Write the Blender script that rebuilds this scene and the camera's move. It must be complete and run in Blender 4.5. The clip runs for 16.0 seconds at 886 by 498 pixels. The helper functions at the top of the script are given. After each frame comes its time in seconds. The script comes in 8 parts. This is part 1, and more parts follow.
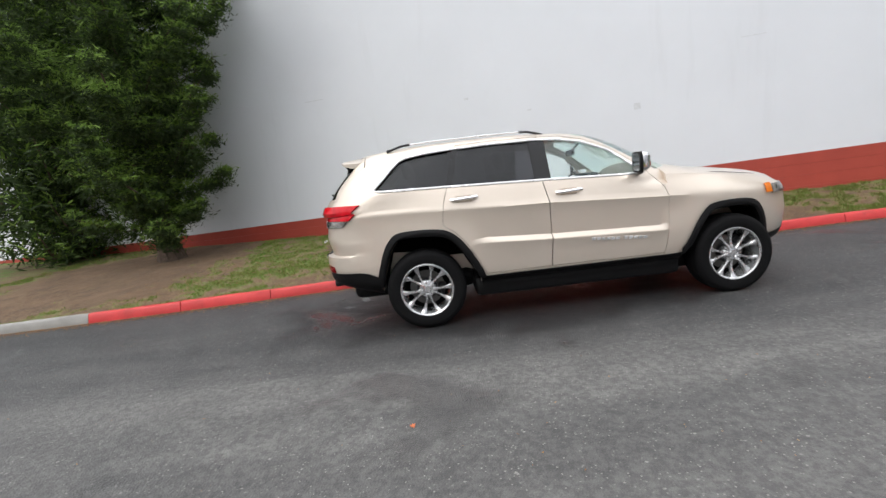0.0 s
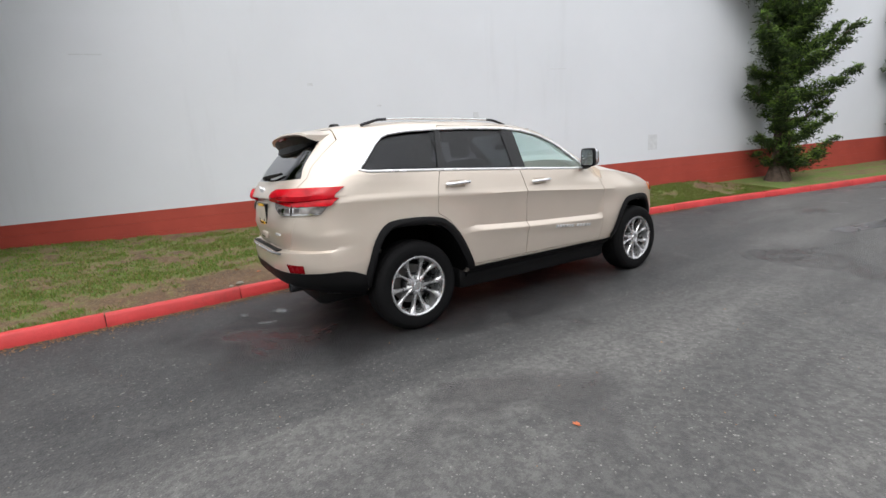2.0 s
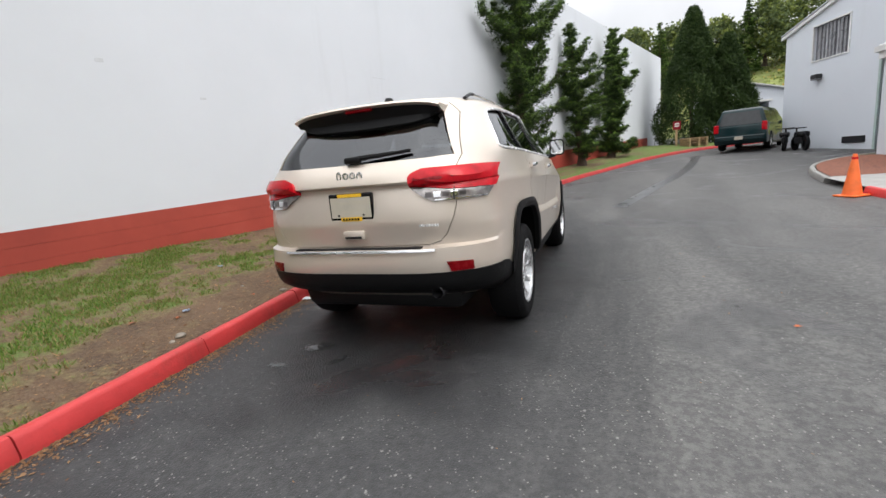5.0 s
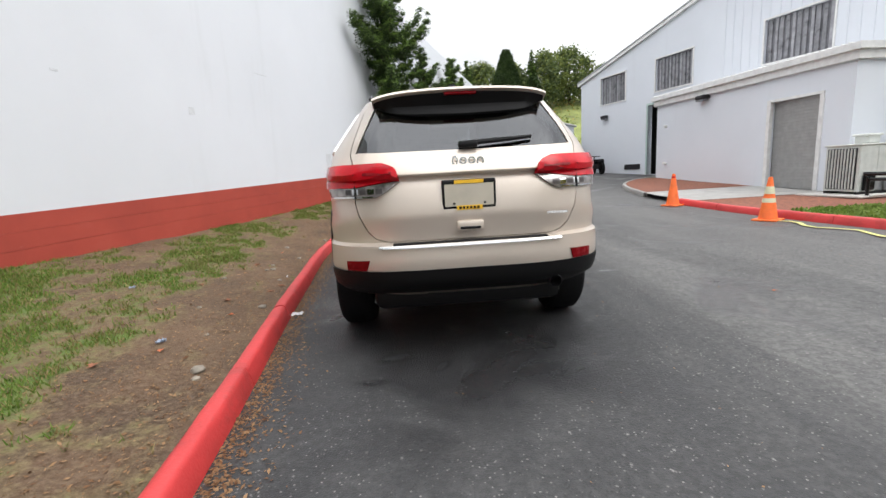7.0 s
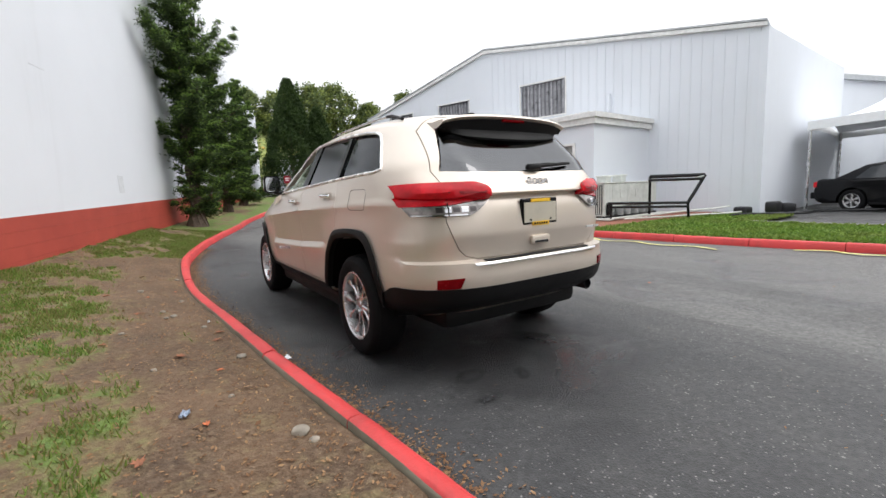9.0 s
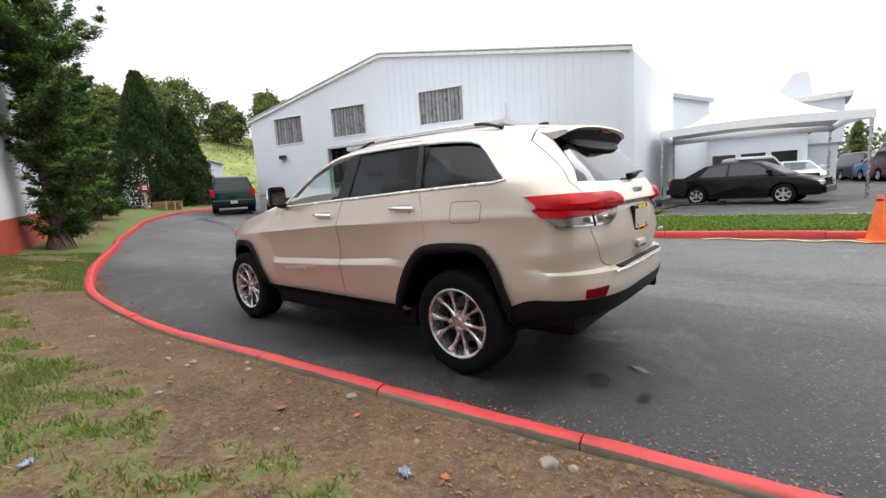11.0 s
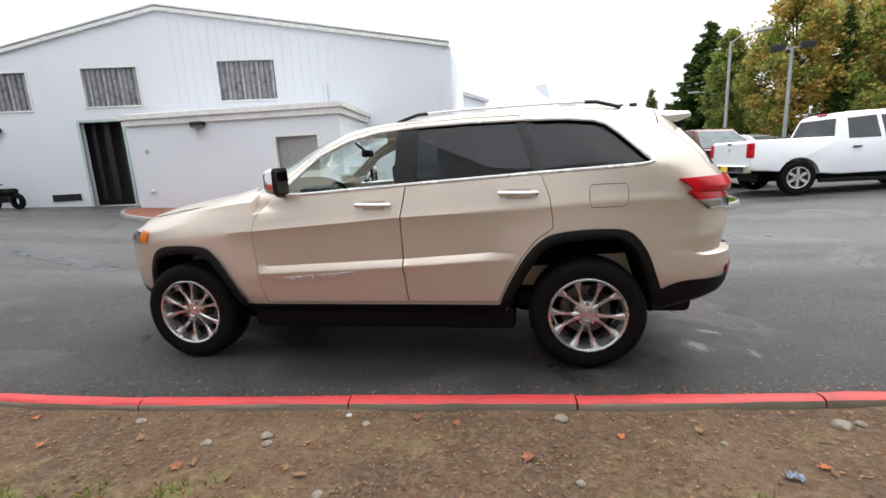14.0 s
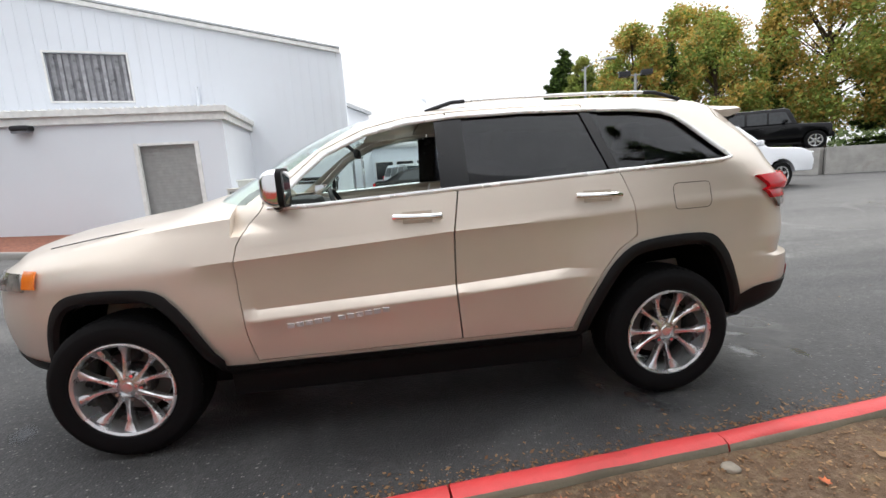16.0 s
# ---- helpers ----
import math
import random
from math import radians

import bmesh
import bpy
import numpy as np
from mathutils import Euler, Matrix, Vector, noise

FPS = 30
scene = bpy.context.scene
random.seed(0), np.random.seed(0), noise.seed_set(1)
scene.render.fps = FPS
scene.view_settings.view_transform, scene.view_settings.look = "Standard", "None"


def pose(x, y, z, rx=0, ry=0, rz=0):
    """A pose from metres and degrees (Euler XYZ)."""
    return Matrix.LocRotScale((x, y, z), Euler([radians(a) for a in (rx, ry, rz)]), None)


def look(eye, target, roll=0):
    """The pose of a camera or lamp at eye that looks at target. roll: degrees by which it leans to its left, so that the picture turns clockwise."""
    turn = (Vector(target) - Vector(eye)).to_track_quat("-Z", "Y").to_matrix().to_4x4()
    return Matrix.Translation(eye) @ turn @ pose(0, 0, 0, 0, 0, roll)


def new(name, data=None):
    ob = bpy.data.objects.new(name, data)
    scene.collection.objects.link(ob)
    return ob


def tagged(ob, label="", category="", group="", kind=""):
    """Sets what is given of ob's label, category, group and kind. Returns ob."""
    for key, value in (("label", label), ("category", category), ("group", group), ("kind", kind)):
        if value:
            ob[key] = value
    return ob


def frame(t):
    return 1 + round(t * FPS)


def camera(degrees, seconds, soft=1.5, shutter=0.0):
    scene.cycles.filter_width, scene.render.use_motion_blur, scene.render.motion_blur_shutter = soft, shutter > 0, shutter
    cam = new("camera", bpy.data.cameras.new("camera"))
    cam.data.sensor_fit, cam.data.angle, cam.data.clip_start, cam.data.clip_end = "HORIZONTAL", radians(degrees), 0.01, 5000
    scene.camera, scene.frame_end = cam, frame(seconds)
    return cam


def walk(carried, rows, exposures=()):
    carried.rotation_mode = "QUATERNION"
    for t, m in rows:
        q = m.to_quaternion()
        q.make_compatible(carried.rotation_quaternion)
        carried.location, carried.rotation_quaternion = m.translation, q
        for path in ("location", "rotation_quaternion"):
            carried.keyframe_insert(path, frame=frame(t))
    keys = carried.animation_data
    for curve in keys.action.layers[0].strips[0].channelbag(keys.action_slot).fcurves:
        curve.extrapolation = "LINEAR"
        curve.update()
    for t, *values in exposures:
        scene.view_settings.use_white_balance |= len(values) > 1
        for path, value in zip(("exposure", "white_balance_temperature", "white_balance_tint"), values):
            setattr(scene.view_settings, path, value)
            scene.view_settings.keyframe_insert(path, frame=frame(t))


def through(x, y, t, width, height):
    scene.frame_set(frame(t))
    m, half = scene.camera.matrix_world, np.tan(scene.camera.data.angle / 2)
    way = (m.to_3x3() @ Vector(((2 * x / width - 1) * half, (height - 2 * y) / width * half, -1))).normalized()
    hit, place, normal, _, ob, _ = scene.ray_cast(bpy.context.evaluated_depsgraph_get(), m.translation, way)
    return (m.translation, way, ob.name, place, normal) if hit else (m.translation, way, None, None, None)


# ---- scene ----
cam = camera(90.0, 16.0)
PATH = [
    (0, (4.971, 0.161, 1.349), (2.993, 0.175, 1.052), -6.7),
    (0.5, (4.838, -0.313, 1.397), (2.893, 0.067, 1.128), -5.4),
    (1, (4.602, -0.769, 1.364), (2.756, -0.038, 1.121), -0.7),
    (1.5, (4.381, -1.276, 1.36), (2.647, -0.334, 1.041), -3.2),
    (2, (4.033, -1.683, 1.326), (2.364, -0.643, 0.96), -3.6),
    (2.5, (3.703, -2.078, 1.312), (2.139, -0.881, 0.961), -3.5),
    (3, (3.325, -2.425, 1.335), (1.875, -1.102, 0.945), -7.3),
    (3.5, (2.884, -2.691, 1.341), (1.54, -1.256, 0.973), -7.8),
    (4, (2.437, -2.984, 1.297), (1.302, -1.382, 0.912), -7.6),
    (6.5, (0.135, -3.573, 1.201), (0.015, -1.605, 0.866), -2.5),
    (7, (-0.31, -3.542, 1.171), (-0.203, -1.576, 0.823), -3.2),
    (7.5, (-0.772, -3.492, 1.185), (-0.33, -1.561, 0.911), -3.8),
    (8, (-1.212, -3.399, 1.177), (-0.586, -1.519, 0.911), -2.7),
    (8.5, (-1.672, -3.195, 1.193), (-0.877, -1.379, 0.927), -0.9),
    (9, (-2.122, -3.028, 1.184), (-1.033, -1.37, 0.924), -2.3),
    (11.5, (-3.454, -1.484, 1.349), (-1.815, -0.376, 1.057), -1.5),
    (12, (-3.641, -1.117, 1.37), (-1.888, -0.211, 1.045), -0.1),
    (12.5, (-3.749, -0.749, 1.397), (-1.96, 0.072, 1.044), -2.2),
    (13, (-3.777, -0.367, 1.441), (-1.941, 0.353, 1.104), -3.2),
    (13.5, (-3.818, 0.029, 1.426), (-1.911, 0.532, 1.097), -2.7),
    (14, (-3.771, 0.409, 1.392), (-1.839, 0.762, 1.011), -3.0),
    (14.5, (-3.671, 0.749, 1.393), (-1.724, 0.953, 0.983), -0.7),
    (15, (-3.582, 1.121, 1.379), (-1.633, 1.151, 0.933), -2.9),
    (15.5, (-3.391, 1.343, 1.366), (-1.431, 1.306, 0.966), -3.8),
    (16, (-3.165, 1.501, 1.361), (-1.206, 1.294, 1.011), -3.6),
]
walk(cam, [(t, look(eye, target, roll)) for t, eye, target, roll in PATH], [(0, 0.22), (1, 0.20), (2, 0.12), (3.5, 0.12), (6.5, 0.38), (8.5, 0.36), (11.5, 0.41), (13.5, 0.42), (16, 0.44)])

# ---- world and light ----
world = bpy.data.worlds.new("overcast_sky")
scene.world = world
world.use_nodes = True
wt = world.node_tree
wt.nodes.clear()
w_out = wt.nodes.new("ShaderNodeOutputWorld")
w_bg = wt.nodes.new("ShaderNodeBackground")
w_sky = wt.nodes.new("ShaderNodeTexSky")
w_sky.sky_type = "NISHITA"
w_sky.sun_disc = False
w_sky.sun_elevation = radians(48)
w_sky.sun_rotation = radians(120)
w_sky.dust_density = 4.0
w_hsv = wt.nodes.new("ShaderNodeHueSaturation")
w_hsv.inputs["Saturation"].default_value = 0.12
w_co = wt.nodes.new("ShaderNodeTexCoord")
w_no = wt.nodes.new("ShaderNodeTexNoise")
w_no.inputs["Scale"].default_value = 2.2
w_no.inputs["Detail"].default_value = 5.0
w_rp = wt.nodes.new("ShaderNodeValToRGB")
w_rp.color_ramp.elements[0].position = 0.3
w_rp.color_ramp.elements[0].color = (7.6, 7.8, 8.3, 1)
w_rp.color_ramp.elements[1].position = 0.62
w_rp.color_ramp.elements[1].color = (11.2, 11.4, 11.7, 1)
w_mix = wt.nodes.new("ShaderNodeMix")
w_mix.data_type = "RGBA"
w_mix.inputs["Factor"].default_value = 0.8
wt.links.new(w_sky.outputs[0], w_hsv.inputs["Color"])
wt.links.new(w_co.outputs["Generated"], w_no.inputs["Vector"])
wt.links.new(w_no.outputs["Fac"], w_rp.inputs["Fac"])
wt.links.new(w_hsv.outputs[0], w_mix.inputs["A"])
wt.links.new(w_rp.outputs[0], w_mix.inputs["B"])
# an overcast sky is brighter overhead than at the horizon
w_sep = wt.nodes.new("ShaderNodeSeparateXYZ")
w_map = wt.nodes.new("ShaderNodeMapRange")
w_map.inputs["From Min"].default_value, w_map.inputs["From Max"].default_value = 0.0, 1.0
w_map.inputs["To Min"].default_value, w_map.inputs["To Max"].default_value = 0.66, 2.1
w_mul = wt.nodes.new("ShaderNodeVectorMath")
w_mul.operation = "SCALE"
wt.links.new(w_co.outputs["Generated"], w_sep.inputs[0])
w_up = wt.nodes.new("ShaderNodeMath")
w_up.operation = "MAXIMUM"
w_up.inputs[1].default_value = 0.0
w_pow = wt.nodes.new("ShaderNodeMath")
w_pow.operation = "POWER"
w_pow.inputs[1].default_value = 1.5
wt.links.new(w_sep.outputs["Z"], w_up.inputs[0])
wt.links.new(w_up.outputs[0], w_pow.inputs[0])
wt.links.new(w_pow.outputs[0], w_map.inputs["Value"])
wt.links.new(w_mix.outputs["Result"], w_mul.inputs[0])
wt.links.new(w_map.outputs[0], w_mul.inputs["Scale"])
wt.links.new(w_mul.outputs[0], w_bg.inputs["Color"])
w_bg.inputs["Strength"].default_value = 0.125
wt.links.new(w_bg.outputs[0], w_out.inputs["Surface"])

sun = new("sun", bpy.data.lights.new("sun", "SUN"))
sun.data.energy = 0.6
sun.data.angle = radians(25)
sun.data.color = (1.0, 0.97, 0.93)
sun.matrix_world = look((14, -12, 20), (0, 0, 0))

# ---- mesh helpers ----
def clamp(v, a=0.0, b=1.0):
    return max(a, min(b, v))


def smooth(v, a, b):
    s = clamp((v - a) / (b - a))
    return s * s * (3 - 2 * s)


def lerp_table(table, v):
    """Smooth value of a table of (key, value) pairs, keys rising."""
    if v <= table[0][0]:
        return table[0][1]
    for (a, fa), (b, fb) in zip(table, table[1:]):
        if v <= b:
            return fa + (fb - fa) * (v - a) / (b - a)
    return table[-1][1]


def mesh_from(name, bm, mats, flat=False, angle=32):
    me = bpy.data.meshes.new(name)
    bm.normal_update()
    bm.to_mesh(me)
    bm.free()
    for m in mats if isinstance(mats, (list, tuple)) else [mats]:
        me.materials.append(m)
    if not flat:
        me.shade_smooth()
        me.set_sharp_from_angle(angle=radians(angle))
    return me


def part(name, bm, material, parent=None, label="", m=None, flat=False, angle=32):
    """One bmesh as one mesh object, under a thing or a part."""
    ob = new(name, mesh_from(name, bm, material, flat, angle) if isinstance(bm, bmesh.types.BMesh) else bm)
    if m is not None:
        ob.matrix_basis = m
    if parent is not None:
        ob.parent = parent
    if label:
        ob["label"] = label
    return ob


def thing(name, m, label, category, group="", kind=""):
    ob = new(name)
    ob.empty_display_size = 0.2
    ob.matrix_basis = m
    return tagged(ob, label, category, group, kind)


def box(bm, x0, y0, z0, x1, y1, z1, bevel=0.0, seg=1):
    r = bmesh.ops.create_cube(bm, size=1.0, matrix=Matrix.Translation(((x0 + x1) / 2, (y0 + y1) / 2, (z0 + z1) / 2)) @ Matrix.Diagonal((abs(x1 - x0), abs(y1 - y0), abs(z1 - z0), 1)))
    if bevel:
        edges = list({e for v in r["verts"] for e in v.link_edges})
        bmesh.ops.bevel(bm, geom=edges, offset=bevel, segments=seg, affect="EDGES", profile=0.5)
    return bm


def boxed(*a, **k):
    return box(bmesh.new(), *a, **k)


def cone(bm, r1, r2, a, b, seg=16, caps=True):
    """A round bar from a to b."""
    a, b = Vector(a), Vector(b)
    d = b - a
    m = Matrix.Translation((a + b) / 2) @ d.to_track_quat("Z", "Y").to_matrix().to_4x4()
    bmesh.ops.create_cone(bm, cap_ends=caps, segments=seg, radius1=r1, radius2=r2, depth=d.length, matrix=m)
    return bm


def lathe(bm, profile, seg=32, m=None):
    """Turns (radius, height) pairs round z."""
    m = m or Matrix.Identity(4)
    rings = []
    for r, h in profile:
        if r < 1e-5:
            rings.append([bm.verts.new(m @ Vector((0, 0, h)))])
        else:
            rings.append([bm.verts.new(m @ Vector((r * math.cos(2 * math.pi * k / seg), r * math.sin(2 * math.pi * k / seg), h))) for k in range(seg)])
    for a, b in zip(rings, rings[1:]):
        for k in range(seg):
            q = [a[k % len(a)], a[(k + 1) % len(a)], b[(k + 1) % len(b)], b[k % len(b)]]
            u = []
            for v in q:
                if v not in u:
                    u.append(v)
            if len(u) > 2:
                bm.faces.new(u)
    return bm


def prism(bm, pts, axis, a, b):
    """A polygon drawn in the two other axes, swept along one axis from a to b."""
    def at(p, s):
        return {"x": (s, p[0], p[1]), "y": (p[0], s, p[1]), "z": (p[0], p[1], s)}[axis]
    lo = [bm.verts.new(at(p, a)) for p in pts]
    hi = [bm.verts.new(at(p, b)) for p in pts]
    n = len(pts)
    bm.faces.new(lo[::-1])
    bm.faces.new(hi)
    for k in range(n):
        bm.faces.new((lo[k], lo[(k + 1) % n], hi[(k + 1) % n], hi[k]))
    bmesh.ops.recalc_face_normals(bm, faces=bm.faces[:])
    return bm


def grid_faces(bm, rows, closed=False):
    """Quads between rows of vertices."""
    for a, b in zip(rows, rows[1:]):
        n = len(a)
        for k in range(n if closed else n - 1):
            bm.faces.new((a[k], a[(k + 1) % n], b[(k + 1) % n], b[k]))


def sheet(rows, thick, flip=False):
    """A curved plate with thickness from a grid of points; it grows along its normal."""
    bm = bmesh.new()
    pts = [[Vector(p) for p in r] for r in rows]
    nr, nc = len(pts), len(pts[0])
    nor = []
    for i in range(nr):
        line = []
        for j in range(nc):
            du = pts[i][min(j + 1, nc - 1)] - pts[i][max(j - 1, 0)]
            dv = pts[min(i + 1, nr - 1)][j] - pts[max(i - 1, 0)][j]
            n = du.cross(dv)
            n = n.normalized() if n.length > 1e-9 else Vector((0, 0, 1))
            line.append(-n if flip else n)
        nor.append(line)
    top = [[bm.verts.new(pts[i][j] + nor[i][j] * thick) for j in range(nc)] for i in range(nr)]
    bot = [[bm.verts.new(pts[i][j]) for j in range(nc)] for i in range(nr)]
    grid_faces(bm, top)
    grid_faces(bm, [r[::-1] for r in bot])
    rim = [(0, j) for j in range(nc)] + [(i, nc - 1) for i in range(1, nr)] + [(nr - 1, j) for j in range(nc - 2, -1, -1)] + [(i, 0) for i in range(nr - 2, 0, -1)]
    for (a, b), (c, d) in zip(rim, rim[1:] + rim[:1]):
        bm.faces.new((top[a][b], bot[a][b], bot[c][d], top[c][d]))
    bmesh.ops.recalc_face_normals(bm, faces=bm.faces[:])
    return bm


def tube(pts, r, seg=8, closed=False, squash=1.0):
    """A bar of round section along points."""
    bm = bmesh.new()
    pts = [Vector(p) for p in pts]
    rings = []
    n = len(pts)
    for i, p in enumerate(pts):
        d = (pts[(i + 1) % n if closed else min(i + 1, n - 1)] - pts[i - 1 if closed else max(i - 1, 0)]).normalized()
        side = d.cross(Vector((0, 0, 1)))
        side = side.normalized() if side.length > 1e-4 else Vector((1, 0, 0))
        up = side.cross(d)
        rr = r(i / max(1, n - 1)) if callable(r) else r
        rings.append([bm.verts.new(p + (side * math.cos(2 * math.pi * k / seg) + up * squash * math.sin(2 * math.pi * k / seg)) * rr) for k in range(seg)])
    grid_faces(bm, rings + (rings[:1] if closed else []), closed=True)
    if not closed:
        bm.faces.new(rings[0][::-1])
        bm.faces.new(rings[-1])
    bmesh.ops.recalc_face_normals(bm, faces=bm.faces[:])
    return bm


def boolean(bm, cutter, op):
    """The solid bm cut by, joined with or kept inside another solid. Both are used up."""
    full, tool = bm.calc_volume(signed=True), cutter.calc_volume(signed=True)
    obs = []
    for b in (bm, cutter):
        bmesh.ops.triangulate(b, faces=[f for f in b.faces if len(f.verts) > 3])
        me = bpy.data.meshes.new("tmp")
        b.to_mesh(me)
        b.free()
        ob = bpy.data.objects.new("tmp", me)
        scene.collection.objects.link(ob)
        obs.append(ob)
    mod = obs[0].modifiers.new("cut", "BOOLEAN")
    mod.operation, mod.object = op, obs[1]
    out = None
    for solver, shift in (("MANIFOLD", 0.0), ("EXACT", 0.0), ("EXACT", 0.0003), ("EXACT", -0.0004)):
        mod.solver = solver
        obs[1].location = (shift, shift * 0.7, shift * 1.3)
        dg = bpy.context.evaluated_depsgraph_get()
        dg.update()
        me = bpy.data.meshes.new_from_object(obs[0].evaluated_get(dg))
        if out is not None:
            out.free()
        out = bmesh.new()
        out.from_mesh(me)
        bpy.data.meshes.remove(me)
        left = out.calc_volume(signed=True)
        if op == "DIFFERENCE" and full + 0.001 >= left >= full - tool - 0.001 and left > 0:
            break
        if op == "INTERSECT" and 0 < left <= min(full, tool) + 0.001:
            break
    bmesh.ops.remove_doubles(out, verts=out.verts[:], dist=0.00002)
    bmesh.ops.dissolve_degenerate(out, edges=out.edges[:], dist=0.00002)
    for ob in obs:
        old = ob.data
        bpy.data.objects.remove(ob)
        bpy.data.meshes.remove(old)
    return out


def mirrored(bm):
    """The same mesh on the other side of x = 0."""
    out = bm.copy()
    for v in out.verts:
        v.co.x = -v.co.x
    bmesh.ops.reverse_faces(out, faces=out.faces[:])
    return out


def roundpoly(pts, r, seg=5):
    """A polygon with its corners rounded."""
    out = []
    n = len(pts)
    for i in range(n):
        p, a, b = Vector(pts[i]).to_2d(), Vector(pts[i - 1]).to_2d(), Vector(pts[(i + 1) % n]).to_2d()
        ra = min(r, (a - p).length * 0.45, (b - p).length * 0.45)
        s, e = p + (a - p).normalized() * ra, p + (b - p).normalized() * ra
        for k in range(seg + 1):
            t = k / seg
            out.append(tuple(s * (1 - t) ** 2 + p * 2 * t * (1 - t) + e * t * t))
    return out

# ---- materials ----
class Nodes:
    """Short ways to write a node material."""

    def __init__(self, name):
        self.mat = bpy.data.materials.new(name)
        self.mat.use_nodes = True
        self.nt = self.mat.node_tree
        self.bsdf = self.nt.nodes["Principled BSDF"]
        self.co = None

    def add(self, kind, **inputs):
        n = self.nt.nodes.new("ShaderNode" + kind)
        for k, v in inputs.items():
            self.put(n.inputs[k.replace("_", " ")], v)
        return n

    def put(self, socket, v):
        if isinstance(v, bpy.types.NodeSocket):
            self.nt.links.new(v, socket)
        elif isinstance(v, bpy.types.Node):
            self.nt.links.new(v.outputs[0], socket)
        else:
            socket.default_value = (*v, 1) if isinstance(v, tuple) and len(v) == 3 and len(socket.default_value) == 4 else v

    def place(self, scale=(1, 1, 1), world=False):
        if world:
            src = self.nt.nodes.new("ShaderNodeNewGeometry").outputs["Position"]
        else:
            src = self.nt.nodes.new("ShaderNodeTexCoord").outputs["Object"]
        m = self.nt.nodes.new("ShaderNodeMapping")
        m.inputs["Scale"].default_value = scale
        self.nt.links.new(src, m.inputs["Vector"])
        return m.outputs[0]

    def noise(self, scale, detail=4, rough=0.55, at=None, dist=0.0):
        return self.add("TexNoise", Vector=at or self.place(), Scale=scale, Detail=detail, Roughness=rough, Distortion=dist).outputs["Fac"]

    def ramp(self, fac, stops):
        n = self.add("ValToRGB", Fac=fac)
        cr = n.color_ramp
        while len(cr.elements) < len(stops):
            cr.elements.new(0.5)
        for e, (p, c) in zip(cr.elements, stops):
            e.position = p
            e.color = (*c, 1) if isinstance(c, tuple) else (c, c, c, 1)
        return n.outputs["Color"]

    def mix(self, fac, a, b, mode="MIX"):
        n = self.nt.nodes.new("ShaderNodeMix")
        n.data_type, n.blend_type = "RGBA", mode
        self.put(n.inputs["Factor"], fac)
        self.put(n.inputs["A"], a)
        self.put(n.inputs["B"], b)
        return n.outputs["Result"]

    def math(self, op, a, b=0.0):
        n = self.nt.nodes.new("ShaderNodeMath")
        n.operation = op
        self.put(n.inputs[0], a)
        self.put(n.inputs[1], b)
        return n.outputs[0]

    def bump(self, height, strength=0.3, dist=0.01, prev=None):
        n = self.add("Bump", Height=height, Strength=strength, Distance=dist)
        if prev is not None:
            self.put(n.inputs["Normal"], prev)
        return n.outputs[0]

    def done(self, **inputs):
        for k, v in inputs.items():
            self.put(self.bsdf.inputs[k.replace("_", " ")], v)
        return self.mat


def plain(name, color, rough=0.5, metal=0.0, vary=0.12, scale=6.0, bump=0.0, bscale=80.0, **more):
    """A painted, moulded or cast surface with slight blotches and fine grain."""
    n = Nodes(name)
    at = n.place()
    f = n.noise(scale, 5, at=at)
    dark = tuple(c * (1 - vary) for c in color)
    light = tuple(min(1, c * (1 + vary)) for c in color)
    col = n.ramp(f, [(0.3, dark), (0.7, light)])
    args = dict(Base_Color=col, Metallic=metal, Roughness=n.ramp(f, [(0.3, max(0.0, rough - 0.05)), (0.7, min(1.0, rough + 0.07))]))
    if bump:
        args["Normal"] = n.bump(n.noise(bscale, 3, at=at), bump, 0.004)
    args.update(more)
    return n.done(**args)


def car_paint(name, color, flake=0.35, rough=0.3, coat=1.0, soil=0.12, gloss=0.35):
    """Metallic paint under clear lacquer, with road dust low down in blotches."""
    n = Nodes(name)
    at = n.place()
    fl = n.noise(900, 2, at=at)
    col = n.mix(n.ramp(fl, [(0.45, 0.0), (0.75, 1.0)]), tuple(c * 0.96 for c in color), tuple(min(1, c * 1.08) for c in color))
    dust = n.ramp(n.noise(2.3, 5, at=at), [(0.45, 0.0), (0.8, soil)])
    col = n.mix(dust, col, (0.30, 0.27, 0.23))
    return n.done(Base_Color=col, Metallic=flake, Roughness=rough, Coat_Weight=coat, Coat_Roughness=0.04, Specular_IOR_Level=gloss)


def tinted(name, color, f0=0.045):
    """One face of a thin pane: what passes is tinted, what is mirrored grows towards grazing."""
    n = Nodes(name)
    out = n.nt.nodes["Material Output"]
    tr = n.add("BsdfTransparent", Color=color)
    gl = n.add("BsdfGlossy", Color=(0.97, 0.98, 1.0), Roughness=0.015)
    lw = n.add("LayerWeight", Blend=0.5)
    rise = n.math("POWER", lw.outputs["Facing"], 5.0)
    fac = n.math("ADD", n.math("MULTIPLY", rise, 1 - f0), f0)
    mx = n.nt.nodes.new("ShaderNodeMixShader")
    n.put(mx.inputs[0], fac)
    n.nt.links.new(tr.outputs[0], mx.inputs[1])
    n.nt.links.new(gl.outputs[0], mx.inputs[2])
    n.nt.links.new(mx.outputs[0], out.inputs["Surface"])
    return n.mat


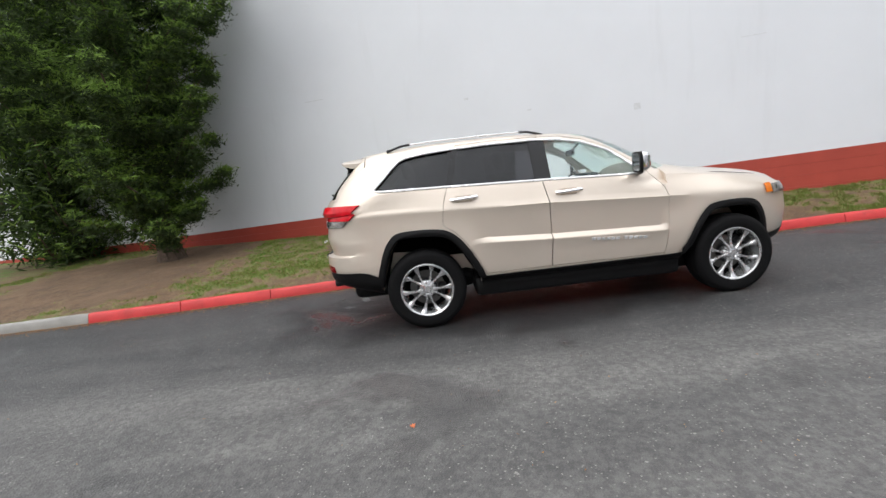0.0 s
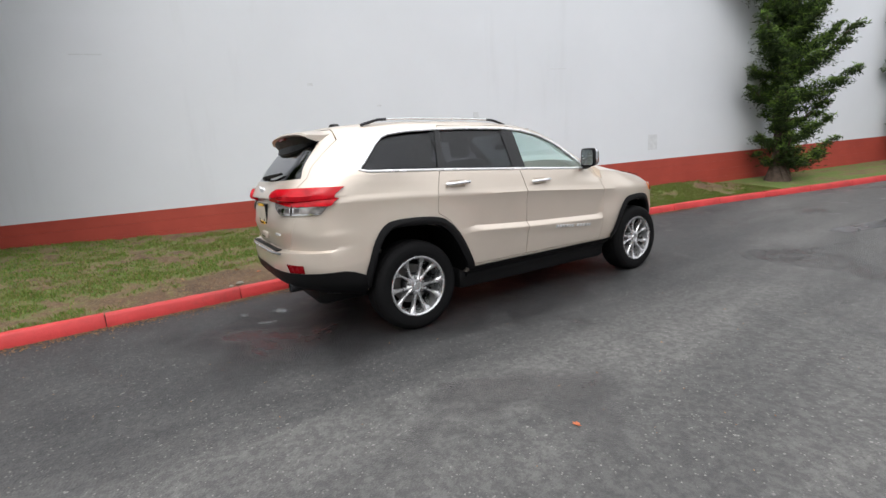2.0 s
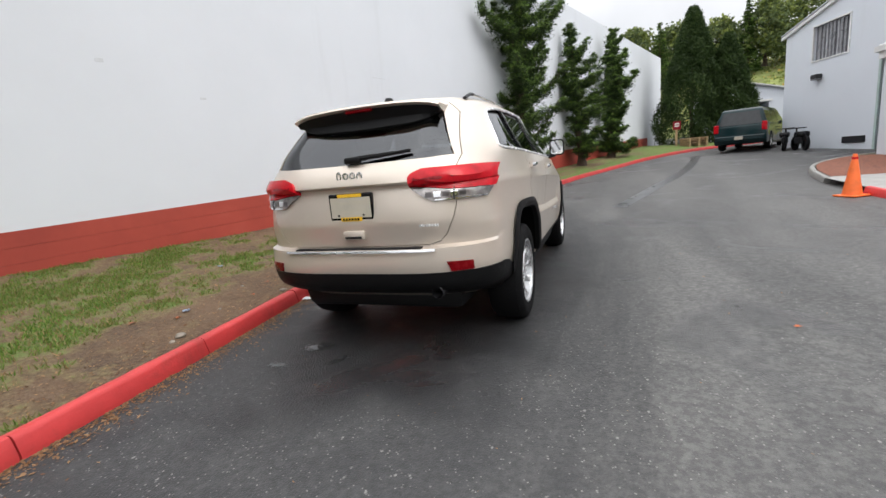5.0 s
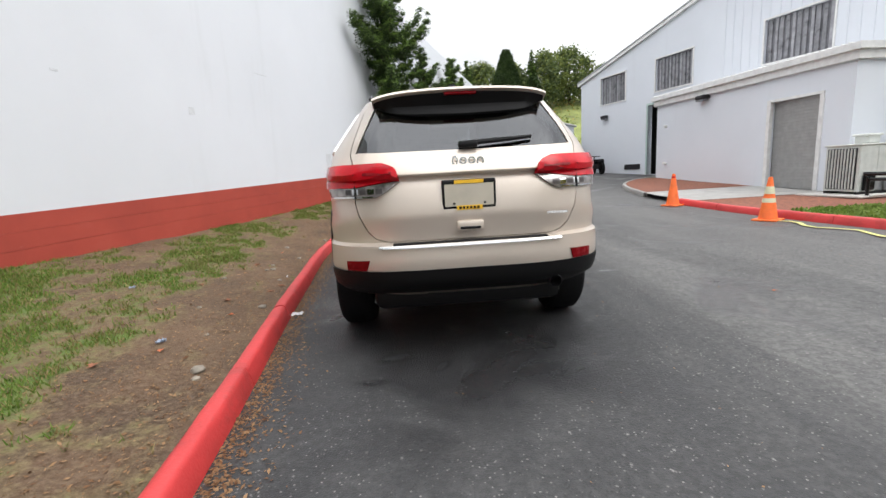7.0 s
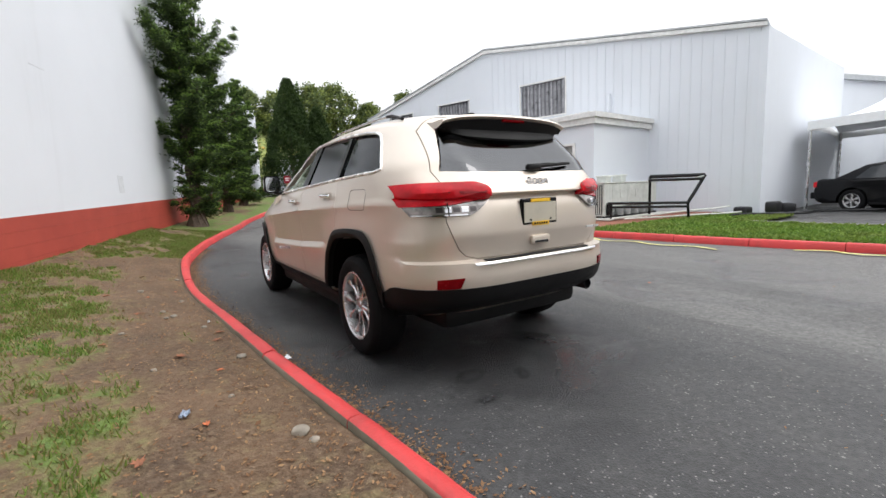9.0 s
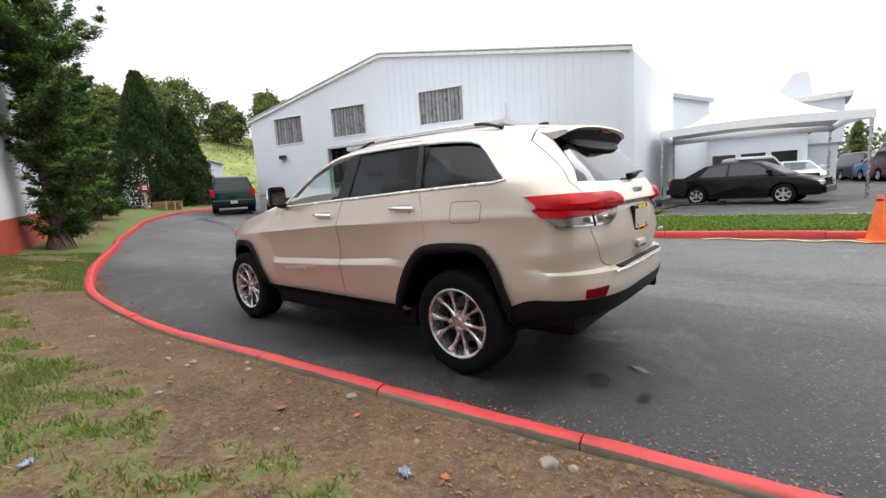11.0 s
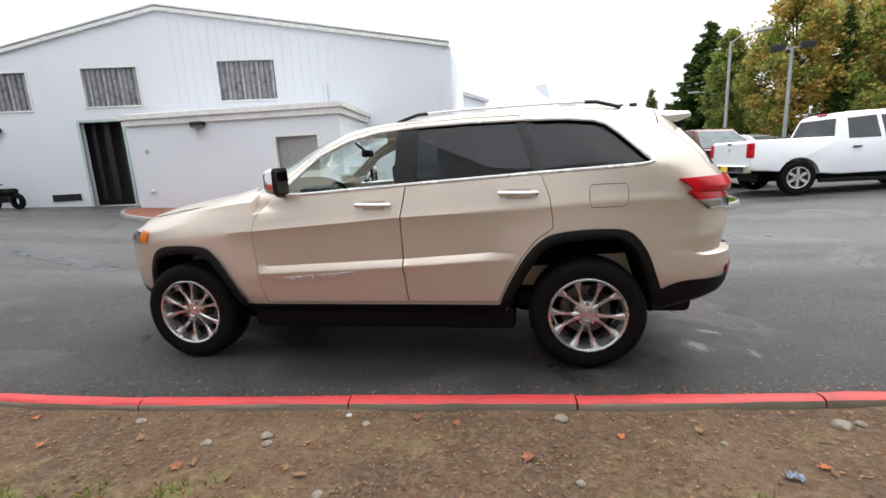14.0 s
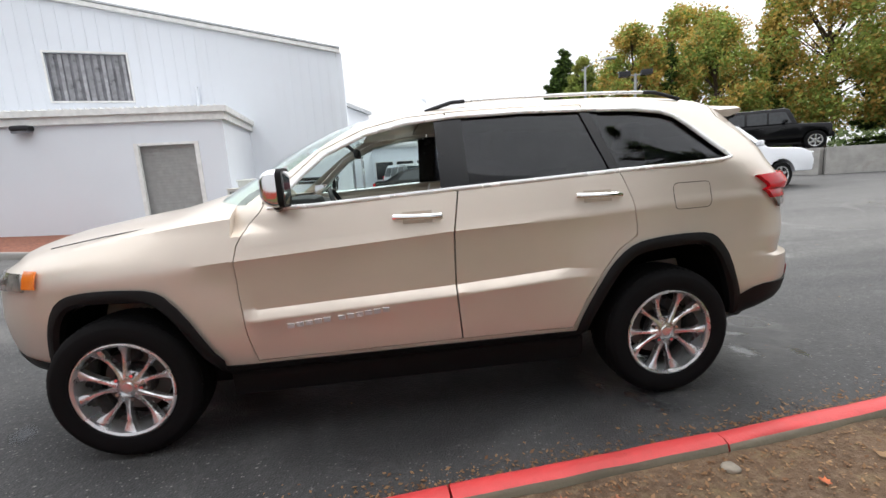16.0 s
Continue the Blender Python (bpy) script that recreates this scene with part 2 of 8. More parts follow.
def asphalt_mat():
    n = Nodes("asphalt")
    at = n.place(world=True)
    big = n.noise(0.3, 5, at=at, dist=0.6)
    streak = n.noise(1.0, 6, 0.62, at=n.place((0.75, 0.13, 1), world=True), dist=0.5)
    mid = n.noise(3.2, 7, 0.7, at=at)
    fine = n.noise(24, 5, 0.75, at=at)
    stone = n.add("TexVoronoi", Vector=at, Scale=85.0)
    # the lane worn by tyres lies out from the kerb; oil and damp keep the side dark
    sep = n.add("SeparateXYZ", Vector=at)
    lane = n.math("ADD", sep.outputs["X"], n.math("MULTIPLY", n.math("SUBTRACT", streak, 0.5), 4.5))
    lane = n.math("ADD", lane, n.math("MULTIPLY", n.ramp(n.math("MULTIPLY", sep.outputs["Y"], 0.05), [(0.22, 0.0), (0.48, 1.0)]), 3.0))
    lane = n.ramp(n.math("MULTIPLY", n.math("ADD", lane, 1.0), 0.2), [(0.36, 0.0), (0.84, 1.0)])
    # the lot beyond the drive is newer and darker
    lane = n.math("MULTIPLY", lane, n.ramp(n.math("MULTIPLY", sep.outputs["X"], 0.05), [(0.30, 1.0), (0.45, 0.25)]))
    wear = n.math("MULTIPLY", n.ramp(streak, [(0.40, 0.15), (0.60, 1.0)]), n.ramp(mid, [(0.28, 0.25), (0.70, 1.0)]))
    wear = n.math("MULTIPLY", wear, n.math("ADD", n.math("MULTIPLY", lane, 0.8), 0.2))
    base = n.mix(n.ramp(big, [(0.3, 0.0), (0.7, 1.0)]), (0.023, 0.024, 0.026), (0.050, 0.050, 0.051))
    base = n.mix(n.math("MULTIPLY", lane, 0.7), base, (0.124, 0.121, 0.117))
    base = n.mix(n.ramp(mid, [(0.38, 0.0), (0.62, 0.22)]), base, (0.125, 0.123, 0.12))
    base = n.mix(n.math("MULTIPLY", wear, 0.75), base, (0.21, 0.204, 0.194))
    base = n.mix(n.ramp(fine, [(0.42, 0.0), (0.60, 1.0)]), n.mix(0.45, base, (0.018, 0.018, 0.019)), base)
    chip = n.ramp(n.add("TexVoronoi", Vector=at, Scale=42.0).outputs["Distance"], [(0.12, 1.0), (0.26, 0.0)])
    pick = n.ramp(n.noise(26, 2, at=at), [(0.47, 0.0), (0.53, 1.0)])
    col = n.mix(n.math("MULTIPLY", n.math("MULTIPLY", chip, pick), 0.85), base, n.mix(stone.outputs["Color"], (0.12, 0.117, 0.112), (0.36, 0.345, 0.325)))
    big_chip = n.ramp(n.add("TexVoronoi", Vector=n.place((1.0, 0.7, 1.0), world=True), Scale=24.0).outputs["Distance"], [(0.10, 1.0), (0.20, 0.0)])
    seldom = n.ramp(n.noise(9, 3, at=at), [(0.56, 0.0), (0.62, 1.0)])
    col = n.mix(n.math("MULTIPLY", n.math("MULTIPLY", big_chip, seldom), 0.75), col, (0.30, 0.29, 0.275))
    wet = n.ramp(n.noise(0.7, 4, at=at, dist=0.8), [(0.56, 0.0), (0.66, 1.0)])
    rough = n.math("SUBTRACT", n.ramp(mid, [(0.3, 0.60), (0.7, 0.85)]), n.math("MULTIPLY", wet, 0.38))
    # damp asphalt round the parked car, its under-car shade painted in, ragged edge
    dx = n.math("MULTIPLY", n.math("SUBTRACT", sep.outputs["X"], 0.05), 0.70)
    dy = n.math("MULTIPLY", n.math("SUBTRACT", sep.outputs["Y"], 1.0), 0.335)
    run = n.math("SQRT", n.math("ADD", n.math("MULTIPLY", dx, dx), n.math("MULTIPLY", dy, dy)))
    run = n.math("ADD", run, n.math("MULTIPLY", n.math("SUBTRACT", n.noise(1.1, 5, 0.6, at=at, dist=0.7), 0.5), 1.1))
    damp_shade = n.ramp(run, [(0.72, 1.0), (0.98, 0.0)])
    col = n.mix(n.math("MULTIPLY", damp_shade, 0.80), col, (0.016, 0.016, 0.017))
    rough = n.math("SUBTRACT", rough, n.math("MULTIPLY", damp_shade, 0.20))
    h = n.math("ADD", n.math("MULTIPLY", stone.outputs["Distance"], 0.6), n.math("MULTIPLY", fine, 0.7))
    return n.done(Base_Color=n.mix(n.math("MULTIPLY", wet, 0.4), col, (0.026, 0.026, 0.028)), Roughness=rough, Normal=n.bump(h, 0.6, 0.014), Specular_IOR_Level=0.4)


def soil_mat():
    """Trodden soil with dry needles, and turf where the attribute says so."""
    n = Nodes("soil")
    at = n.place(world=True)
    a = n.noise(2.2, 6, 0.65, at=at)
    b = n.noise(28, 6, 0.7, at=at)
    col = n.ramp(a, [(0.25, (0.045, 0.028, 0.018)), (0.5, (0.108, 0.063, 0.034)), (0.75, (0.185, 0.112, 0.064))])
    col = n.mix(n.ramp(b, [(0.42, 0.0), (0.72, 0.6)]), col, (0.25, 0.175, 0.115))
    col = n.mix(n.ramp(n.noise(70, 3, at=at), [(0.6, 0.0), (0.72, 0.7)]), col, (0.055, 0.036, 0.024))
    turf = n.add("Attribute")
    turf.attribute_name = "turf"
    green = n.ramp(n.noise(40, 4, at=at), [(0.3, (0.065, 0.12, 0.02)), (0.7, (0.15, 0.24, 0.045))])
    edge = n.math("ADD", turf.outputs["Fac"], n.math("MULTIPLY", n.math("SUBTRACT", n.noise(7, 6, 0.7, at=at), 0.5), 1.5))
    col = n.mix(n.ramp(edge, [(0.05, 0.0), (0.42, 0.75)]), col, n.ramp(b, [(0.3, (0.11, 0.085, 0.036)), (0.7, (0.27, 0.205, 0.10))]))
    col = n.mix(n.ramp(edge, [(0.34, 0.0), (0.74, 0.85)]), col, green)
    return n.done(Base_Color=col, Roughness=0.95, Normal=n.bump(n.math("ADD", b, n.noise(90, 4, at=at)), 0.7, 0.02))


def kerb_mat(name, color, chip):
    n = Nodes(name)
    at = n.place(world=True)
    f = n.noise(3.0, 6, 0.6, at=at)
    col = n.ramp(f, [(0.25, tuple(c * 0.72 for c in color)), (0.6, color), (0.85, tuple(min(1, c * 1.15) for c in color))])
    worn = n.ramp(n.noise(11, 6, 0.7, at=at), [(0.66, 0.0), (0.75, 1.0)])
    dirt = n.ramp(n.noise(2.0, 6, 0.75, at=at, dist=1.0), [(0.55, 0.0), (0.8, 0.7)])
    col = n.mix(n.math("MULTIPLY", dirt, 0.7), col, (0.09, 0.03, 0.022))
    col = n.mix(n.math("MULTIPLY", worn, 0.55), col, chip)
    return n.done(Base_Color=col, Roughness=0.55, Normal=n.bump(n.noise(60, 5, at=at), 0.35, 0.008))


def wall_white_mat(name="wall_white", base=(0.70, 0.72, 0.755)):
    n = Nodes(name)
    at = n.place(world=True)
    cloud = n.noise(0.5, 5, 0.6, at=at)
    run = n.noise(1.6, 6, 0.65, at=n.place((1, 1, 0.12), world=True))
    col = n.ramp(cloud, [(0.3, tuple(c * 0.95 for c in base)), (0.7, base)])
    col = n.mix(n.ramp(run, [(0.58, 0.0), (0.8, 0.28)]), col, (0.52, 0.53, 0.54))
    return n.done(Base_Color=col, Roughness=0.75, Normal=n.bump(n.noise(45, 5, at=at), 0.12, 0.006))


def wall_red_mat():
    n = Nodes("wall_red")
    at = n.place(world=True)
    cloud = n.noise(0.9, 6, 0.65, at=at)
    col = n.ramp(cloud, [(0.25, (0.30, 0.040, 0.026)), (0.6, (0.40, 0.058, 0.036)), (0.85, (0.45, 0.085, 0.058))])
    chalk = n.ramp(n.noise(7, 6, 0.7, at=n.place((1, 1, 2.5), world=True)), [(0.66, 0.0), (0.78, 0.6)])
    col = n.mix(chalk, col, (0.50, 0.20, 0.16))
    return n.done(Base_Color=col, Roughness=0.7, Normal=n.bump(n.noise(40, 5, at=at), 0.2, 0.006))


M = {}
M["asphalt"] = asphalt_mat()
M["soil"] = soil_mat()
M["kerb_red"] = kerb_mat("kerb_red", (0.58, 0.045, 0.045), (0.20, 0.12, 0.10))
M["kerb_grey"] = kerb_mat("kerb_grey", (0.30, 0.29, 0.27), (0.14, 0.13, 0.12))
M["kerb_back"] = kerb_mat("kerb_back", (0.25, 0.225, 0.17), (0.085, 0.095, 0.04))
M["wall_white"] = wall_white_mat()
M["siding"] = wall_white_mat("siding_white", (0.66, 0.69, 0.74))
M["wall_red"] = wall_red_mat()
M["paint"] = car_paint("champagne_paint", (0.65, 0.57, 0.49), 0.45, 0.36, 0.5)
M["black_plastic"] = plain("black_plastic", (0.006, 0.006, 0.0065), 0.5, bump=0.25, bscale=300, Specular_IOR_Level=0.18)
M["rubber"] = plain("tyre_rubber", (0.006, 0.006, 0.0065), 0.75, bump=0.2, bscale=160, Specular_IOR_Level=0.12)
M["chrome"] = plain("chrome", (0.82, 0.82, 0.83), 0.10, 1.0, vary=0.03)
M["alloy"] = plain("polished_alloy", (0.62, 0.63, 0.64), 0.24, 0.82, vary=0.05)
M["dark_metal"] = plain("dark_metal", (0.025, 0.025, 0.028), 0.55, 0.5)
M["glass_dark"] = tinted("privacy_glass", (0.23, 0.235, 0.25), 0.03)
M["glass_rear"] = tinted("rear_privacy_glass", (0.26, 0.265, 0.28), 0.08)
M["glass_clear"] = tinted("clear_glass", (0.90, 0.965, 0.95), 0.03)
M["lamp_red"] = plain("red_lens", (0.50, 0.006, 0.014), 0.2, vary=0.3, scale=11, Specular_IOR_Level=0.2, Coat_Weight=0.2)
M["lamp_deep"] = plain("red_lens_deep", (0.17, 0.002, 0.005), 0.25, vary=0.3, scale=20, Specular_IOR_Level=0.15)
M["lamp_clear"] = plain("clear_lens", (0.30, 0.28, 0.27), 0.14, 0.55, vary=0.6, scale=18)
M["lamp_amber"] = plain("amber_lens", (0.80, 0.20, 0.02), 0.15, Coat_Weight=1.0)
M["interior"] = plain("interior_black", (0.03, 0.029, 0.028), 0.7, bump=0.2, bscale=200)
M["leather"] = plain("beige_leather", (0.33, 0.27, 0.21), 0.55, bump=0.2, bscale=120)
M["headliner"] = plain("headliner", (0.42, 0.38, 0.33), 0.9)
M["concrete"] = kerb_mat("concrete", (0.36, 0.35, 0.33), (0.2, 0.19, 0.18))
M["bark_mulch"] = plain("red_bark_mulch", (0.20, 0.075, 0.045), 0.95, vary=0.5, scale=18, bump=0.8, bscale=45)
M["grey_door"] = plain("grey_roller_door", (0.29, 0.29, 0.285), 0.6)
M["trim_white"] = plain("white_trim", (0.68, 0.68, 0.67), 0.6)
M["gutter"] = plain("grey_eave_metal", (0.40, 0.42, 0.44), 0.5)
M["window_old"] = plain("dusty_window", (0.16, 0.16, 0.175), 0.18, vary=0.35, scale=3)
# near-black that carries the shade inside open doorways
M["inside_shade"] = plain("shaded_inside", (0.012, 0.011, 0.011), 0.9)
M["orange"] = plain("orange_cone", (0.85, 0.16, 0.03), 0.45, vary=0.15)

# ---- ground, kerbs, walls ----
def soft(v):
    return 0.5 * (v + math.sqrt(v * v + 1.0))


def ground_z(x, y):
    """Height of the paved ground: level round the car, rising gently to the buildings and the upper lot."""
    z = 0.1 * math.tanh(0.2 * soft(x - 1.5)) + 0.04 * soft(min(y, 60) - 5) - 0.009
    return z + 0.025 * soft(min(-y, 40) - 3.5) * smooth(x, 3.5, 7.5)


def wall_x(y):
    return -5.29 + 0.319 * y


KERB = [(-0.93, -30), (-0.95, -14), (-0.97, -8), (-1.03, -5), (-1.135, -3.3), (-1.212, -2.33), (-1.312, -1.2), (-1.40, -0.4), (-1.475, 0.35), (-1.565, 1.4), (-1.68, 2.65), (-1.71, 3.5), (-1.68, 5), (-1.55, 6.4), (-0.93, 8.8), (0.25, 12.0), (0.72, 13.5), (2.0, 16.6), (3.5, 20.0), (5.4, 22.8), (7.0, 24.2), (12, 27)]
ISLAND = [(5.66, 6.25), (5.72, 5.2), (5.84, 3.0), (6.08, 0.5), (6.3, -1.3), (6.42, -2.8), (6.52, -3.6), (6.85, -4.2), (7.5, -4.55), (8.4, -4.68), (9.1, -4.5), (9.5, -3.9), (9.55, -2.8), (9.55, 0.5), (9.6, 1.6)]
PLANTER = [(5.72, 7.95), (5.8, 8.4), (6.0, 9.4), (6.4, 10.6), (6.95, 11.5), (7.7, 12.3), (8.5, 12.75), (9.3, 12.9)]


def spline(pts, step=0.25):
    """Even points along a smooth line through pts."""
    out = []
    P = [Vector(p) for p in pts]
    for i in range(len(P) - 1):
        p0, p1, p2, p3 = P[max(i - 1, 0)], P[i], P[i + 1], P[min(i + 2, len(P) - 1)]
        n = max(2, int((p2 - p1).length / step))
        for k in range(n):
            t = k / n
            m1, m2 = (p2 - p0) * 0.5, (p3 - p1) * 0.5
            if i == 0:
                m1 = p2 - p1
            if i == len(P) - 2:
                m2 = p2 - p1
            sc1 = (p2 - p1).length / max(1e-6, ((p2 - p0).length * 0.5))
            m1, m2 = m1 * min(1.2, sc1), m2 * min(1.2, (p2 - p1).length / max(1e-6, (p3 - p1).length * 0.5))
            out.append(p1 * (2 * t**3 - 3 * t**2 + 1) + m1 * (t**3 - 2 * t**2 + t) + p2 * (-2 * t**3 + 3 * t**2) + m2 * (t**3 - t**2))
    out.append(P[-1])
    return out


KLINE = spline(KERB, 0.2)


KX = np.interp(np.arange(-30, 27, 0.02), [p.y for p in KLINE], [p.x for p in KLINE]).tolist()


def kerb_x(y):
    v = clamp((y + 30) / 0.02, 0, len(KX) - 1.001)
    i = int(v)
    return KX[i] + (KX[i + 1] - KX[i]) * (v - i)


def axis(a, b, near0, near1, fine, coarse):
    out, v = [], a
    while v < b:
        out.append(v)
        d = 0 if near0 <= v <= near1 else min(abs(v - near0), abs(v - near1))
        v += fine + d * coarse
    return out + [b]


def make_ground():
    bm = bmesh.new()
    xs = axis(-900, 900, -4, 12, 0.5, 0.25)
    ys = axis(-900, 900, -8, 16, 0.5, 0.25)
    rows = [[bm.verts.new((x, y, ground_z(x, y) + (-0.03 if x < wall_x(y) else 0.0))) for x in xs] for y in ys]
    grid_faces(bm, rows)
    return tagged(part("road", bm, M["asphalt"]), "worn dark grey asphalt drive with paler streaks, damp patches and painted shade around the parked car", "road", kind="structure")


make_ground()


def kerb_piece(pts, mat, parent, h=0.13, w=0.115, base=-0.15, side=1.0):
    """One stone of a kerb along a few points; the road lies on the right of its line."""
    bm = bmesh.new()
    rows = []
    n = len(pts)
    tilt = random.uniform(-0.006, 0.006)
    prof = [(0.0, base), (-0.010, h * 0.2), (0.012, h - 0.025), (0.022, h - 0.008), (0.04, h), (w - 0.03, h), (w - 0.008, h - 0.01), (w, h - 0.03), (w, base)]
    for i, p in enumerate(pts):
        d = (pts[min(i + 1, n - 1)] - pts[max(i - 1, 0)]).normalized()
        nrm = Vector((-d.y, d.x)) * side
        r = []
        for k, (o, z) in enumerate(prof):
            q = p + nrm * (o + 0.004 * noise.noise((p.x * 5, p.y * 5, k * 0.3)))
            r.append(bm.verts.new((q.x, q.y, ground_z(p.x, p.y) + z + (tilt + 0.006 * noise.noise((q.x * 6, q.y * 6, k * 0.5)) if k else 0))))
        rows.append(r)
    for a, b in zip(rows, rows[1:]):
        for k in range(len(prof) - 1):
            f = bm.faces.new((a[k], a[k + 1], b[k + 1], b[k]))
            f.material_index = 1 if k >= 6 else 0
    bm.faces.new(rows[0])
    bm.faces.new(rows[-1][::-1])
    bmesh.ops.recalc_face_normals(bm, faces=bm.faces[:])
    return part("kerb_stone", bm, [mat, M["kerb_back"]], parent, angle=40)


def kerb_run(line, red, parent, length=1.23, gap=0.005, side=1.0):
    """Stones laid end to end along a line; red says which are painted."""
    cum = [0.0]
    for a, b in zip(line, line[1:]):
        cum.append(cum[-1] + (b - a).length)

    def at(s):
        for i in range(len(cum) - 1):
            if s <= cum[i + 1]:
                return line[i] + (line[i + 1] - line[i]) * ((s - cum[i]) / max(1e-6, cum[i + 1] - cum[i]))
        return line[-1]
    n = max(1, round(cum[-1] / length))
    ln = cum[-1] / n
    for k in range(n):
        s0, s1 = k * ln + gap, (k + 1) * ln - gap
        pts = [at(s0 + (s1 - s0) * j / 8) for j in range(9)]
        kerb_piece(pts, M["kerb_red"] if red(pts[4]) else M["kerb_grey"], parent, side=side)


kerb = tagged(new("kerb"), "red-painted concrete kerb with scuffs and open joints", "kerb", kind="structure")
kerb_run([p for p in KLINE if p.y > -16], lambda p: p.y > -5.0, kerb)
kerb_b = tagged(new("kerb_island"), "concrete kerb round the grass island, mostly painted red", "kerb", kind="structure")
kerb_run(spline(ISLAND), lambda p: p.x < 6.75 and p.y > -3.5, kerb_b, side=1.0)
kerb_c = tagged(new("kerb_planter"), "grey concrete kerb round the bark planter", "kerb", kind="structure")
kerb_run(spline(PLANTER[::-1]), lambda p: p.y < 8.3, kerb_c, side=1.0)


def turf_amount(x, y):
    """How much grass grows at a place of the verge: 0 soil, 1 turf."""
    d = x - wall_x(y)
    k = kerb_x(y) - x
    v = 0.50 + 0.50 * noise.noise((x * 0.8, y * 0.8, 3.1)) + 0.50 * noise.noise((x * 2.3, y * 2.3, 7.7)) + 0.50 * noise.noise((x * 5.5, y * 5.5, 1.7)) + 0.35 * noise.noise((x * 13, y * 13, 4.2))
    v += -0.10 * smooth(-y, 1.0, 3.0) + 0.3 * smooth(y, 6.0, 8) + 0.12 * smooth(k, 0.8, 1.4)
    v -= 0.75 * (1 - smooth(k, 0.5, 1.15)) * smooth(y, -2.6, -1.2) * (1 - smooth(y, 5.5, 7.0))
    v -= 0.35 * (1 - smooth(d, 0.6, 2.0)) * smooth(y, -1, 2)
    v -= 0.95 * (1 - smooth(math.hypot((x + 4.2) * 0.8, y + 6.4), 1.6, 3.0))
    return clamp(v)


def verge_z(x, y):
    u = clamp((kerb_x(y) - 0.125 - x) / max(0.3, kerb_x(y) - 0.125 - wall_x(y)))
    base = ground_z(kerb_x(y), y)
    rise = 0.092 + 0.020 * math.sin(min(1, u * 2.6) * 1.57) + (0.27 if y < 10 else 0.16) * u
    return base + rise + 0.018 * noise.noise((x * 1.7, y * 1.7, 0)) + 0.007 * noise.noise((x * 7, y * 7, 2))


def make_verge():
    bm = bmesh.new()
    rows = []
    lay = bm.verts.layers.float.new("turf")
    ys = axis(-16, 28.0, -5, 6, 0.11, 0.06)
    for y in ys:
        x0, x1 = kerb_x(y) - 0.12, wall_x(y) + 0.0
        r = []
        for k in range(48):
            u = k / 47
            x = x0 + (x1 - x0) * u
            v = bm.verts.new((x, y, verge_z(x, y)))
            v[lay] = turf_amount(x, y)
            r.append(v)
        rows.append(r)
    grid_faces(bm, [r[::-1] for r in rows])
    return tagged(part("verge", bm, M["soil"]), "trodden brown soil verge with patchy green grass", "ground", kind="structure")


make_verge()

# long wall of the big store, a red dado under white
WALL_TOP = 7.2
WALL_Y0, WALL_Y1, DADO_END = -22.0, 33.0, 29.4


def band_z(y):
    return 0.905 + 0.0305 * y


def make_long_wall():
    holder = tagged(new("wall_store"), "long windowless store wall, white above a red dado", "wall", kind="structure")
    d = Vector((0.319, 1.0)).normalized()
    back = Vector((-d.y, d.x)) * 0.3

    def strip(name, zlo, zhi, mat, proud, label, y0=WALL_Y0, y1=WALL_Y1):
        bm = bmesh.new()
        rows = []
        n = 60
        for i in range(n + 1):
            y = y0 + (y1 - y0) * i / n
            f = Vector((wall_x(y), y)) - back * (proud / 0.3)
            b = Vector((wall_x(y), y)) + back
            lo, hi = zlo(y), zhi(y)
            rows.append([bm.verts.new((f.x, f.y, lo)), bm.verts.new((f.x, f.y, hi)), bm.verts.new((b.x, b.y, hi)), bm.verts.new((b.x, b.y, lo))])
        grid_faces(bm, rows, closed=True)
        bm.faces.new(rows[0])
        bm.faces.new(rows[-1][::-1])
        bmesh.ops.recalc_face_normals(bm, faces=bm.faces[:])
        return part(name, bm, mat, holder, label, flat=True)
    strip("white_wall", band_z, lambda y: WALL_TOP, M["wall_white"], 0.0, "matt white painted masonry")
    # dado in block courses with fine joints
    for c in range(4):
        strip("dado_course", lambda y, c=c: band_z(y) - 0.2 * (c + 1) + 0.0012, lambda y, c=c: band_z(y) - 0.2 * c - (0.0012 if c else 0.0), M["wall_red"], 0.004, "red painted block course", y1=DADO_END)
    strip("wall_foot", lambda y: band_z(y) - 1.0, lambda y: band_z(y), M["wall_white"], 0.0, "white foot of the far wall", y0=DADO_END)
    # small mends and a plate on the white face
    for y, z, w, h in ((8.61, 1.59, 0.26, 0.36), (4.32, 2.37, 0.12, 0.12), (1.10, 3.05, 0.10, 0.05), (2.35, 2.62, 0.09, 0.03), (-2.4, 3.6, 0.5, 0.02), (6.2, 3.3, 0.4, 0.015)):
        bm = boxed(-0.004, -w / 2, -h / 2, 0.004, w / 2, h / 2, bevel=0.002)
        part("wall_mend", bm, M["wall_mend"], holder, "greyish mended patch", m=pose(wall_x(y), y, z, 0, 0, -17.7))
    return holder


M["wall_mend"] = plain("mended_paint", (0.60, 0.615, 0.635), 0.8, vary=0.08, scale=12)
make_long_wall()

# ---- the warehouse across the drive ----
GC = Vector((13.16, 3.05))
GD = Vector((-0.2588, 0.9659))
GN = Vector((-0.9659, -0.2588))


GABLE = Matrix.Translation((GC.x, GC.y, 0)) @ Matrix(((GD.x, -GN.x, 0, 0), (GD.y, -GN.y, 0, 0), (0, 0, 1, 0), (0, 0, 0, 1)))
WINS = [(14.3, 15.99, 3.88, 5.10), (10.72, 12.53, 3.92, 5.17), (6.08, 8.03, 3.96, 5.27)]
